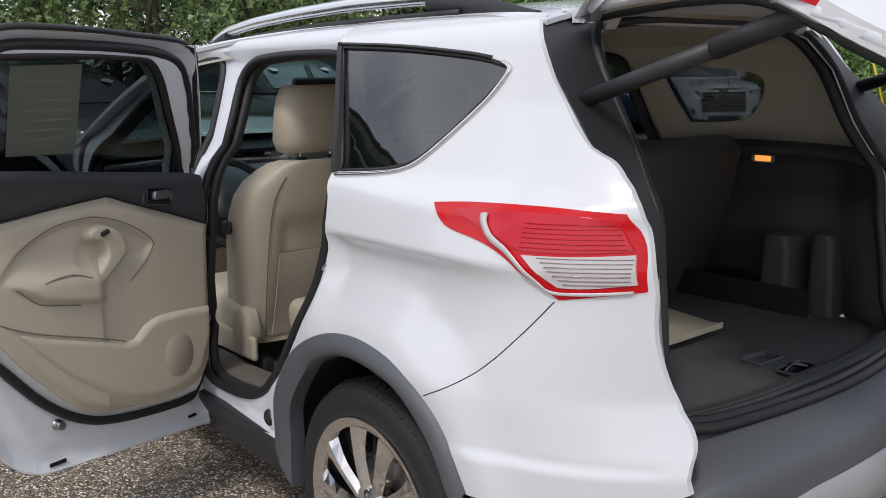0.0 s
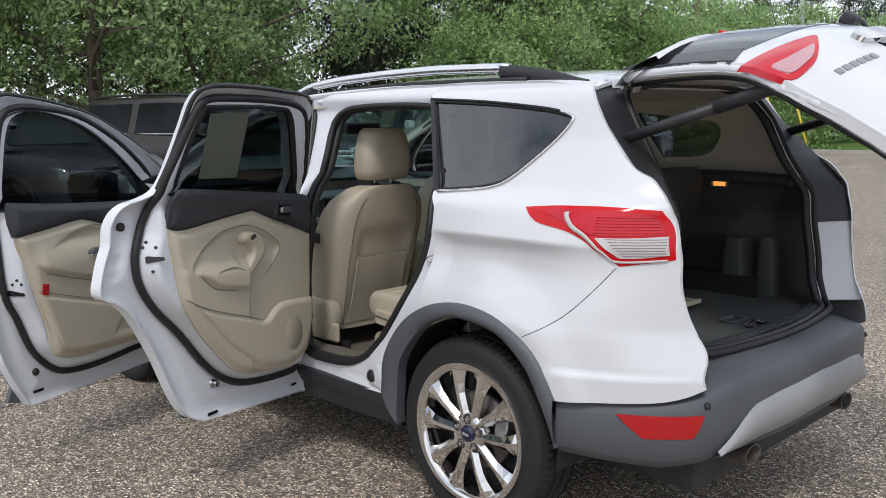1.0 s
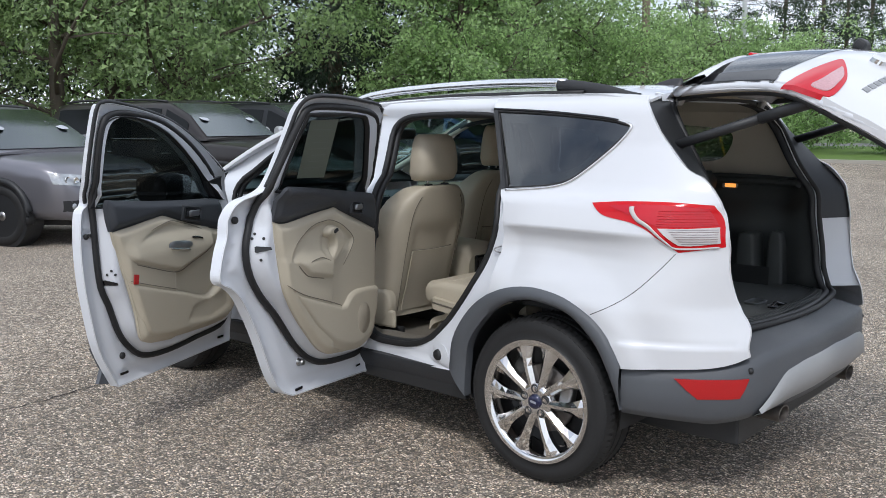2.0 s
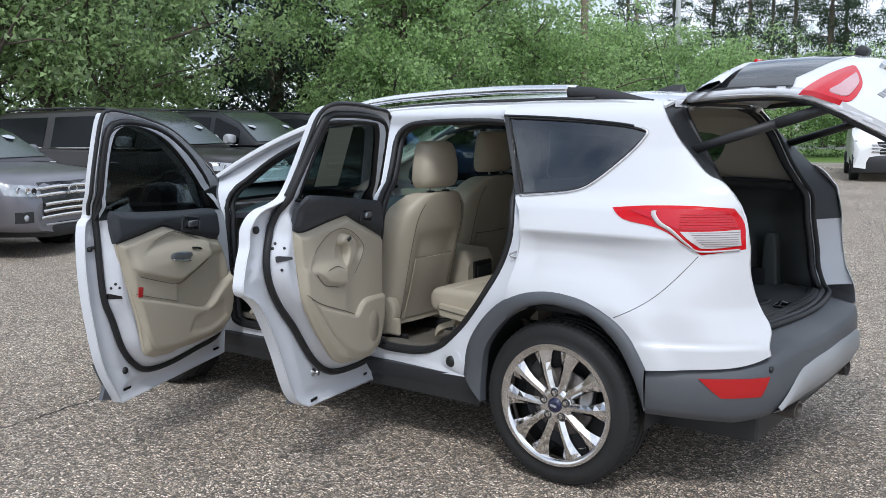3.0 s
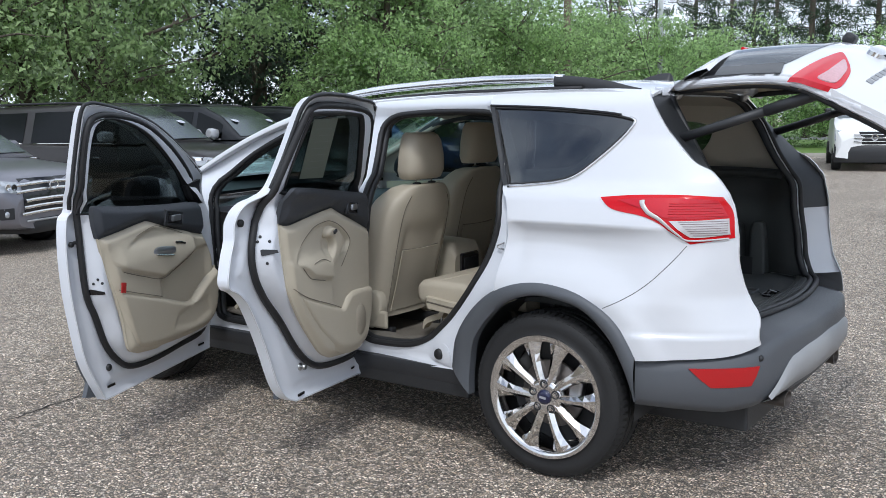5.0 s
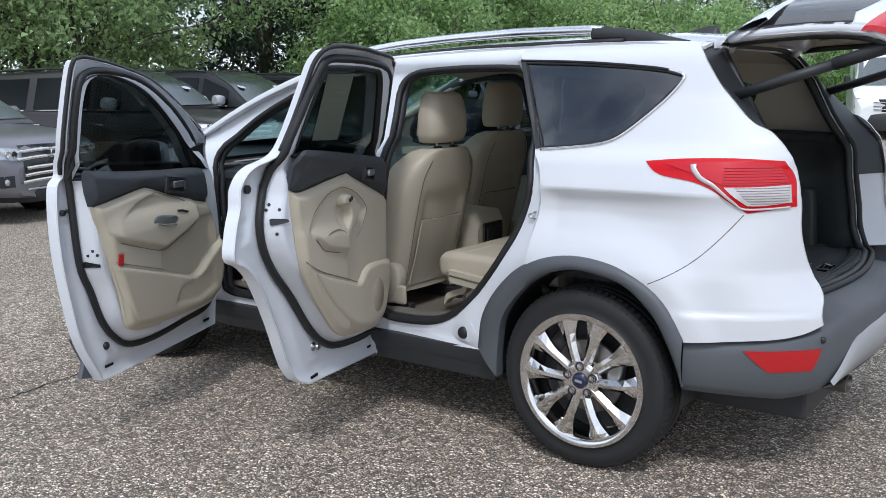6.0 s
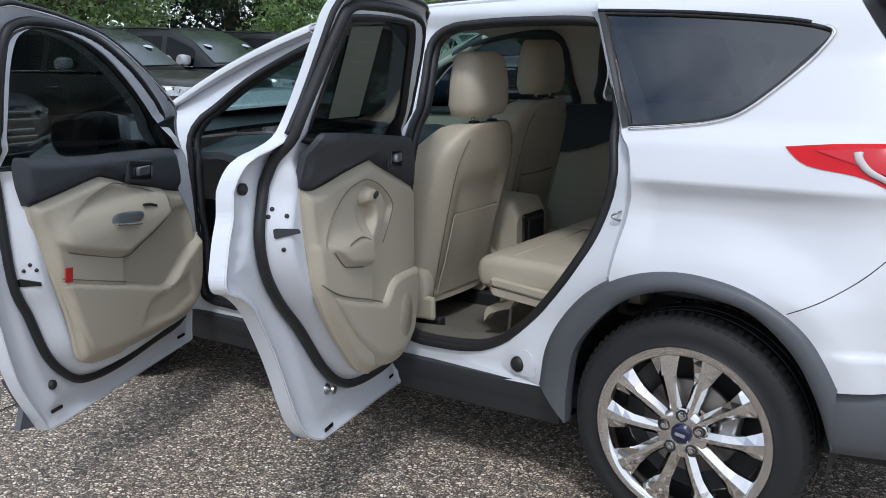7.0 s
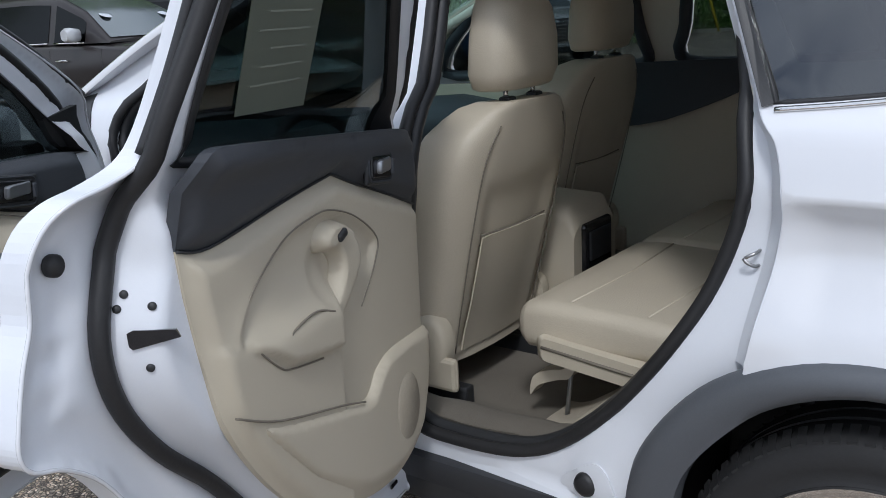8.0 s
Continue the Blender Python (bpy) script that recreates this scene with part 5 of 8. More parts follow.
front.add("drain_slot", box(0, 0, 0, 0.055, 0.006, 0.013, 0.005), BLACK_GLOSS).location = front.at(1.0, 0.315, 0.002)
front.add("drain_slot", box(0, 0, 0, 0.055, 0.006, 0.013, 0.005), BLACK_GLOSS).location = front.at(0.20, 0.318, 0.002)
front.raised("door_cladding", [(0.12, 0.288), (0.12, 0.288), (1.045, 0.270), (1.09, 0.35), (1.145, 0.46), (1.145, 0.46), (0.05, 0.42), (0.05, 0.42)], CLAD, -0.047, 0.0, "grey plastic lower cladding", 3, 0.05)
front.line("frame_cap", [(0.15, 1.225), (0.40, 1.378), (0.66, 1.495), (0.89, 1.548), (1.09, 1.575), (1.17, 1.575), (1.20, 1.535), (1.215, 1.27), (1.19, 1.135)], 0.0085, BLACK_PLASTIC, -0.006)
front.raised("mirror_sail", [(0.19, 1.11), (0.19, 1.11), (0.29, 1.10), (0.36, 1.18), (0.36, 1.18), (0.24, 1.205), (0.24, 1.205)], BLACK_PLASTIC, 0.05, 0.006, "", 3, 0.03)
def mirror_loft(u0, k):
    return rings_loft([[(u, v, z) for u, z in rounded_ring(u0, 1.145 + 0.004 * (1 - k), hx * k, hz * (0.9 + 0.1 * k), 0.05)] for v, hx, hz in ((-0.11, 0.02, 0.03), (-0.12, 0.085, 0.066), (-0.20, 0.095, 0.080), (-0.29, 0.09, 0.074), (-0.33, 0.05, 0.05))])


part("mirror_shell", mirror_loft(0.335, 1.0), BLACK_PLASTIC, front.ob, "black door mirror body")
part("mirror_cap", mirror_loft(0.290, 0.75), WHITE, front.ob, "white mirror cap")
part("mirror_bezel", rings_loft([[(u, v, z) for v, z in rounded_ring(-0.22, 1.145, hv, hz, 0.05, 6)] for u, hv, hz in ((0.400, 0.098, 0.072), (0.425, 0.102, 0.076), (0.434, 0.098, 0.072))]), BLACK_PLASTIC, front.ob, "black mirror bezel")
# Gloss black gives the mirror face its dark reflection by colour.
part("mirror_glass", rings_loft([[(u, v, z) for v, z in rounded_ring(-0.22, 1.145, 0.090, 0.064, 0.045, 6)] for u in (0.432, 0.4365)]), BLACK_GLOSS, front.ob, "mirror glass, its dark reflection in the colour")
part("mirror_foot", box(0.28, -0.085, 1.09, 0.09, 0.10, 0.05, 0.015), BLACK_PLASTIC, front.ob)
check = part("door_check", tube([(-1.02, -0.81, 0.93), (-1.03, -0.90, 0.925)], 0.009, 8), BLACK_PLASTIC, suv, "black door check strap")


# ---- wheels ----
def build_wheel(m):
    wheel = new("wheel")
    wheel.parent = suv
    wheel.matrix_basis = m
    wheel["label"] = "bright chrome alloy wheel with black tyre"
    R, r = 0.347, 0.256
    prof = [(r - 0.006, 0.012), (r + 0.006, 0.004), (r + 0.012, 0.010), (r + 0.035, 0.002), (r + 0.058, 0.004), (R - 0.018, 0.012), (R - 0.006, 0.026), (R - 0.002, 0.040), (R, 0.055), (R, 0.082), (R - 0.008, 0.084),
            (R - 0.008, 0.092), (R, 0.094), (R, 0.125), (R - 0.008, 0.127), (R - 0.008, 0.135), (R, 0.137), (R, 0.180), (R - 0.006, 0.208), (R - 0.02, 0.224), (r + 0.04, 0.236), (r, 0.225)]
    tyre = part("tyre", lathe(prof, 96), TYRE, wheel, "black road tyre with worn tread")
    blocks = bmesh.new()
    for k in range(76):
        a = 6.2831853 * k / 76
        rot = Matrix.Rotation(a, 4, "Y")
        for y0, y1, dr in ((0.014, 0.050, 0.0), (0.182, 0.218, 0.0)):
            q = []
            for y, rr in ((y0, R - 0.016), (y1, R + 0.0015)) if y0 < 0.1 else ((y0, R + 0.0015), (y1, R - 0.016)):
                for w in (-0.0085, 0.0085):
                    q.append(blocks.verts.new(rot @ Vector((w, y, rr + 0.004))))
            q2 = [blocks.verts.new(v.co * 0.972 + Vector((0, v.co.y * 0.028, 0))) for v in q]
            blocks.faces.new((q[0], q[1], q[3], q[2]))
            for i, j in ((0, 1), (1, 3), (3, 2), (2, 0)):
                blocks.faces.new((q[i], q[j], q2[j], q2[i]))
    tread = part("tread_block", blocks, TYRE, tyre)
    tread["kind"] = "stuff"
    barrel = [(r + 0.006, 0.006), (r + 0.003, -0.002), (r - 0.008, -0.001), (r - 0.020, 0.003), (r - 0.026, 0.012), (r - 0.030, 0.030), (r - 0.038, 0.05), (r - 0.040, 0.12), (r - 0.030, 0.20), (r, 0.22), (r + 0.004, 0.22)]
    part("rim", lathe(barrel, 64), CHROME, wheel, "chrome rim")
    # ten blades in five pairs, each with a raised ridge
    for k in range(10):
        a = 2 * math.pi * (k // 2) / 5 + radians(90 + 18) + (radians(16.5) if k % 2 else -radians(16.5))
        lean = radians(4) * (1 if k % 2 else -1)
        bm = bmesh.new()
        rows = []
        for t in np.linspace(0, 1, 7):
            rad = 0.052 + t * (r - 0.014 - 0.052)
            w = 0.019 + 0.005 * t + 0.018 * max(t - 0.55, 0) ** 1.3 * 4.5
            y = 0.014 - 0.006 * math.sin(math.pi * t) + 0.002 * t
            shift = lean * rad * t
            rows.append([bm.verts.new((shift + dx, y + dy, rad)) for dx, dy in ((-w, 0.006), (-w * 0.25, -0.010), (w * 0.35, -0.008), (w, 0.008), (w * 0.8, 0.035), (-w * 0.8, 0.035))])
        for p, q in zip(rows, rows[1:]):
            for j in range(6):
                bm.faces.new((p[j], p[(j + 1) % 6], q[(j + 1) % 6], q[j]))
        bm.faces.new(rows[0]), bm.faces.new(list(reversed(rows[-1])))
        bmesh.ops.recalc_face_normals(bm, faces=bm.faces[:])
        bm.transform(Matrix.Rotation(a, 4, "Y"))
        part("spoke", bm, CHROME, wheel)
    part("hub", lathe([(0.0, 0.006), (0.034, 0.006), (0.040, 0.004), (0.070, 0.006), (0.078, 0.016), (0.078, 0.05)], 40), CHROME, wheel, "chrome hub")
    cap = lathe([(0.0, -0.006), (0.020, -0.005), (0.029, -0.001), (0.031, 0.006)], 28)
    part("centre_cap", cap, BLUE_CAP, wheel, "dark blue centre cap")
    part("cap_mark", box(0, -0.0065, 0, 0.030, 0.002, 0.010, 0.001, m=pose(0, 0, 0, 0, 8, 0)), SILVER, wheel)
    for k in range(5):
        a = 2 * math.pi * k / 5 + radians(90)
        nut = lathe([(0.0, -0.008), (0.008, -0.007), (0.0105, 0.0), (0.0105, 0.012)], 6, smooth=False)
        nut.transform(Matrix.Translation((0.055 * math.cos(a), 0.006, 0.055 * math.sin(a))))
        part("wheel_nut", nut, CHROME, wheel)
        cup = lathe([(0.0115, 0.0045), (0.0185, 0.0035), (0.0185, 0.01)], 14)
        cup.transform(Matrix.Translation((0.055 * math.cos(a), 0.0, 0.055 * math.sin(a))))
        part("nut_recess", cup, BLACK_PLASTIC, wheel)
    part("brake_disc", lathe([(0.06, 0.075), (0.14, 0.075), (0.142, 0.078), (0.142, 0.09), (0.06, 0.09)], 48), RUST, wheel, "iron brake disc")
    part("brake_shield", lathe([(0.0, 0.13), (0.20, 0.13), (0.215, 0.12)], 32), BLACK_PLASTIC, wheel)
    part("brake_caliper", box(0.12, 0.07, 0.03, 0.06, 0.05, 0.12, 0.014, 3, m=pose(0, 0, 0, 0, 10, 0)), STEEL, wheel, "grey brake caliper")
    return wheel


wheel = build_wheel(pose(0, -0.905, 0.347))
for x, y, turn in ((-2.69, -0.905, 0), (0.0, 0.905, 180), (-2.69, 0.905, 180)):
    copy_thing(wheel, pose(x, y, 0.347, 0, 0, turn))


# ---- cabin, cargo bay, right side and nose ----
def slab(x0, x1, y0, y1, z0, z1, bevel=0.01):
    return box((x0 + x1) / 2, (y0 + y1) / 2, (z0 + z1) / 2, x1 - x0, y1 - y0, z1 - z0, bevel)


def carpet_at(x, y):
    z = 0.405 + 0.06 * smooth01((abs(y) - 0.58) / 0.14) * (1 if abs(y) > 0.58 else 0)
    z += 0.15 * math.exp(-(y / 0.15) ** 4)
    z += 0.012 * noise.noise(Vector((x * 6, y * 6, 0)))
    return Vector((x, y, z + 0.19 * smooth01((x + 0.72) / 0.26)))


part("cabin_carpet", grid(np.linspace(-2.2, -0.28, 40), np.linspace(-0.80, 0.80, 41), carpet_at, 0.01), CARPET, suv, "beige cut-pile carpet")
part("underbody", slab(-3.4, 0.74, -0.60, 0.60, 0.25, 0.36), BLACK_PLASTIC, suv)
for s in (-1, 1):
    part("floor_pan", slab(-2.26, -0.42, s * 0.72 - 0.12, s * 0.72 + 0.12, 0.25, 0.34), BLACK_PLASTIC, suv)
part("console", rings_loft([[(x, y, z) for y, z in rounded_ring(0.0, zc, 0.13, h, 0.05)] for x, zc, h in ((-2.0, 0.60, 0.16), (-1.6, 0.60, 0.16), (-1.25, 0.64, 0.20), (-1.02, 0.63, 0.20), (-0.99, 0.61, 0.16))]), BEIGE, suv,
     "beige centre console")
part("console_panel", slab(-1.0, -0.975, -0.085, 0.085, 0.50, 0.77, 0.02), BLACK_GLOSS, suv, "black console end panel")
for z in (0.70, 0.58):
    part("console_vent", slab(-0.98, -0.968, -0.065, 0.065, z - 0.045, z + 0.045, 0.012), BLACK_PLASTIC, suv)


def cushion(rows, rx=0.0):
    """A padded block: rings of rounded sections."""
    return rings_loft(rows)


def back_x(y, z):
    """The rear face of a front backrest."""
    return ramp(z, [(0.50, -0.080), (0.56, -0.062), (0.66, -0.035), (0.78, -0.004), (0.90, 0.026), (1.0, 0.050), (1.08, 0.068), (1.16, 0.082)]) + 0.022 * max(0.0, 1 - (y / 0.255) ** 2)


def panel_dip(y, z):
    """The middle of the back is set in, with a soft brow above it and the pocket in it."""
    return 0.016 * smooth01((0.168 - abs(y)) / 0.03) * smooth01((1.0 - z) / 0.07) * smooth01((z - 0.50) / 0.05)


def build_seat(m, side):
    """A front seat; its frame: x back, y across, origin on the floor below its middle."""
    seat = new("front_seat")
    seat.parent = suv
    seat.matrix_basis = m
    seat["label"] = "beige leather front seat with map pocket"
    # backrest, seen mostly from behind
    rows = []
    SHAPE = [(0.50, 0.215, 0.07), (0.56, 0.232, 0.085), (0.66, 0.242, 0.095), (0.78, 0.250, 0.10), (0.90, 0.264, 0.095), (0.98, 0.266, 0.088), (1.05, 0.256, 0.080), (1.10, 0.230, 0.070), (1.135, 0.190, 0.058), (1.160, 0.155, 0.045), (1.172, 0.115, 0.026)]
    for z in list(np.linspace(0.50, 1.08, 22)) + [1.10, 1.118, 1.135, 1.15, 1.16, 1.168, 1.172]:
        hw, d = ramp(z, [(q[0], q[1]) for q in SHAPE]), ramp(z, [(q[0], q[2]) for q in SHAPE])
        xb = back_x(9.0, z)
        ring = []
        for k in range(56):
            a = 2 * math.pi * k / 56
            c, n = math.cos(a), math.sin(a)
            y = hw * math.copysign(abs(c) ** 0.42, c)
            x = d * math.copysign(abs(n) ** 0.5, n)
            if x > 0:
                x += 0.022 * max(0.0, 1 - (y / 0.255) ** 2) * (x / d) - panel_dip(y, z) * (x / d)
            else:
                x -= 0.045 * (abs(y) / hw) ** 4
            ring.append((xb - d + x, y, z))
        rows.append(ring)
    back = part("backrest", rings_loft(rows), LEATHER, seat, "beige leather backrest")
    # hard panel edge, pocket and seams on the back
    part("map_pocket", grid([0.53, 0.58, 0.66, 0.74, 0.80, 0.842], np.linspace(-0.15, 0.15, 9),
                            lambda z, y: Vector((back_x(y, z) - panel_dip(y, z) + 0.002 + (0.004 if z > 0.6 else 0), y, z)), 0.004), LEATHER, back)
    for z in (0.842, 0.815):
        part("pocket_seam", tube([Vector((back_x(y, z) - panel_dip(y, z) + 0.0055, y, z + 0.006 * (y / 0.15) ** 2)) for y in np.linspace(-0.15, 0.15, 9)], 0.0022, 6), SEAM, back)
    for s in (-1, 1):
        line = [Vector((back_x(y, z) - 0.001, s * y, z)) for z, y in ((0.53, 0.176), (0.66, 0.186), (0.84, 0.192), (0.98, 0.190), (1.06, 0.178), (1.12, 0.145))]
        part("back_seam", tube(curve_pts(line, 5), 0.0018, 6), SEAM, back)
    # cushion, side shields
    rows = [[(x, y, z) for y, z in rounded_ring(0, zc, 0.255, h, 0.05)] for x, zc, h in ((-0.56, 0.615, 0.045), (-0.52, 0.61, 0.075), (-0.30, 0.60, 0.075), (-0.12, 0.585, 0.075), (-0.06, 0.58, 0.05))]
    part("seat_cushion", rings_loft(rows), LEATHER, seat)
    for s in (-1, 1):
        outline = curve_pts([(-0.150, 0.47), (-0.165, 0.55), (-0.135, 0.625), (-0.085, 0.650), (-0.040, 0.625), (-0.030, 0.560), (-0.060, 0.490), (-0.100, 0.455)], 4, True)
        shield = rings_loft([[(-0.09 + (q.x + 0.09) * k, s * y, 0.555 + (q.y - 0.555) * k) for q in outline] for y, k in ((0.215, 1.0), (0.246, 1.0), (0.258, 0.93), (0.263, 0.80), (0.265, 0.35))])
        part("recliner_cover", shield, BEIGE, seat, "beige plastic recliner cover")
        part("side_shield", slab(-0.50, 0.0, s * 0.25 - 0.012, s * 0.25 + 0.012, 0.46, 0.55, 0.012), BEIGE, seat)
        part("seat_rail", slab(-0.52, 0.0, s * 0.20 - 0.02, s * 0.20 + 0.02, 0.355, 0.46, 0.008), BLACK_PLASTIC, seat)
    rows = []
    for z, xc, hw, d in ((1.196, 0.045, 0.118, 0.036), (1.203, 0.046, 0.132, 0.050), (1.24, 0.050, 0.144, 0.062), (1.32, 0.054, 0.140, 0.060), (1.385, 0.054, 0.128, 0.052), (1.415, 0.051, 0.115, 0.040), (1.428, 0.047, 0.098, 0.022)):
        ring = []
        for k in range(40):
            a = 2 * math.pi * k / 40
            cy, cx = hw * math.copysign(abs(math.cos(a)) ** 0.5, math.cos(a)), d * math.copysign(abs(math.sin(a)) ** 0.55, math.sin(a))
            ring.append((xc + cx - 0.022 * (cy / hw) ** 4, cy, z))
        rows.append(ring)
    rest = part("headrest", rings_loft(rows), LEATHER, seat, "beige leather headrest")
    for y in (-0.062, 0.062):
        part("headrest_post", tube([(0.052, y, 1.15), (0.048, y, 1.235)], 0.0065, 10), CHROME, rest, "chrome headrest post")
        part("post_collar", box(0.055, y, 1.172, 0.032, 0.036, 0.018, 0.006), BLACK_PLASTIC, rest)
    return seat


seat = build_seat(pose(-1.025, -0.415, 0), -1)
copy_thing(seat, pose(-1.175, 0.335, 0.045))
part("seat_lever_bezel", box(-1.145, -0.69, 0.935, 0.05, 0.02, 0.05, 0.01), BLACK_PLASTIC, suv)


# rear bench: cushion in two widths, upright backrest
def bench(y0, y1):
    rows = []
    yc, hw = (y0 + y1) / 2, (y1 - y0) / 2
    for x, zt, zb, k in ((-0.872, 0.680, 0.640, 0.90), (-0.868, 0.708, 0.615, 0.97), (-0.845, 0.724, 0.600, 1.0), (-0.78, 0.732, 0.60, 1.0), (-0.62, 0.728, 0.61, 1.0), (-0.45, 0.718, 0.62, 1.0), (-0.25, 0.722, 0.62, 1.0)):
        ring = []
        for cy, cz in rounded_ring(0, (zt + zb) / 2, hw * k, (zt - zb) / 2, 0.032, 4):
            ring.append((x, yc + cy, cz - (0.010 * math.cos(cy / hw * math.pi * 2) if cz > (zt + zb) / 2 else 0)))
        rows.append(ring)
    return rings_loft(rows)


rear_seat = new("rear_seat")
rear_seat.parent = suv
rear_seat["label"] = "beige leather rear bench seat"
part("seat_cushion", bench(-0.625, 0.02), LEATHER, rear_seat, "beige leather bench cushion")
part("seat_cushion", bench(0.03, 0.64), LEATHER, rear_seat)
for y0, y1 in ((-0.59, -0.01), (0.06, 0.60)):
    for x, z in ((-0.74, 0.7225), (-0.55, 0.7150)):
        part("cushion_seam", tube([(x, y0, z), (x + 0.012, (y0 + y1) / 2, z), (x, y1, z)], 0.0030, 6), LEATHER, rear_seat)
for y0, y1 in ((-0.62, 0.02), (0.03, 0.62)):
    rows = [[(x0 + cx, (y0 + y1) / 2 + cy, z) for cx, cy in rounded_ring(0, 0, d, (y1 - y0) / 2, 0.04)] for z, x0, d in ((0.70, -0.20, 0.07), (0.80, -0.16, 0.085), (1.0, -0.09, 0.08), (1.17, -0.04, 0.065), (1.22, -0.03, 0.035))]
    part("rear_backrest", rings_loft(rows), LEATHER, rear_seat, "beige leather rear backrest")
    part("backrest_carpet", grid([0.62, 0.74, 0.90, 1.05, 1.19, 1.24, 1.30], [y0 - 0.012, y1 + 0.012], lambda z, y: Vector((ramp(z, [(0.60, -0.13), (0.70, -0.092), (1.0, 0.020), (1.19, 0.055), (1.24, 0.02), (1.30, -0.06)]), y, min(z, 1.236))), 0.008), CARGO_TRIM, rear_seat)
bracket = part("seat_bracket", rings_loft([[(x, y, z - 0.10 * (x + 0.62)) for x, z in rounded_ring(-0.60, 0.600, 0.205 * k, 0.030 * k, 0.014)] for y, k in ((-0.600, 1.0), (-0.640, 1.0), (-0.648, 0.93))]), BEIGE, rear_seat, "beige plastic seat side cover")
part("bracket_rib", tube([(-0.79, -0.648, 0.622), (-0.60, -0.650, 0.603), (-0.42, -0.648, 0.585)], 0.004, 6), SEAM, bracket)
part("bracket_knob", lathe([(0.0, -0.012), (0.035, -0.010), (0.042, 0.0), (0.042, 0.02)], 20), BEIGE, rear_seat).location = (-0.44, -0.640, 0.565)
latch = curve_pts([(-0.735, 0.615), (-0.755, 0.56), (-0.80, 0.545), (-0.845, 0.52), (-0.855, 0.47), (-0.83, 0.50), (-0.775, 0.525), (-0.745, 0.535), (-0.715, 0.59)], 4, True)
part("floor_latch_cover", sheet(latch, lambda x, z: Vector((x, -0.60, z)), 0.03, thick=0.05), BEIGE, rear_seat, "beige plastic latch cover")
part("seat_leg", tube([(-0.76, -0.59, 0.42), (-0.735, -0.59, 0.62)], 0.006, 8), HANDLE_GREY, rear_seat)

# Lighter carpet colour holds the sunlit wedge beside the seat.
SUNLIT_CARPET = mat("sunlit_carpet", (0.36, 0.32, 0.25), 0.95, grain=0.2, scale=500, stain=0.2, stain_scale=9, bump=0.5, bump_scale=700)
part("seat_base_trim", grid(np.linspace(-0.80, -0.40, 14), np.linspace(-0.735, -0.50, 12), lambda x, y: Vector((x, y, 0.425 + 0.16 * smooth01((x + 0.80) / 0.30) * smooth01((y + 0.76) / 0.10) + 0.006 * noise.noise(Vector((x * 14, y * 14, 2)))), ), 0.008), SUNLIT_CARPET,
     suv, "beige carpet over the seat base, sunlight in its colour")


# roof lining, right-hand inner side, windows, doors
part("headliner", grid(np.linspace(-1.56, 0.30, 18), np.linspace(-0.99, 0.99, 17), lambda x, v: roof_at(x, v) * 1.0 + Vector((0, 0, -0.040 - 0.012 * abs(v) ** 4)), 0.008), HEADLINER, suv, "pale beige cloth headliner")


def inner_right(x, z, d=0.075):
    return Vector((x, half_width(x, z) - d, z))


R_WIN = curve_pts([(-1.02, 1.17), (-1.0, 1.30), (-0.96, 1.47), (-0.90, 1.505), (-0.66, 1.51), (-0.48, 1.50), (-0.44, 1.44), (-0.40, 1.30), (-0.38, 1.20), (-0.45, 1.175), (-0.70, 1.168)], 4, True)
F_WIN = curve_pts([(-2.10, 1.13), (-1.95, 1.30), (-1.73, 1.44), (-1.50, 1.50), (-1.28, 1.505), (-1.19, 1.46), (-1.17, 1.30), (-1.165, 1.18), (-1.30, 1.15), (-1.70, 1.13)], 4, True)
Q_WIN = curve_pts([(-0.335, 1.490), (-0.335, 1.490), (-0.12, 1.470), (0.06, 1.452), (0.125, 1.425), (0.118, 1.375), (0.065, 1.310), (0.0, 1.285), (-0.10, 1.275), (-0.215, 1.272), (-0.215, 1.272)], 4, True)
upper_ring = curve_pts([(0.50, 1.20), (0.44, 1.36), (0.35, 1.50), (0.28, 1.585), (-0.4, 1.59), (-1.05, 1.575), (-1.62, 1.50), (-2.15, 1.30), (-2.38, 1.14), (-2.38, 1.14)], 4) + [Vector((-1.0, 1.12)), Vector((-0.30, 1.16)), Vector((-0.1, 1.20))]
part("upper_trim", sheet(upper_ring, inner_right, 0.05, [R_WIN, F_WIN, Q_WIN], 0.02, (0, 1, 0)), HEADLINER, suv, "beige pillar and window trim")
part("upper_trim", mirrored(sheet([q for q in curve_pts([(0.46, 1.20), (0.36, 1.36), (0.25, 1.50), (0.19, 1.58), (-0.34, 1.58), (-0.36, 1.50), (-0.27, 1.20), (-0.1, 1.20)], 4, True)], lambda x, z: inner_right(x, z, 0.062), 0.05, [Q_WIN], 0.01, (0, 1, 0))),
     HEADLINER, suv, "beige pillar and window trim")
for ring, tone in ((R_WIN, DARK_TRIM), (F_WIN, DARK_TRIM)):
    part("window_frame", tube([inner_right(q.x, q.y, 0.090) for q in ring], 0.022, 8, True), tone, suv, "charcoal window frame")
low = curve_pts([(-0.27, 1.15), (-1.05, 1.12), (-2.2, 1.08), (-2.2, 1.08), (-2.15, 0.42), (-2.15, 0.42), (-0.60, 0.42), (-0.60, 0.42), (-0.40, 0.60), (-0.30, 0.80)], 4, True)
part("door_lining", sheet(low, lambda x, z: inner_right(x, z, 0.115), 0.06, thick=0.03), BEIGE, suv, "beige door lining")
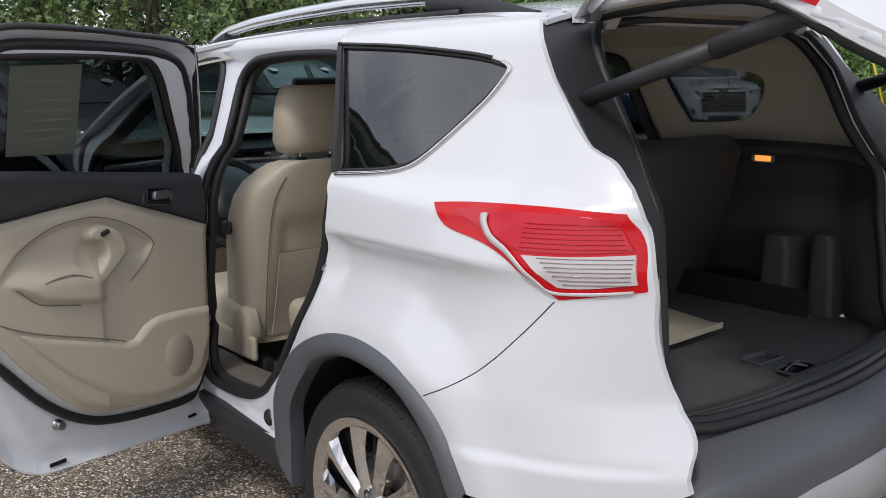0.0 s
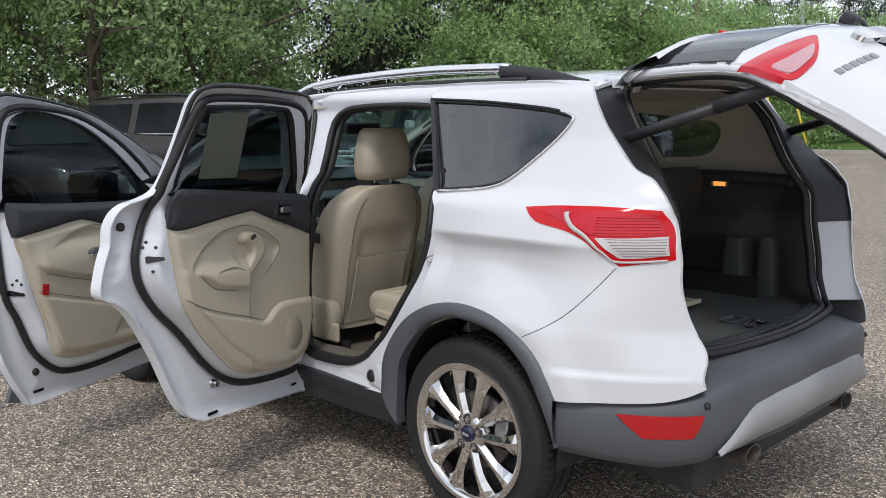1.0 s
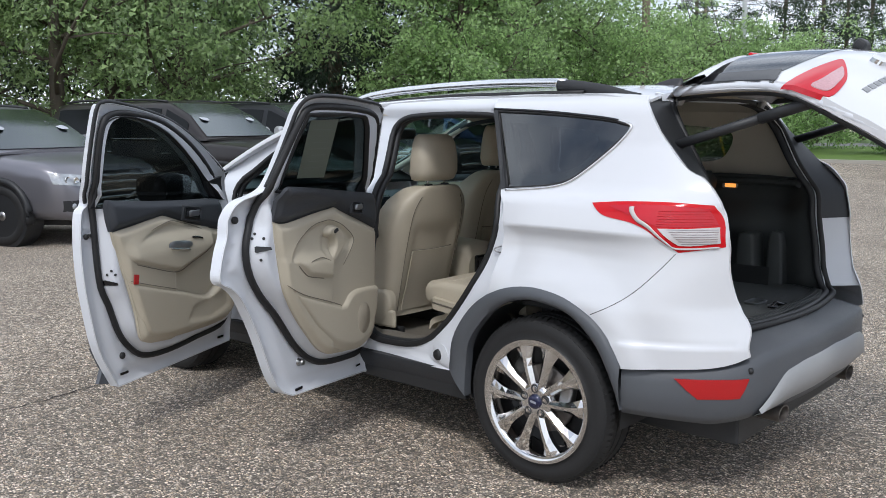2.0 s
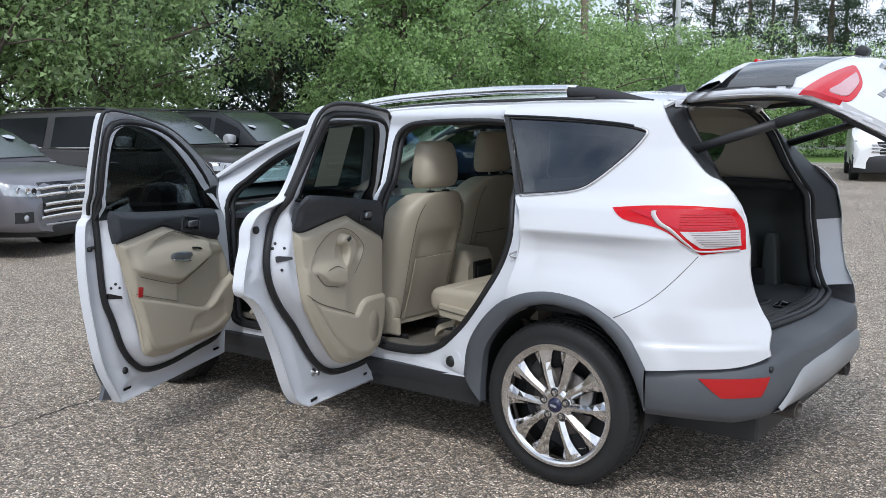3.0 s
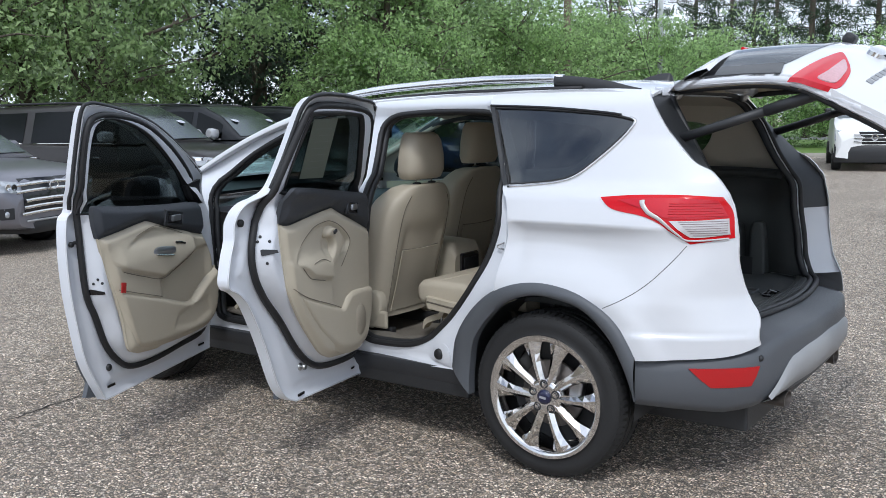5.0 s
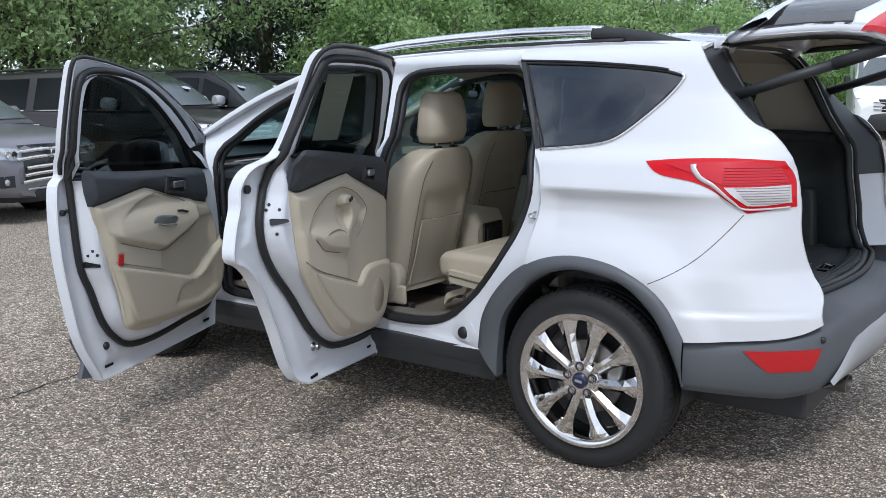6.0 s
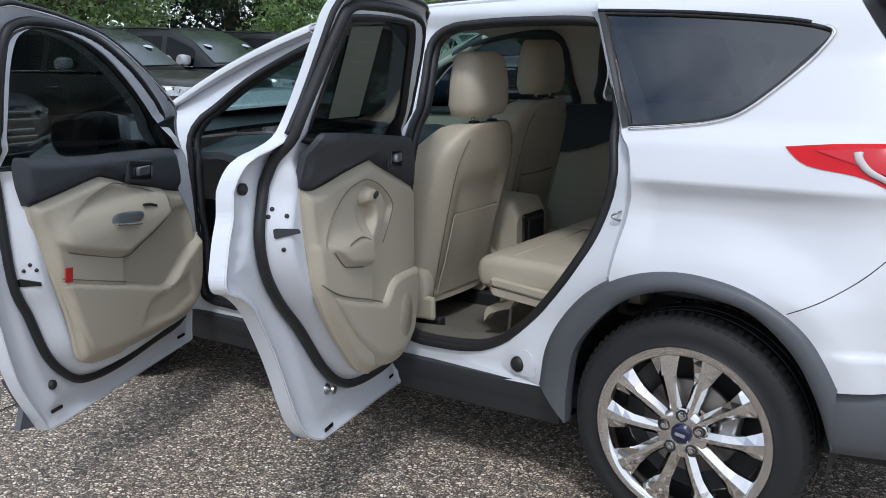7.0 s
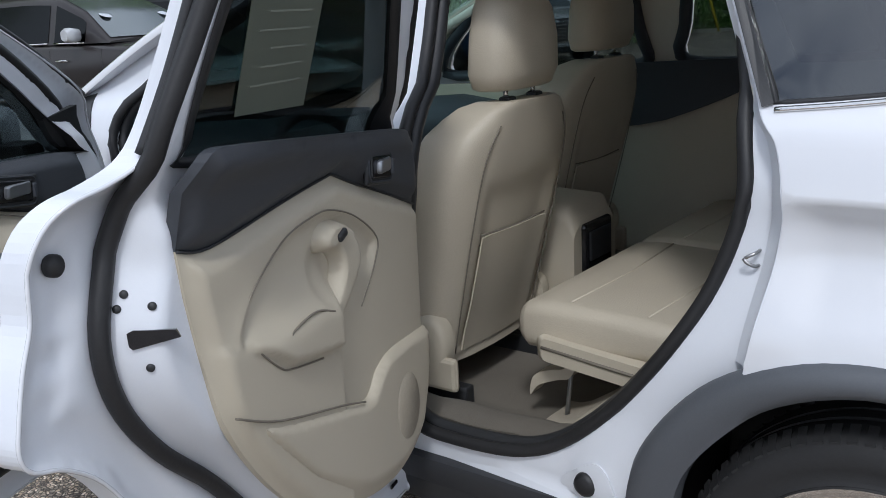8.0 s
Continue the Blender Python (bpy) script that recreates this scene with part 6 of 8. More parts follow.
dark = curve_pts([(-0.25, 1.20), (-0.25, 1.20), (-1.60, 1.155), (-1.60, 1.155), (-1.60, 0.930), (-1.20, 0.940), (-0.95, 1.015), (-0.78, 1.085), (-0.66, 1.095), (-0.36, 1.07), (-0.25, 1.06), (-0.25, 1.06)], 3, True)
part("upper_lining", sheet(dark, lambda x, z: inner_right(x, z, 0.13), 0.05, thick=0.02), DARK_TRIM, suv, "charcoal upper door lining")
part("inner_handle", tube([(-0.78, half_width(-0.78, 1.1) - 0.145, 1.115), (-0.68, half_width(-0.7, 1.1) - 0.150, 1.125), (-0.66, half_width(-0.66, 1.1) - 0.14, 1.13)], 0.008, 8), CHROME, suv)
for ring in (R_WIN, F_WIN):
    part("side_window", sheet(ring, lambda x, z: Vector((x, half_width(x, z) - 0.02, z)), 0.06, thick=0.004), DOOR_GLASS, suv, "tinted side window")
skin = curve_pts([(-0.20, 1.05), (-0.25, 1.205), (-0.39, 1.545), (-0.39, 1.545), (-0.38, 1.60), (-1.05, 1.588), (-1.35, 1.564), (-1.62, 1.52), (-1.88, 1.435), (-2.15, 1.315), (-2.42, 1.18), (-2.42, 1.18), (-2.30, 0.90), (-2.24, 0.40), (-2.24, 0.40), (-0.46, 0.41), (-0.46, 0.41),
                  (-0.40, 0.58), (-0.30, 0.72), (-0.235, 0.78)], 4, True)
wide = [[Vector((q.x + (q.x - cx) * 0.03, q.y + (q.y - 1.33) * 0.05)) for q in ring] for ring, cx in ((R_WIN, -0.7), (F_WIN, -1.6))]
part("right_side_panel", sheet(skin, lambda x, z: Vector((x, half_width(x, z), z)), 0.05, wide, 0.02, (0, -1, 0)), WHITE, suv, "white closed right-hand side")
# windscreen, dashboard, wheel, mirror
def windscreen_at(u, v):
    p = roof_at(-1.57, v * 0.97)
    q = Vector((-2.60 + 0.18 * v * v, 0.80 * v, 1.172))
    return p.lerp(q, u)


part("windscreen", grid(np.linspace(0, 1, 10), np.linspace(-0.93, 0.93, 15), windscreen_at, 0.005), CLEAR, suv, "clear windscreen")


def pillar_skin(u, j):
    """Across the front pillar: from the glass over its rounded crown, down to the door frame."""
    crown = windscreen_at(u, -1.0) + Vector((0, 0, 0.006 + 0.030 * math.sin(math.pi * min(1.0, u + 0.08))))
    z = ramp(-crown.x, [(1.57, 1.525), (1.62, 1.518), (1.88, 1.432), (2.15, 1.312), (2.42, 1.178)]) - 0.032
    return (windscreen_at(u, -0.915) + Vector((0, 0, 0.005)), crown + Vector((0, 0.030, 0.0)), crown + Vector((0, 0.006, -0.004)), crown + Vector((0, -0.008, -0.016)), crown + Vector((0, -0.006, -0.034)), jamb(crown.x, z) + Vector((0, -0.004, 0)))[j]


part("front_pillar", grid(np.linspace(0, 1, 14), range(6), pillar_skin, 0.006), WHITE, suv, "white painted front pillar")
part("front_pillar", mirrored(grid(np.linspace(0, 1, 14), range(6), pillar_skin, 0.006)), WHITE, suv, "white painted front pillar")
part("pillar_lining", tube([windscreen_at(u, 0.90) + Vector((0.035, 0, -0.030)) for u in np.linspace(0, 1, 8)], 0.022, 8), HEADLINER, suv, "beige pillar lining")
dash_prof = [(-2.34, 1.03), (-2.10, 1.045), (-1.92, 1.02), (-1.82, 0.965), (-1.80, 0.88), (-1.86, 0.74), (-2.0, 0.62), (-2.2, 0.60)]
part("dashboard", grid(np.linspace(-0.78, 0.78, 25), range(len(dash_prof)), lambda y, j: Vector((dash_prof[j][0] + 0.10 * (y / 0.78) ** 2, y, dash_prof[j][1] + (0.035 * math.exp(-((y + 0.38) / 0.17) ** 2) if j < 3 else 0))), 0.03), DARK_TRIM, suv,
     "charcoal dashboard")
part("dash_screen", box(-1.83, 0.0, 0.97, 0.05, 0.24, 0.15, 0.015, m=pose(0, 0, 0, 0, -18, 0)), BLACK_GLOSS, suv)
part("dash_lower", grid(np.linspace(-0.76, 0.76, 9), [0, 1, 2], lambda y, j: Vector(((-1.86, -1.90, -2.05)[j], y, (0.80, 0.62, 0.48)[j])), 0.02), BEIGE, suv)
circle = [Vector((0.0, 0.185 * math.cos(a), 0.185 * math.sin(a))) for a in np.linspace(0, 2 * math.pi, 33)[:-1]]
steer = new("steering_wheel")
steer.parent, steer.matrix_basis = suv, pose(-1.68, -0.40, 0.94, 0, -25, 0)
steer["label"] = "black leather steering wheel"
part("rim", tube(circle, 0.017, 10, True, up=(1, 0, 0)), BLACK_PLASTIC, steer)
part("airbag", rings_loft([[(x, y, z) for y, z in rounded_ring(0, 0, h, h * 0.85, 0.05)] for x, h in ((-0.05, 0.06), (-0.01, 0.085), (0.015, 0.075), (0.02, 0.04))]), BLACK_PLASTIC, steer)
for y, z in ((0.17, 0.0), (-0.17, 0.0), (0.0, -0.17)):
    part("spoke", tube([(0, 0, 0), (0, y, z)], 0.016, 8), SILVER, steer)
part("column", tube([(-1.72, -0.40, 0.92), (-1.98, -0.40, 0.80)], 0.04, 10), BLACK_PLASTIC, suv)
part("rear_view_mirror", box(-1.62, 0.0, 1.42, 0.035, 0.24, 0.065, 0.022, 3), BLACK_PLASTIC, suv, "black rear-view mirror")
part("mirror_stalk", tube([(-1.64, 0, 1.42), (-1.70, 0, 1.50)], 0.012, 8), BLACK_PLASTIC, suv)
for s in (-1, 1):
    part("sun_visor", box(-1.50, s * 0.36, 1.535, 0.17, 0.36, 0.02, 0.008, m=pose(0, 0, 0, 0, -8, 0)), HEADLINER, suv)

# cargo bay
def cargo_floor(x, y):
    return Vector((x, y * (1 - 0.12 * smooth01((x - 0.45) / 0.22)), 0.690 + 0.004 * noise.noise(Vector((x * 9, y * 9, 1)))))


part("cargo_floor", grid(np.linspace(-0.14, 0.69, 14), np.linspace(-0.60, 0.60, 17), cargo_floor, 0.02), CARGO_CARPET, suv, "charcoal cargo carpet")
part("cargo_sill", grid(np.linspace(-0.52, 0.52, 19), range(5), lambda y, j: Vector(((0.655, 0.668, 0.715, 0.752, 0.757)[j] - 0.055 * (abs(y) / 0.52) ** 3, y, (0.690, 0.703, 0.700, 0.682, 0.63)[j])), 0.01), CARGO_TRIM, suv, "black ribbed sill plate")
for k in range(3):
    part("sill_line", tube([(0.685 + 0.018 * k - 0.055 * (abs(y) / 0.52) ** 3, y, 0.7035 - 0.001 * k) for y in np.linspace(-0.50, 0.50, 15)], 0.0022, 6), BLACK_PLASTIC, suv)
# flush handle in the floor and the latch well behind it, each with a paler rim
for name, cx, cy, hx, hy, tone in (("floor_handle", 0.535, 0.02, 0.032, 0.055, CARGO_TRIM), ("latch_well", 0.640, 0.012, 0.028, 0.060, BLACK_GLOSS)):
    well = part(name, rings_loft([[(x, y, z) for x, y in rounded_ring(cx, cy, hx * k, hy * k, 0.012)] for z, k in ((0.688, 1.0), (0.699, 0.98), (0.6995, 0.86), (0.692, 0.80))]), tone, suv, "black recessed " + ("handle in the cargo floor" if name == "floor_handle" else "latch well"))
    part("rim", tube([(x, y, 0.700) for x, y in rounded_ring(cx, cy, hx, hy, 0.012)], 0.003, 6, True), CLAD, well)
part("gate_latch", tube(curve_pts([(0.630, -0.030, 0.694), (0.636, -0.012, 0.712), (0.642, 0.012, 0.706), (0.650, 0.040, 0.698)], 5), 0.007, 8), BLACK_GLOSS, suv, "black latch striker")


def bay_wall(x, z):
    d = 0.24 - 0.10 * smooth01((z - 0.95) / 0.2)
    y = max(min(half_width(x, z), half_width(0.30, z)) - d, 0.50)
    return Vector((x, y + (0.535 - y) * smooth01((x - 0.36) / 0.24), z))


bay_ring = curve_pts([(-0.30, 0.70), (-0.30, 0.70), (-0.30, 1.21), (-0.30, 1.21), (0.1, 1.225), (0.50, 1.215), (0.50, 1.215), (0.57, 1.10), (0.61, 0.95), (0.64, 0.69), (0.64, 0.69)], 4, True)
for s in (0, 1):
    bm = sheet(bay_ring, bay_wall, 0.05, thick=0.02)
    trim = part("cargo_side_trim", bm if s else mirrored(bm), CARGO_TRIM, suv, "black moulded cargo side trim")
    rows = [[(x, y, z) for x, y in rounded_ring(0.27, 0.575, hx, 0.07, 0.018)] for z, hx in ((0.69, 0.052), (0.88, 0.046), (0.925, 0.042), (0.937, 0.03))]
    bm = rings_loft(rows)
    part("wheel_house", bm if s else mirrored(bm), CARGO_TRIM, trim)
    bm = tube([bay_wall(x, 1.19) + Vector((0, -0.01, 0)) for x in np.linspace(-0.25, 0.50, 10)], 0.02, 8)
    part("trim_ledge", bm if s else mirrored(bm), CARGO_TRIM, trim)
    bm = rings_loft([[(cx, cy, z) for cx, cy in rounded_ring(0.400, 0.610, hx, 0.055, 0.016)] for z, hx in ((0.69, 0.044), (0.90, 0.036), (0.94, 0.030), (0.95, 0.018))])
    part("trim_rib", bm if s else mirrored(bm), CARGO_TRIM, trim)
# the small lamp that glows in the right-hand trim
LAMP_GLOW = bpy.data.materials.new("cargo_lamp_glow")
LAMP_GLOW.use_nodes = True
glow = LAMP_GLOW.node_tree.nodes["Principled BSDF"]
glow.inputs["Base Color"].default_value = (0.6, 0.25, 0.05, 1)
glow.inputs["Emission Color"].default_value, glow.inputs["Emission Strength"].default_value = (1.0, 0.36, 0.07, 1), 1.0
p = bay_wall(0.095, 1.162)
part("cargo_lamp", box(p.x, p.y - 0.008, p.z, 0.085, 0.016, 0.036, 0.006), SILVER, suv, "small amber cargo lamp")
part("lamp_lens", box(p.x + 0.004, p.y - 0.016, p.z, 0.06, 0.008, 0.026, 0.005), LAMP_GLOW, suv)
part("load_board", sheet(curve_pts([(0.04, -0.48), (0.04, -0.48), (0.09, 0.185), (0.09, 0.185), (0.300, 0.130), (0.325, 0.105), (0.325, -0.48), (0.325, -0.48)], 3, True), lambda x, y: Vector((x, y, 0.724 + 0.02 * x)), 0.08, thick=0.018, inward=(0, 0, -1)), BEIGE, suv,
     "beige folded panel on the cargo floor")
# weather strip and black channel round the tailgate opening
EDGE = [(0.335, 1.572, 0.40), (0.362, 1.545, 0.475), (0.425, 1.455, 0.515), (0.507, 1.305, 0.512), (0.560, 1.22, 0.528), (0.603, 1.15, 0.539), (0.614, 1.03, 0.539), (0.632, 0.90, 0.548), (0.642, 0.80, 0.551), (0.675, 0.715, 0.535),
        (0.715, 0.690, 0.48)]
loop = [(x, -y, z) for x, z, y in EDGE]
loop = curve_pts([(0.335, -0.2, 1.590)] + loop + [(0.755, -0.2, 0.686), (0.765, 0.0, 0.685)], 4)
loop = loop + [Vector((q.x, -q.y, q.z)) for q in reversed(loop[:-1])]
part("gate_seal", tube(loop, 0.014, 8, True, up=(1, 0, 0.3)), BLACK_RUBBER, suv, "black rubber tailgate seal")
part("gate_flange", tube([q + Vector((-0.028, 0.016 * -math.copysign(1, q.y) if abs(q.y) > 0.3 else 0, 0)) for q in loop], 0.017, 8, True, up=(1, 0, 0.3)), BLACK_PLASTIC, suv)
for s in (0, 1):
    def channel(i, t):
        x, z, y = EDGE[i]
        a = Vector((x, -y, z))
        xo = ramp(z, [(0.62, 0.798), (0.71, 0.788), (0.79, 0.752), (0.86, 0.730), (0.95, 0.710), (1.06, 0.706), (1.185, 0.676), (1.30, 0.548), (1.40, 0.440), (1.50, 0.362), (1.59, 0.298)])
        b = left(xo - 0.004, z, 0.012)
        return a.lerp(b, t)
    bm = grid(range(0, 10), np.linspace(-0.1, 1, 6), channel, 0.004)
    ch = part("gate_channel", mirrored(bm) if s else bm, WHITE_IN, suv, "white painted tailgate channel")
    bm = grid(range(0, 7), np.linspace(0.05, 0.985, 7), lambda i, t: channel(i, t) + Vector((0.006, 0, 0.004)), 0.004)
    part("channel_cover", mirrored(bm) if s else bm, BLACK_PLASTIC, suv, "black plastic channel cover")
part("gate_header", grid(np.linspace(-0.52, 0.52, 9), range(3), lambda y, j: Vector(((0.30, 0.335, 0.34)[j], y, (1.605, 1.598, 1.570)[j] - 0.02 * (y / 0.5) ** 2 * 0)), 0.006), WHITE_IN, suv)

# nose: wings, bonnet, front end
def wing():
    ring = curve_pts([(-2.24, 0.42), (-2.24, 0.42), (-2.28, 0.85), (-2.42, 1.16), (-2.42, 1.16), (-2.70, 1.11), (-3.05, 1.05), (-3.35, 0.95), (-3.45, 0.85), (-3.45, 0.60), (-3.40, 0.45), (-3.40, 0.45), (-3.09, 0.56), (-3.09, 0.56), (-3.0, 0.72), (-2.84, 0.80), (-2.66, 0.825),
                      (-2.50, 0.79), (-2.36, 0.70), (-2.28, 0.56), (-2.24, 0.42)][:-1], 3, True)
    return sheet(ring, left, 0.05, thick=0.03)


mirror_part("front_wing", wing, WHITE, suv)
part("bonnet", grid(np.linspace(-2.46, -3.42, 16), np.linspace(-1, 1, 17), lambda x, v: Vector((x - 0.10 * (1 - v * v) * smooth01((-2.9 - x) / 0.5), v * (half_width(x, 1.02) - 0.02), 1.15 - 0.05 * (-2.46 - x) - 0.28 * max(-3.0 - x, 0) ** 1.6 + 0.035 * (1 - v * v) - 0.03 * abs(v) ** 6)), 0.012),
     WHITE, suv)
part("front_bumper", grid(np.linspace(-1, 1, 21), range(6), lambda v, j: Vector((-3.62 + 0.26 * abs(v) ** 3 + (0.02, 0.0, 0.0, 0.03, 0.08, 0.14)[j], v * 0.80, (0.26, 0.34, 0.52, 0.70, 0.86, 0.96)[j])), 0.03), WHITE, suv)
part("front_grille", grid(np.linspace(-1, 1, 9), range(2), lambda v, j: Vector((-3.64 + 0.05 * v * v, v * 0.45, (0.38, 0.52)[j])), 0.02), BLACK_GLOSS, suv)
part("cowl", grid(np.linspace(-0.78, 0.78, 9), range(3), lambda y, j: Vector(((-2.64, -2.54, -2.40)[j] + 0.16 * (y / 0.78) ** 2, y, (1.170, 1.155, 1.10)[j])), 0.02), BLACK_PLASTIC, suv)


# ---- trees, poles, wires ----
def leaf_material(name, base, glow):
    m = bpy.data.materials.new(name)
    m.use_nodes = True
    n, l = m.node_tree.nodes, m.node_tree.links
    b = n["Principled BSDF"]
    b.inputs["Roughness"].default_value = 0.55
    geo, mr = n.new("ShaderNodeNewGeometry"), n.new("ShaderNodeValToRGB")
    e = mr.color_ramp.elements
    e[0].color, e[1].color = (*[c * 0.45 for c in base], 1), (base[0] * 1.45, base[1] * 1.40, base[2] * 1.3, 1)
    l.new(geo.outputs["Random Per Island"], mr.inputs["Fac"])
    l.new(mr.outputs["Color"], b.inputs["Base Color"])
    tr, mix = n.new("ShaderNodeBsdfTranslucent"), n.new("ShaderNodeMixShader")
    sc = n.new("ShaderNodeVectorMath")
    sc.operation = "SCALE"
    sc.inputs["Scale"].default_value = glow
    l.new(mr.outputs["Color"], sc.inputs[0]), l.new(sc.outputs["Vector"], tr.inputs["Color"])
    mix.inputs[0].default_value = 0.4
    l.new(b.outputs["BSDF"], mix.inputs[1]), l.new(tr.outputs["BSDF"], mix.inputs[2])
    l.new(mix.outputs["Shader"], n["Material Output"].inputs["Surface"])
    return m


LEAF = leaf_material("oak_leaf", (0.245, 0.345, 0.165), 1.9)
LEAF_LIGHT = leaf_material("bright_leaf", (0.235, 0.350, 0.150), 1.9)
# Very low leaf colour holds the shade of the gap deep between the trees.
LEAF_SHADED = leaf_material("shaded_leaf", (0.040, 0.068, 0.044), 1.3)
NEEDLE = leaf_material("pine_needle", (0.050, 0.085, 0.045), 1.2)
MOSS = leaf_material("hanging_moss", (0.16, 0.17, 0.12), 1.0)
BARK = mat("grey_bark", (0.10, 0.085, 0.065), 0.9, grain=0.35, scale=14, stain=0.3, stain_scale=2, bump=0.9, bump_scale=22, stretch=(1, 1, 0.25))
POLE_WOOD = mat("weathered_pole", (0.23, 0.19, 0.14), 0.85, grain=0.25, scale=30, stain=0.2, stain_scale=1.5, bump=0.5, stretch=(1, 1, 0.15))
POLE_GREY = mat("painted_grey_pole", (0.50, 0.52, 0.53), 0.45, grain=0.05, scale=30, stain=0.1, stain_scale=1)
WIRE = mat("cable", (0.05, 0.05, 0.05), 0.6, grain=0.1)
YELLOW = mat("yellow_guard", (0.65, 0.50, 0.03), 0.5, grain=0.08, scale=20, stain=0.1)


def leaves_mesh(name, centres, sizes, rng, material, droop=0.3, ratio=0.7):
    """Many small pointed leaves, about the given places."""
    k = len(centres)
    a = rng.normal(size=(k, 3))
    a[:, 2] -= droop
    a /= np.linalg.norm(a, axis=1)[:, None]
    b = np.cross(a, rng.normal(size=(k, 3)))
    b /= np.linalg.norm(b, axis=1)[:, None]
    s = sizes[:, None]
    quad = np.stack([centres + b * s * ratio * 0.5, centres + a * s, centres - b * s * ratio * 0.5 + a * s * 0.25], 1).reshape(-1, 3)
    me = bpy.data.meshes.new(name)
    ids = np.arange(3 * k).reshape(-1, 3)
    me.from_pydata(quad.tolist(), [], ids.tolist())
    me.materials.append(material)
    return me


def build_tree(name, seed, height, spread, leaves, leaf_mat, leaf=0.19, label="", first=0.22, clump=0.75, moss=0, low=0.0):
    rng = np.random.default_rng(seed)
    tree = thing(name, label, "tree", group="trees along the lot")
    bm = bmesh.new()
    lean = rng.normal(size=2) * 0.5
    trunk = [Vector((lean[0] * t * t, lean[1] * t * t, height * 0.80 * t)) for t in np.linspace(0, 1, 8)]
    tube(trunk, 0.2, 9, radii=[0.26 * (1 - 0.80 * i / 7) * height / 11 for i in range(8)], bm=bm)
    tips = []
    for k in range(15):
        t = first + (0.98 - first) * (k + rng.uniform(0, 0.8)) / 15
        a = k * 2.4 + rng.uniform(-0.4, 0.4)
        base = Vector((lean[0] * t * t, lean[1] * t * t, height * 0.80 * t))
        reach = spread * (1.05 - 0.55 * abs(t - 0.45) * 1.3) * rng.uniform(0.7, 1.1)
        rise = reach * rng.uniform(0.15, 0.65)
        mid = base + Vector((math.cos(a) * reach * 0.5, math.sin(a) * reach * 0.5, rise * 0.35))
        end = base + Vector((math.cos(a + 0.2) * reach, math.sin(a + 0.2) * reach, rise))
        limb = curve_pts([base, mid, end], 4)
        tube(limb, 0.05, 6, radii=[0.085 * (1 - 0.8 * i / (len(limb) - 1)) * height / 11 for i in range(len(limb))], bm=bm)
        tips += [(limb[i], 0.7 + 0.4 * i / len(limb)) for i in range(3, len(limb))]
        for j in range(3):
            p = limb[rng.integers(3, len(limb))]
            q = p + Vector((rng.normal() * 0.9, rng.normal() * 0.9, rng.uniform(-0.2, 0.9))) * spread * 0.28
            tube([p, (p + q) / 2 + Vector((0, 0, 0.1)), q], 0.02, 5, radii=[0.03, 0.02, 0.008], bm=bm)
            tips.append((q, 1.0))
    tips += [(trunk[-1] + Vector((rng.normal() * 0.5, rng.normal() * 0.5, rng.uniform(0, height * 0.16))), 1.0) for _ in range(6)]
    part("trunk", bm, BARK, tree, "grey-brown bark")
    c = np.array([tuple(p) for p, _ in tips])
    w = np.array([s for _, s in tips])
    # several layers of clumps about every twig end, uneven in size
    sub = np.repeat(c, 4, 0) + rng.normal(size=(len(c) * 4, 3)) * clump * 1.0 * np.array([1, 1, 0.7])
    weight = rng.gamma(0.55, 1.0, len(sub))
    pick = rng.choice(len(sub), leaves, p=weight / weight.sum())
    pos = sub[pick] + rng.normal(size=(leaves, 3)) * clump * np.array([0.36, 0.36, 0.24])
    pos[:, 2] = np.maximum(pos[:, 2], low)
    me = leaves_mesh("crown", pos, leaf * rng.uniform(0.6, 1.3, leaves), rng, leaf_mat)
    crown = new("crown", me)
    crown.parent = tree
    if moss:
        at = c[rng.choice(len(c), moss)]
        line = []
        for p in at:
            n = rng.integers(14, 40)
            line.append(p + np.stack([rng.normal(size=n) * 0.07, rng.normal(size=n) * 0.07, -np.linspace(0, rng.uniform(0.5, 1.7), n)], 1))
        pts = np.concatenate(line)
        hang = new("hanging_moss", leaves_mesh("hanging_moss", pts, np.full(len(pts), 0.22), rng, MOSS, 2.5, 0.18))
        hang.parent = tree
        hang["label"], hang["kind"] = "grey-green moss strands", "stuff"
    return tree


oak_a = build_tree("oak_tree", 11, 11.5, 4.2, 27000, LEAF, 0.150, "broad green oak tree with grey moss", 0.16, 0.85, 30, 0.3)
oak_b = build_tree("oak_tree", 12, 10.5, 3.8, 25000, LEAF_LIGHT, 0.145, "light green leafy tree", 0.12, 0.80, 12, 0.3)
oak_c = build_tree("oak_tree", 13, 13.0, 4.4, 36000, LEAF_SHADED, 0.15, "dark green tree deep in the wood, shade in its leaf colour", 0.10, 0.9, 22, 0.3)
oak_d = build_tree("oak_tree", 14, 9.5, 4.0, 22000, LEAF, 0.145, "spreading green tree with open branches", 0.14, 0.72, 16, 0.3)
shrub = build_tree("shrub_tree", 15, 5.2, 3.2, 25000, LEAF_LIGHT, 0.150, "low bright green bushy tree", 0.05, 0.8, 0, 0.2)
EYE0 = Vector((1.81, -4.05))


def place_at(az, dist):
    """A place on the ground in a compass direction from where the camera mostly stands."""
    return EYE0 + Vector((math.sin(radians(az + 2.6)), math.cos(radians(az + 2.6)))) * dist


first_use = {}


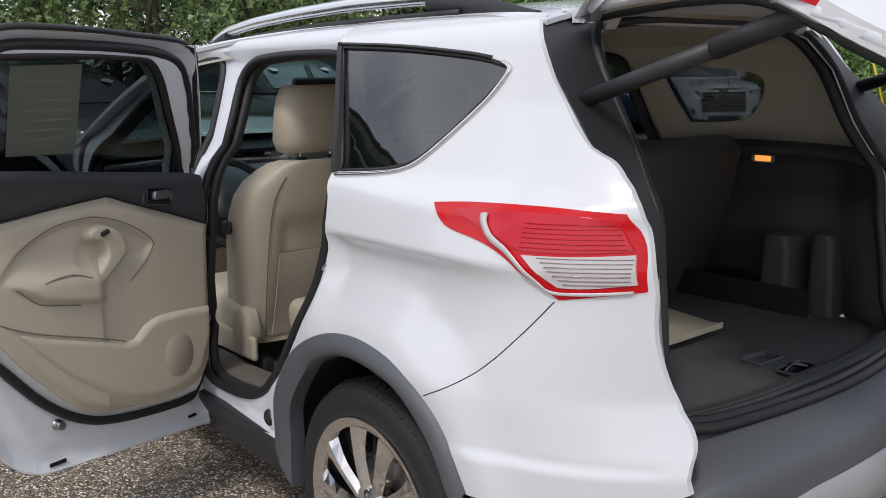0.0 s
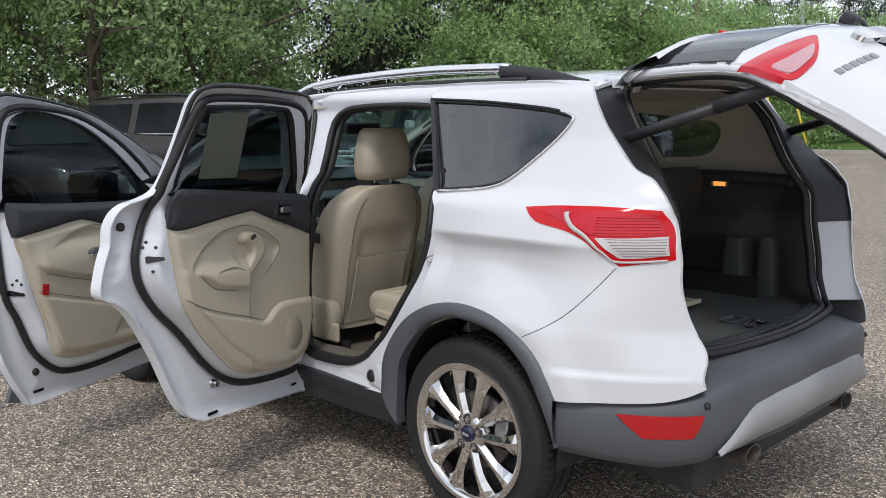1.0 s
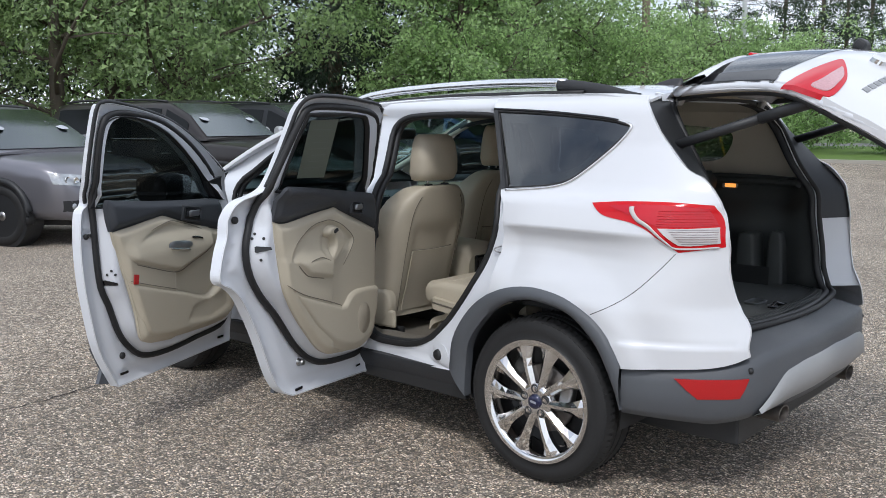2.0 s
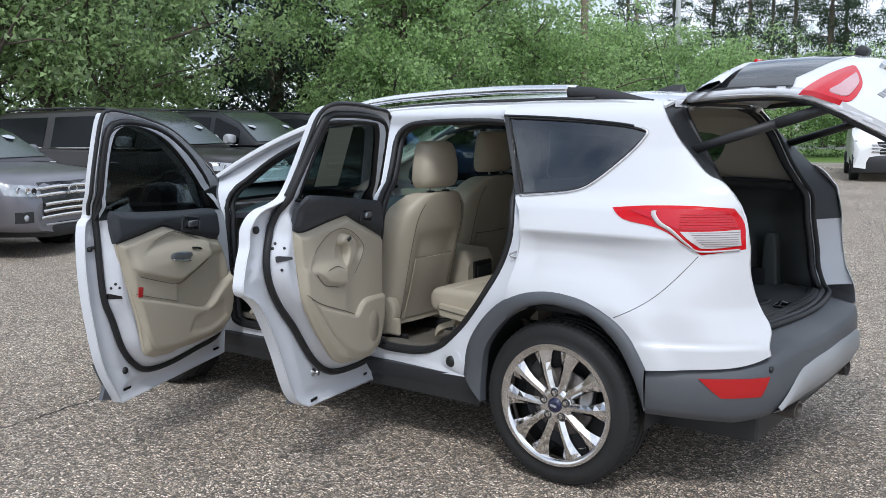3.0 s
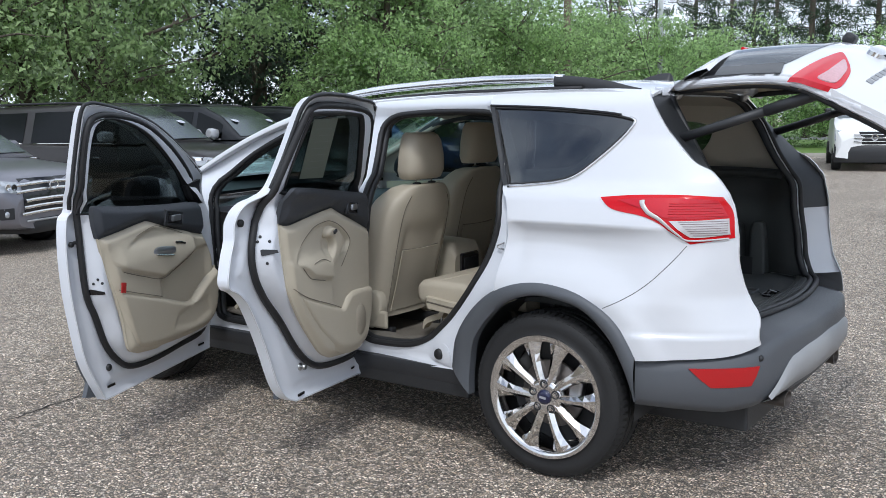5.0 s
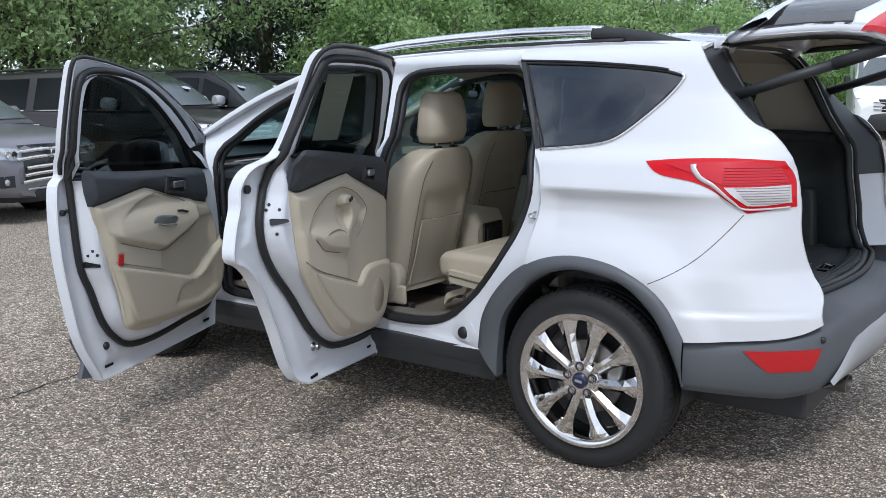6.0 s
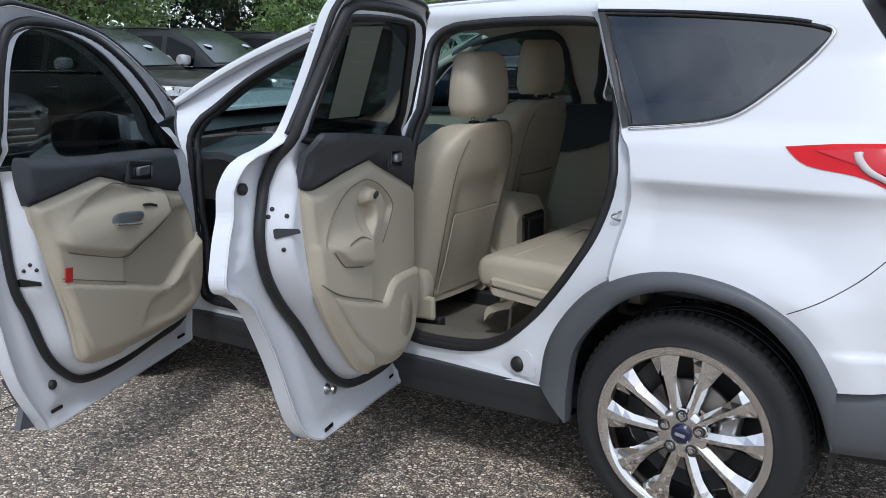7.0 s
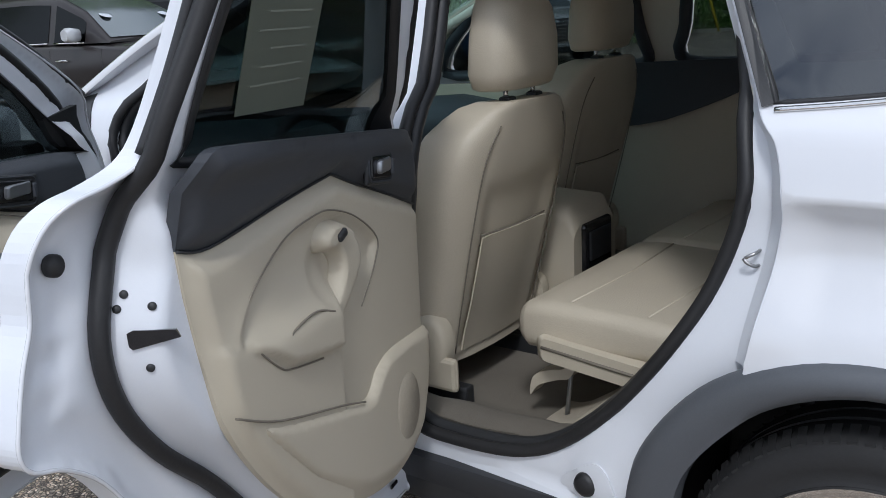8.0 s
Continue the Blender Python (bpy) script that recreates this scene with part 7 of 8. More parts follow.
def plant(ob, az, dist, turn, size=1.0):
    q = place_at(az, dist)
    m = pose(q.x, q.y, 0, 0, 0, turn) @ Matrix.Diagonal((size, size, size, 1))
    if ob not in first_use:
        first_use[ob] = True
        ob.matrix_world = m
        return ob
    c = copy_thing(ob, pose(q.x, q.y, 0, 0, 0, turn))
    c.scale = (size, size, size)
    return c


for ob, az, dist, turn, size in (
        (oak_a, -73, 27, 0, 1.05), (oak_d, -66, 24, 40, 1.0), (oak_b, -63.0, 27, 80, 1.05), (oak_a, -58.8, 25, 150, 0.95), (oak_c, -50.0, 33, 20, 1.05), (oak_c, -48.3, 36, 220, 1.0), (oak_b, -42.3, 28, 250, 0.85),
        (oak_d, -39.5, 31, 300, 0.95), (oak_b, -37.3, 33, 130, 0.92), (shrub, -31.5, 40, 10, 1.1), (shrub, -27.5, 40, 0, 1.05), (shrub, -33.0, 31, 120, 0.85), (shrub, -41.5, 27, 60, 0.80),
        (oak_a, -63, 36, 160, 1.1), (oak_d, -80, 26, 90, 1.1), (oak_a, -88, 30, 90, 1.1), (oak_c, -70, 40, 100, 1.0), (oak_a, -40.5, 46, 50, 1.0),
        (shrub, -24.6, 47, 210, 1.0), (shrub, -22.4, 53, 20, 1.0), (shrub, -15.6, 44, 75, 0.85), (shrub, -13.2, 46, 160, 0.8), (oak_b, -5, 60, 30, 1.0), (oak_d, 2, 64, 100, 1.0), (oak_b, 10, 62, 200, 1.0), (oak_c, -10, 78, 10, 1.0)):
    plant(ob, az, dist, turn, size)


def build_pine(seed, height):
    rng = np.random.default_rng(seed)
    pine = thing("pine_tree", "tall thin dark pine with a bare trunk", "tree", group="pines beyond the road")
    bm = tube([Vector((0.15 * math.sin(t * 3), 0, height * t)) for t in np.linspace(0, 1, 9)], 0.2, 8, radii=[0.26 * (1 - 0.75 * t) for t in np.linspace(0, 1, 9)])
    cs = []
    for k in range(26):
        t = 0.30 + 0.70 * k / 26
        a = k * 2.4
        reach = (2.6 * (1.05 - t) + 0.6) * rng.uniform(0.5, 1.1)
        base = Vector((0, 0, height * t))
        end = base + Vector((math.cos(a) * reach, math.sin(a) * reach, rng.uniform(-0.3, 0.5)))
        tube([base, end], 0.03, 5, radii=[0.05, 0.015], bm=bm)
        for s in np.linspace(0.4, 1.0, 4):
            cs.append(np.array(tuple(base.lerp(end, s))) + rng.normal(size=(70, 3)) * np.array([0.32, 0.32, 0.22]))
    part("trunk", bm, BARK, pine, "bare brown trunk")
    pos = np.concatenate(cs)
    crown = new("crown", leaves_mesh("crown", pos, rng.uniform(0.25, 0.5, len(pos)), rng, NEEDLE, 0.0, 0.16))
    crown.parent = pine
    return pine


pine_a, pine_b = build_pine(31, 17.0), build_pine(32, 14.5)
for ob, az, dist, turn, size in ((pine_a, -17.1, 62, 0, 1.0), (pine_b, -16.2, 64, 90, 1.0), (pine_b, -21.5, 66, 10, 1.0), (pine_a, -20.2, 72, 40, 0.9), (pine_b, -23.3, 70, 200, 1.0), (pine_a, -13.5, 66, 120, 1.0), (pine_b, -19.0, 78, 20, 1.1), (pine_a, -25.8, 74, 60, 1.0),
                                 (pine_b, -11.0, 75, 0, 1.1), (pine_a, -28.5, 78, 10, 1.0)):
    plant(ob, az, dist, turn, size)


# poles with their fittings, wires strung between them
def utility_pole(q, height, r, material, label, arms):
    pole = thing("utility_pole", label, "pole", pose(q.x, q.y, 0))
    part("post", tube([(0, 0, 0), (0, 0, height * 0.5), (0, 0, height)], r, 12, radii=[r, r * 0.9, r * 0.75]), material, pole)
    for z in arms:
        arm = part("crossarm", box(0, 0, z, 2.2, 0.10, 0.12, 0.01), POLE_WOOD, pole)
        for x in (-0.95, -0.3, 0.3, 0.95):
            part("insulator", lathe([(0.0, z + 0.20), (0.04, z + 0.19), (0.05, z + 0.10), (0.02, z + 0.06)], 10, axis="z"), POLE_GREY, arm).location = (x, 0, 0)
    return pole


utility_pole(place_at(-31.0, 34), 12.0, 0.16, POLE_WOOD, "weathered wooden utility pole", (10.6,))
lamp_q = place_at(-25.45, 40)
lamp_pole = thing("lamp_pole", "tall pale grey metal lamp pole on a round footing", "pole", pose(lamp_q.x, lamp_q.y, 0.1))
part("post", tube([(0, 0, 0.4), (0, 0, 6), (0, 0, 12)], 0.1, 14, radii=[0.115, 0.10, 0.085]), POLE_GREY, lamp_pole)
part("footing", lathe([(0.0, 0.55), (0.24, 0.55), (0.26, 0.52), (0.26, 0.0)], 20, axis="z"), CONCRETE, lamp_pole, "pale concrete footing")
head = part("lamp_head", box(0.5, 0, 12.0, 0.9, 0.35, 0.16, 0.05), POLE_GREY, lamp_pole, "grey flat lamp head")
utility_pole(place_at(-27.9, 82), 13.0, 0.17, POLE_WOOD, "far wooden utility pole with crossarms", (12.0, 10.8))
guy_q = place_at(-27.2, 36)
guy = thing("guy_wire", "two thin slanting guy wires with yellow guards", "wire", pose(guy_q.x, guy_q.y, 0.1))
for dx in (0.0, 1.0):
    part("cable", tube([(dx, 0, 2.4), (dx - 2.2, 0, 9.5)], 0.014, 6), WIRE, guy)
    part("guard", tube([(dx + 0.75, 0, 0.0), (dx, 0, 2.4)], 0.045, 8), YELLOW, guy, "yellow plastic guard")
for k, (z, dist) in enumerate(((6.2, 60), (7.6, 60), (5.2, 60), (4.4, 61), (9.0, 62), (10.2, 62))):
    a, b = place_at(-40, dist + 14), place_at(-4, dist + 6)
    pts = [Vector((*a.lerp(b, t), z - 0.5 * math.sin(math.pi * t))) for t in np.linspace(0, 1, 12)]
    solid("overhead_wire", tube(pts, 0.022, 5), WIRE, "thin dark overhead wire along the road", "wire", group="overhead wires")


# ---- parked cars and van ----
def paint(name, base, metal=0.55, rough=0.30):
    m = mat(name, base, rough, metal, spec=0.28, coat=0.30, grain=0.03, scale=900, stain=0.05, stain_scale=2)
    m.node_tree.nodes["Principled BSDF"].inputs["Coat Roughness"].default_value = 0.22
    return m


GREY_PAINT = paint("grey_car_paint", (0.215, 0.212, 0.235))
DARK_PAINT = paint("dark_brown_car_paint", (0.022, 0.019, 0.019), 0.0)
BLACK_PAINT = paint("black_car_paint", (0.012, 0.013, 0.015), 0.0)
BLUE_PAINT = paint("blue_car_paint", (0.03, 0.06, 0.13), 0.4)
SILVER_PAINT = paint("silver_car_paint", (0.52, 0.53, 0.54), 0.3, 0.3)
VAN_WHITE = mat("white_van_paint", (0.78, 0.79, 0.79), 0.3, coat=0.6, stain=0.04, stain_scale=2)
CAR_LENS = mat("headlamp_lens", (0.40, 0.42, 0.44), 0.10, 0.35, coat=0.8, grain=0.35, scale=22, stain=0.25, stain_scale=16)
STICKER = mat("white_sticker", (0.46, 0.49, 0.53), 0.6, stain=0.03)


def car_wheel(parent, x, y, r, turn):
    w = part("wheel", lathe([(r * 0.68, 0.02), (r * 0.72, 0.0), (r * 0.95, 0.0), (r, 0.03), (r, 0.20), (r * 0.95, 0.23), (r * 0.6, 0.22)], 40), TYRE, parent, "black tyre on an alloy wheel")
    w.matrix_basis = pose(x, y, r, 0, 0, turn)
    part("rim", lathe([(r * 0.70, 0.01), (r * 0.66, 0.02), (r * 0.60, 0.10), (r * 0.1, 0.10)], 40), BLACK_PLASTIC, w)
    spokes = bmesh.new()
    for k in range(10):
        a = math.pi * 2 * (k // 2) / 5 + (0.2 if k % 2 else -0.2)
        own = box(0, 0.03, r * 0.38, r * 0.085, 0.03, r * 0.60, 0.008, 1)
        own.transform(Matrix.Rotation(a, 4, "Y"))
        join(spokes, own)
    join(spokes, lathe([(0.0, 0.0), (r * 0.15, 0.005), (r * 0.17, 0.05)], 16))
    part("wheel_spokes", spokes, STEEL, w, "silver alloy spokes")


def parked_suv(name, label, m, L=4.86, W=1.93, H=1.73, wheelbase=2.79, over=0.95, hood=1.08, belt=1.13, nose=0.86, body=None, grille="bars", roofline=None, rake=0.55, sticker=False, rails=True, badge=True, wheel_r=0.37, group="parked cars", screen=-0.42):
    """A parked SUV: origin under the front axle's middle, nose towards +x; screen is the foot of its windscreen."""
    body = body or GREY_PAINT
    car = thing(name, label, "car", m, group=group)
    xf, xr = over, over - L
    hw = W / 2
    # lower body: sections from nose to tail
    st = [(xf, nose - 0.20, 0.62), (xf - 0.03, nose - 0.04, 0.80), (xf - 0.12, nose + 0.06, 0.90), (xf - 0.35, hood - 0.07, 0.965), (xf - 0.8, hood - 0.02, 0.99), (screen - 0.1, hood + 0.03, 1.0), (screen - 0.5, belt - 0.02, 1.0), (-wheelbase * 0.6, belt, 1.0),
          (-wheelbase, belt + 0.03, 0.995), (xr + 0.35, belt + 0.04, 0.97), (xr + 0.10, belt + 0.02, 0.93), (xr, belt - 0.06, 0.86)]
    def section(top, k, x):
        """Half of a cross-section from the sill up to the middle of the bonnet or belt."""
        w, low = hw * k, 0.34 if abs(x) < 3.2 else 0.36
        z1, z2 = min(0.62, low + 0.45 * (top - low)), min(0.84, low + 0.72 * (top - low))
        return [(0.55 * w, low - 0.04), (0.90 * w, low), (0.965 * w, low + 0.35 * (z1 - low)), (0.985 * w, z1), (1.0 * w, z2), (0.985 * w, max(top - 0.085, z2 + 0.01)), (0.945 * w, top - 0.03), (0.86 * w, top), (0.45 * w, top + 0.018), (0, top + 0.024)]

    rings = []
    for x, top, k in st:
        half = section(top, k, x)
        rings.append([(x, y, z) for y, z in half] + [(x, -y, z) for y, z in reversed(half[:-1])])
    shell = part("body", rings_loft(rings), body, car, "glossy painted body")
    # cabin
    top_f, top_r = screen - 0.45 - rake, xr + 0.45
    cab = [(screen + 0.02, belt - 0.04, 0.0), (screen - 0.25, None, 0.32), (screen - 0.50, None, 0.62), (top_f, None, 0.955), (top_f - 0.5, None, 1.0), (-wheelbase * 0.62, None, 1.0), (top_r + 0.2, None, 0.965), (top_r - 0.02, None, 0.92), (xr + 0.14, None, 0.30)]

    def cab_at(x, k, v, out=0.0):
        """v runs from the belt (0) to the roof's edge (1); k is the roof height's share."""
        zt = belt - 0.02 + (H - belt - 0.03) * k
        z = belt - 0.02 + (zt - belt + 0.02) * v
        y = hw * (0.93 - 0.20 * ((z - belt) / (H - belt)))
        return Vector((x, y + out, z))

    def share(x):
        return ramp(-x, [(-c[0], c[2]) for c in cab])

    rings = []
    for x, _, k in cab:
        side = [cab_at(x, k, v) for v in (0, 0.5, 0.92)]
        e = cab_at(x, k, 1.0)
        side += [Vector((x, e.y - 0.06, e.z + 0.02)), Vector((x, e.y * 0.5, e.z + 0.045)), Vector((x, 0, e.z + 0.05))]
        rings.append([tuple(p) for p in side] + [(p.x, -p.y, p.z) for p in reversed(side[:-1])])
    part("cabin", rings_loft(rings), body, car)
    # panes
    span = top_f - top_r
    door_cut = -wheelbase * 0.46

    def side_pane(a, b, lo=0.06, hi=0.90):
        xs = np.linspace(a, b, 9)
        return lambda s: grid(xs, [lo, 0.5, hi], lambda x, v: (lambda p: Vector((p.x, s * (p.y + 0.008), p.z)))(cab_at(x, max(share(x) - 0.04, 0.05), v)), 0.004)

    for a, b in ((screen - 0.42, door_cut + 0.06), (door_cut - 0.06, -wheelbase * 0.86), (-wheelbase * 0.92, top_r + 0.06)):
        for s in (1, -1):
            pane = part("side_window", side_pane(a, b)(s), FAR_SIDE, car, "dark side window")
            xs = np.linspace(a, b, 7)
            part("window_moulding", tube([(lambda p: Vector((p.x, s * (p.y + 0.012), p.z)))(cab_at(x, max(share(x) - 0.04, 0.05), 0.03)) for x in xs], 0.012, 6), CHROME, pane)

    def screen_at(u, v):
        k = 0.05 + 0.89 * u
        x = ramp(k, [(c[2], c[0]) for c in cab[:4]])
        p = cab_at(x, k, 1.0)
        return Vector((p.x + 0.012 + 0.05 * (1 - v * v), v * (p.y - 0.07), p.z + 0.028))

    part("windscreen", grid(np.linspace(0.02, 1, 9), np.linspace(-1, 1, 11), screen_at, 0.004), FAR_GLASS, car, "dark windscreen")
    a, b = screen_at(0.66, 0.7), screen_at(0.78, 0.7)
    tilt = math.degrees(math.atan2(b.z - a.z, a.x - b.x))
    if sticker:
        q = screen_at(0.52, -0.72)
        part("round_sticker", lathe([(0.0, 0.003), (0.085, 0.002), (0.088, 0.0)], 20, axis="z"), STICKER, car, "round white price sticker").matrix_basis = Matrix.Translation(q + Vector((0.004, 0, 0.008))) @ pose(0, 0, 0, 0, tilt, 0)
        q = screen_at(0.52, 0.72)
        part("round_sticker", lathe([(0.0, 0.003), (0.085, 0.002), (0.088, 0.0)], 20, axis="z"), STICKER, car, "round white price sticker").matrix_basis = Matrix.Translation(q + Vector((0.004, 0, 0.008))) @ pose(0, 0, 0, 0, tilt, 0)
    # front: grille, lamps, lower bumper
    gw, g0, g1 = hw * 0.50, 0.48, nose + 0.04
    def width_at(x, z):
        """The body's half width at a place behind the nose, between its own sections."""
        for (xa, ta, ka), (xb, tb, kb) in zip(st, st[1:]):
            if x >= xb:
                t = (xa - x) / (xa - xb)
                half = section(ta + (tb - ta) * t, ka + (kb - ka) * t, xa)
                return ramp(z, [(q[1], q[0]) for q in half]) if z <= half[-1][1] else 0.0
        return hw

    def front_x(y, z):
        """Where the nose's skin lies."""
        for k in range(60):
            x = xf - 0.012 * k
            if width_at(x, z) >= abs(y):
                return x
        return xf - 0.70

    part("grille", grid(np.linspace(-gw, gw, 9), np.linspace(g0, g1, 6), lambda y, z: Vector((front_x(y, z) + 0.012, y, z)), 0.03), BLACK_GLOSS, car, "black grille")
    rows = {"bars": [(0.50, 1.12), (0.575, 1.04), (0.65, 0.96), (nose - 0.10, 1.20), (nose - 0.02, 1.24)], "bowtie": [(0.56, 1.0), (nose - 0.13, 1.15), (nose - 0.05, 1.15)],
            "mesh": [(0.50 + 0.075 * k, 1.0 + 0.03 * k) for k in range(6)]}[grille]
    tall = {"bars": 0.040, "bowtie": 0.060, "mesh": 0.030}[grille]
    for z, grow in rows:
        def bar_at(y, j):
            return Vector((front_x(y, z) + (0.014, 0.026, 0.028, 0.016)[j], y, z + tall * (-0.5, -0.38, 0.30, 0.5)[j] - 0.015 * (y / gw) ** 2))
        part("grille_bar", grid(np.linspace(-gw * grow, gw * grow, 15), range(4), bar_at, 0.008), CHROME, car, "chrome grille bar")
    if badge:
        part("front_badge", tube([(0, 0.072 * math.cos(a), 0.048 * math.sin(a)) for a in np.linspace(0, 2 * math.pi, 25)[:-1]], 0.008, 6, True, up=(1, 0, 0)), CHROME, car).location = (front_x(0, nose - 0.06) + 0.03, 0, nose - 0.06)
    for s in (1, -1):
        lamp = part("headlamp", grid(np.linspace(0.53, 0.92, 12), range(5), lambda t, j: Vector((front_x(hw * t, nose - 0.135 + 0.034 * j + 0.10 * (t - 0.5)) + 0.014, s * hw * (t + 0.006), nose - 0.135 + 0.034 * j + 0.10 * (t - 0.5))), 0.012), CAR_LENS, car, "clear headlamp")
        for t in (0.62, 0.72, 0.81):
            z = nose - 0.07 + 0.10 * (t - 0.5)
            part("lamp_reflector", lathe([(0.0, 0.012), (0.026, 0.014), (0.036, 0.020), (0.040, 0.014)], 16, axis="x"), BLACK_GLOSS if t < 0.7 else CHROME, lamp).location = (front_x(hw * t, z) + 0.008, s * hw * t, z)
        part("fog_lamp", lathe([(0.0, 0.012), (0.030, 0.010), (0.038, 0.0)], 16, axis="x"), CAR_LENS, car).location = (front_x(hw * 0.76, 0.50) + 0.016, s * hw * 0.76, 0.50)
        part("fog_recess", grid(np.linspace(0.66, 0.86, 6), np.linspace(0.44, 0.57, 4), lambda t, z: Vector((front_x(hw * t, z) + 0.010, s * hw * t, z)), 0.01), BLACK_PLASTIC, car)
        # Silver paint on chrome mirrors: the bright sky reflection is in the colour.
        part("door_mirror", rings_loft([[(screen - 0.50 + cx, s * y, belt + 0.10 + cz) for cx, cz in rounded_ring(0, 0, a, b, 0.05)] for y, a, b in ((hw * 0.93, 0.03, 0.03), (hw * 0.97, 0.07, 0.08), (hw + 0.13, 0.085, 0.10), (hw + 0.20, 0.06, 0.07))]), body if grille != "bowtie" else SILVER_PAINT, car, "door mirror")
        for x in (0.0, -wheelbase):
            arch = tube([Vector((x + (wheel_r + 0.06) * math.cos(a), s * (hw - 0.012), wheel_r + (wheel_r + 0.06) * math.sin(a))) for a in np.linspace(-0.2, math.pi + 0.2, 20)], 0.045, 8)
            part("wheel_arch", arch, BLACK_PLASTIC, car)
            well = lathe([(0.0, 0.0), (wheel_r + 0.05, 0.0), (wheel_r + 0.05, 0.25)], 28)
            well.transform(Matrix.Translation((x, s * (hw - 0.003) if s > 0 else -(hw - 0.003), wheel_r + 0.01)) @ Matrix.Rotation(math.pi if s > 0 else 0, 4, "Z"))
            part("wheel_well", well, BLACK_PLASTIC, car)
            car_wheel(car, x, s * (hw + 0.008), wheel_r, 180 if s > 0 else 0)
        part("sill", tube([(-0.45, s * hw * 0.955, 0.36), (-wheelbase + 0.45, s * hw * 0.955, 0.36)], 0.06, 8), BLACK_PLASTIC, car)
        for x in (door_cut, screen - 0.10, -wheelbase * 0.90):
            part("door_gap", tube([(x, s * hw * 0.99, 0.45), (x, s * (hw + 0.001), 0.84), (x, s * hw * 0.985, belt - 0.09)], 0.006, 5), BLACK_RUBBER, car)
        for x in (door_cut + 0.12, -wheelbase * 0.86):
            part("door_handle", tube([(x, s * (hw + 0.005), 0.98), (x + 0.03, s * (hw + 0.03), 0.985), (x + 0.19, s * (hw + 0.03), 0.985), (x + 0.22, s * (hw + 0.005), 0.98)], 0.014, 6), CHROME, car)
        if rails:
            part("roof_rail", tube([Vector((x, s * (hw * 0.66), H + 0.006 - 0.05 * abs((x - (top_f + top_r) / 2) / span * 2) ** 4)) for x in np.linspace(top_f - 0.1, top_r + 0.1, 10)], 0.02, 8), BLACK_PLASTIC, car)
        part("tail_lamp", box(xr + 0.04, s * hw * 0.80, belt - 0.12, 0.10, 0.22, 0.20, 0.04), RED_DEEP, car)
    part("lower_bumper", grid(np.linspace(-hw * 0.66, hw * 0.66, 11), range(4), lambda y, j: Vector((front_x(y, 0.3) + (-0.02, 0.015, 0.02, 0.0)[j], y, (0.24, 0.28, 0.36, 0.42)[j])), 0.03), BLACK_PLASTIC, car)
    part("skid_trim", tube([Vector((front_x(y, 0.4) + 0.03, y, 0.40)) for y in np.linspace(-hw * 0.5, hw * 0.5, 11)], 0.012, 8), SILVER, car)
    return car


HEAD = 21.5
AX = Vector((-math.sin(radians(HEAD)), math.cos(radians(HEAD))))
FWD = Vector((math.cos(radians(HEAD)), math.sin(radians(HEAD))))
SPOT = Vector((-9.61, 1.37))


def slot(k, ahead=0.0, turn=0.0):
    q = SPOT + AX * (2.95 * k) + FWD * ahead
    return LOT @ pose(q.x, q.y, 0, 0, 0, HEAD + turn)


parked_suv("parked_suv", "metallic grey SUV with broad chrome grille bars", slot(0), body=GREY_PAINT, grille="bars", sticker=True, screen=-0.10)
parked_suv("parked_suv", "large dark brown SUV with a round windscreen sticker", LOT @ pose(-10.90, 5.44, 0, 0, 0, 14.5), L=5.6, W=2.04, H=1.89, wheelbase=3.2, hood=1.16, belt=1.22, nose=0.96, body=DARK_PAINT, grille="bowtie", sticker=True, wheel_r=0.39, rake=0.55)
parked_suv("parked_suv", "long black SUV with chrome door mirrors", LOT @ pose(-11.61, 8.07, 0, 0, 0, 15), L=5.5, W=2.04, H=1.90, wheelbase=3.3, hood=1.17, belt=1.23, nose=0.97, body=BLACK_PAINT, grille="bowtie", sticker=True, wheel_r=0.39, rake=0.55)
parked_suv("parked_suv", "dark SUV with wide chrome grille bars", LOT @ pose(-12.61, 11.37, 0, 0, 0, 16), L=5.2, W=2.0, H=1.88, wheelbase=3.0, hood=1.15, belt=1.21, nose=0.96, body=BLACK_PAINT, grille="bowtie", wheel_r=0.39, rake=0.55)
parked_suv("parked_suv", "dark blue SUV with chrome grille", LOT @ pose(-13.21, 14.57, 0, 0, 0, 17), L=4.8, W=1.95, H=1.78, body=BLUE_PAINT, grille="bars")
parked_suv("parked_suv", "silver SUV with a tall chrome mesh grille", LOT @ pose(-12.0, 16.4, 0, 0, 0, -32), L=5.2, W=2.05, H=1.89, wheelbase=2.95, hood=1.18, belt=1.24, nose=0.98, body=SILVER_PAINT, grille="mesh", wheel_r=0.41, rake=0.55)
parked_suv("parked_suv", "black SUV beside the trees", slot(-1.05, -0.3), L=4.9, W=1.93, H=1.74, body=BLACK_PAINT, grille="bars", sticker=True)
q = place_at(-33.5, 58)
parked_suv("distant_car", "small white car out on the road", pose(q.x, q.y, 0.12, 0, 0, 185), L=4.5, W=1.82, H=1.5, wheelbase=2.7, hood=0.95, belt=0.98, nose=0.74, body=VAN_WHITE, rails=False, wheel_r=0.33, group="cars on the road")
q = place_at(-24.5, 60)
parked_suv("distant_car", "dark car out on the road", pose(q.x, q.y, 0.12, 0, 0, 5), L=4.9, W=1.9, H=1.75, body=BLACK_PAINT, rails=False, group="cars on the road")


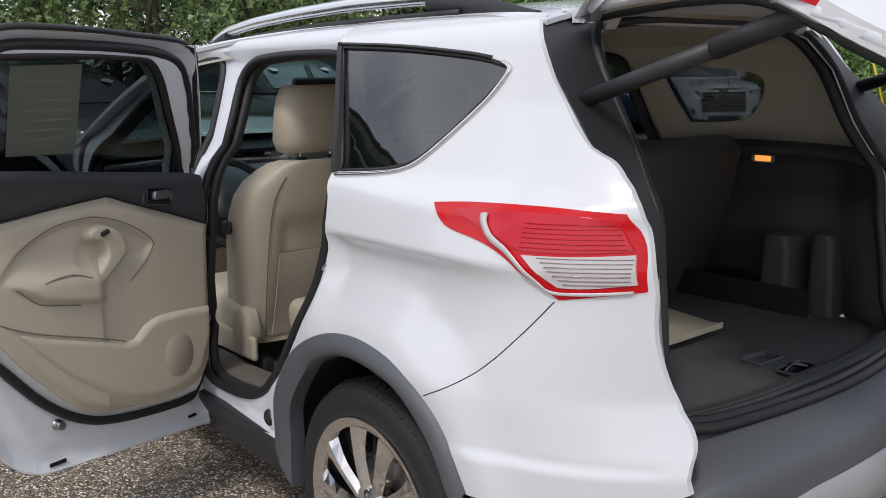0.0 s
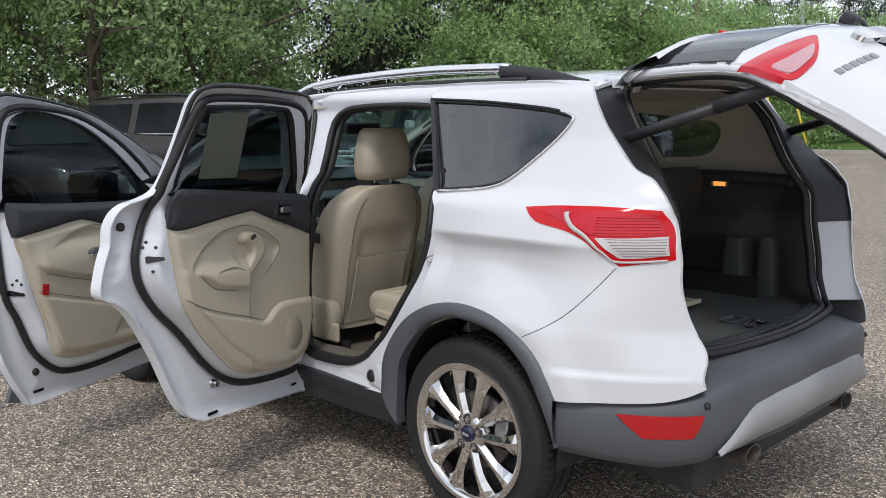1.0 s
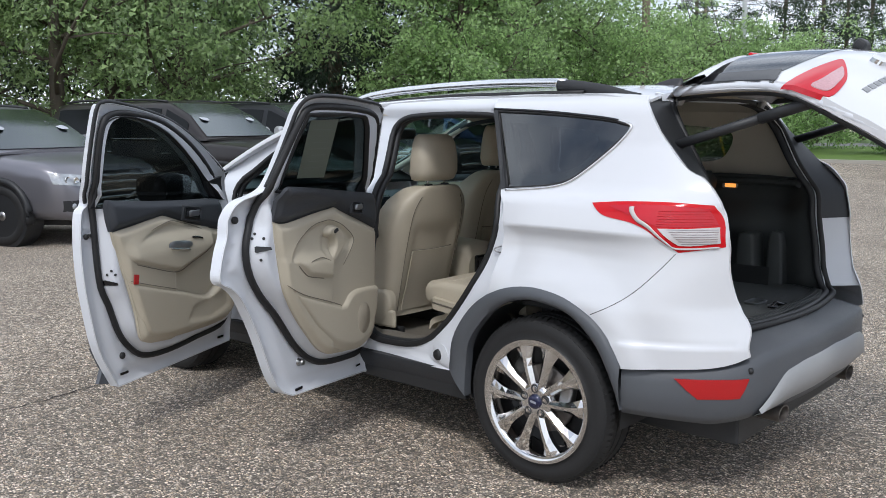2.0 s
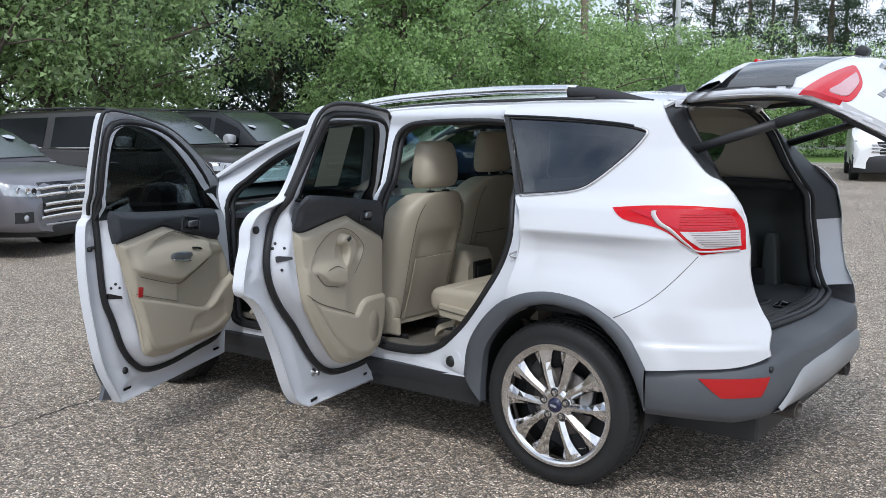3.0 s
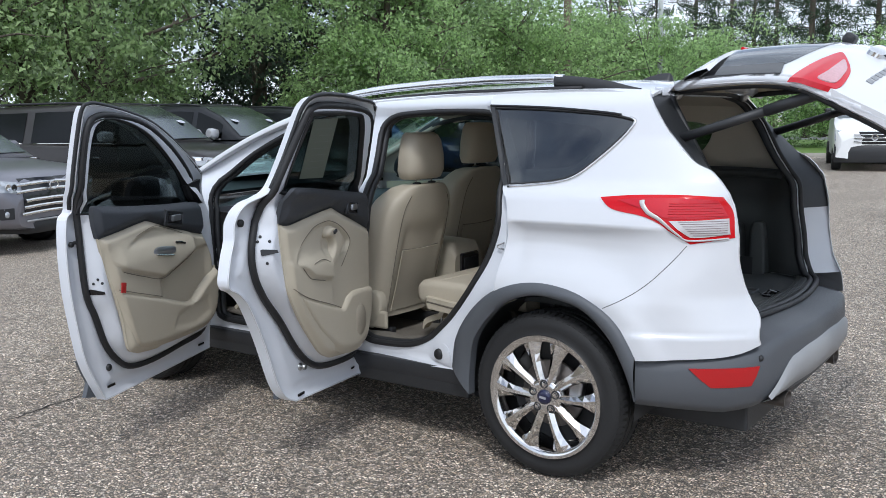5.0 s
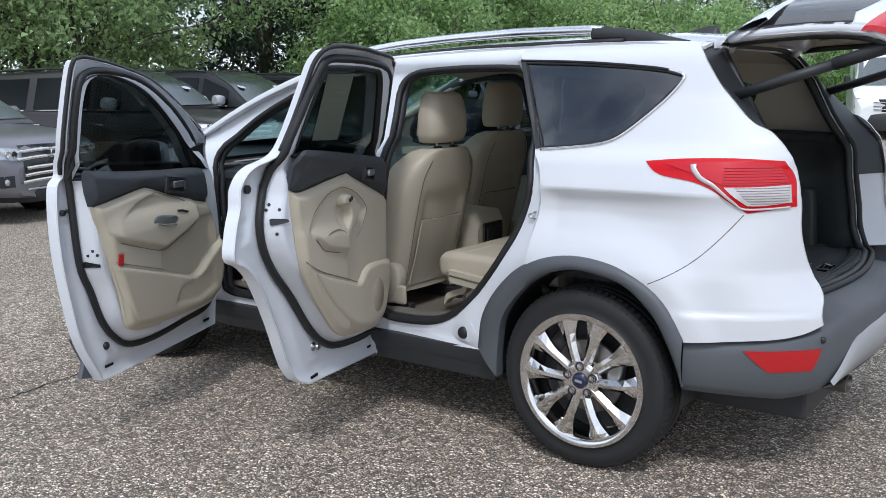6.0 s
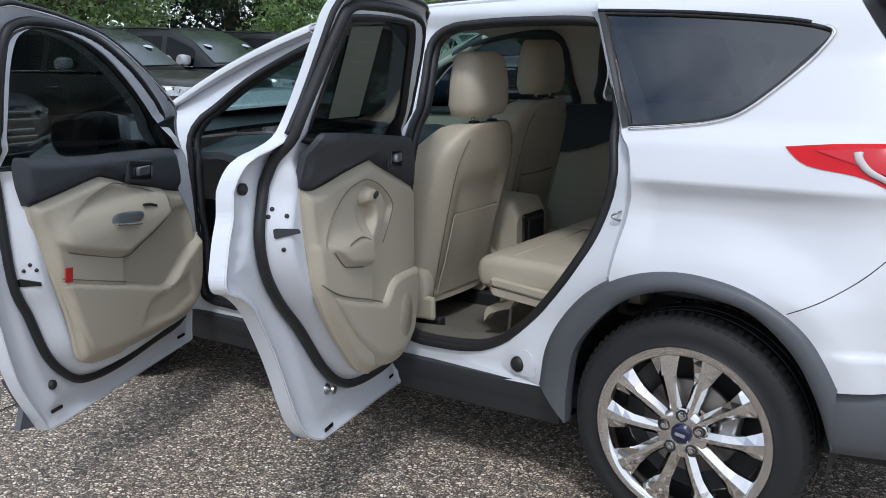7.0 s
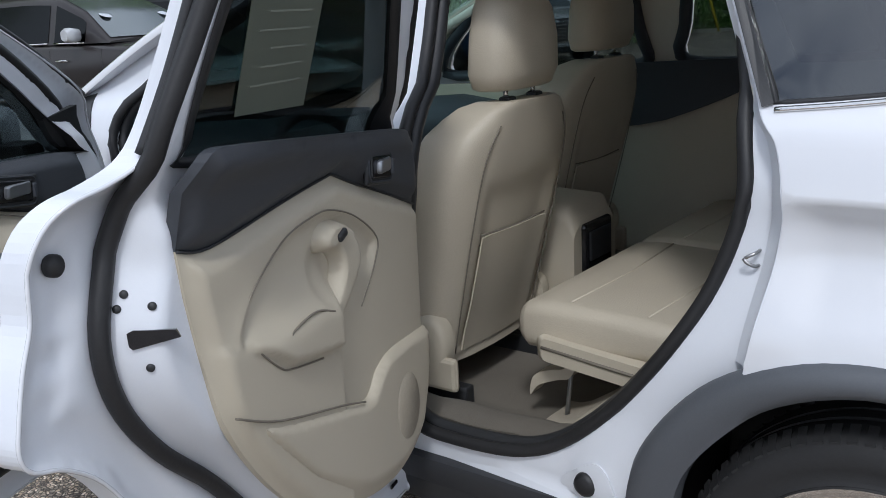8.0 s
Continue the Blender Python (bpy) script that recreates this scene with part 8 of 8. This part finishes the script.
def delivery_van(m):
    van = thing("delivery_van", "white high-roof delivery van with black front bumper", "van", m)
    rings = []
    for x, top, w in ((1.02, 0.90, 0.80), (0.98, 1.12, 0.92), (0.75, 1.22, 0.97), (0.35, 1.36, 1.0), (-0.30, 2.18, 0.965), (-0.62, 2.52, 0.93), (-1.0, 2.68, 0.92), (-4.6, 2.70, 0.92), (-4.9, 2.66, 0.90)):
        half = [(0.6, 0.34), (0.93, 0.38), (1.0 * w, 0.70), (1.0 * w, min(1.05, top - 0.08)), (w * (0.985 if top < 1.5 else 0.955), min(1.5, top - 0.05)), (w * (0.97 if top < 1.5 else 0.87), top - 0.12), (w * 0.74, top - 0.02), (0.0, top + 0.02)]
        rings.append([(x, y, z) for y, z in half] + [(x, -y, z) for y, z in reversed(half[:-1])])
    part("body", rings_loft(rings), VAN_WHITE, van)
    part("windscreen", grid(np.linspace(0, 1, 6), np.linspace(-1, 1, 9), lambda u, v: Vector((0.30 - 0.60 * u - 0.03 + 0.06 * (1 - v * v) + 0.02, v * (0.88 - 0.06 * u), 1.42 + 0.72 * u)), 0.01), FAR_GLASS, van, "dark windscreen")
    part("grille", grid(np.linspace(-0.55, 0.55, 7), np.linspace(0.72, 1.05, 4), lambda y, z: Vector((1.03 - 0.10 * y * y - 0.15 * max(z - 0.9, 0), y, z)), 0.03), BLACK_GLOSS, van)
    for z in (0.79, 0.88, 0.97):
        part("grille_bar", tube([Vector((1.06 - 0.10 * y * y, y, z)) for y in np.linspace(-0.5, 0.5, 9)], 0.014, 6), STEEL, van)
    part("front_badge", lathe([(0.06, 0.0), (0.085, 0.02), (0.095, 0.0)], 20, axis="x"), CHROME, van).location = (1.06, 0, 0.90)
    part("front_bumper", grid(np.linspace(-0.97, 0.97, 13), range(5), lambda y, j: Vector((1.06 - 0.16 * abs(y) ** 3 - (0.02, 0, 0, 0.01, 0.05)[j], y, (0.24, 0.34, 0.50, 0.64, 0.72)[j])), 0.04), BLACK_PLASTIC, van, "black plastic bumper")
    for s in (1, -1):
        part("headlamp", grid(np.linspace(0.60, 0.95, 6), range(4), lambda y, j: Vector((1.02 - 0.30 * max(y - 0.65, 0) - 0.02 * j, s * y, 0.80 + 0.09 * j + 0.06 * (y - 0.6))), 0.03), CAR_LENS, van, "clear headlamp")
        part("door_mirror", box(0.05, s * 1.12, 1.52, 0.12, 0.16, 0.34, 0.05, 3), BLACK_PLASTIC, van)
        part("side_window", grid([-0.95, 0.0, 0.12], [0, 1], lambda x, j: Vector((x, s * (0.955 - 0.03 * j), 1.42 + j * (0.62 if x < -0.1 else 0.2))), 0.01), FAR_GLASS, van)
        for x in (0.0, -3.66):
            car_wheel(van, x, s * 0.98, 0.35, 180 if s > 0 else 0)
    return van


q = place_at(-13.6, 27.5)
delivery_van(pose(q.x, q.y, 0, 0, 0, -74.6))
q = place_at(-10.8, 31)
parked_suv("parked_car", "white pickup parked past the van", pose(q.x, q.y, 0, 0, 0, -70), L=5.2, W=2.0, H=1.85, wheelbase=3.1, hood=1.15, belt=1.2, nose=0.95, body=VAN_WHITE, grille="mesh", wheel_r=0.39)
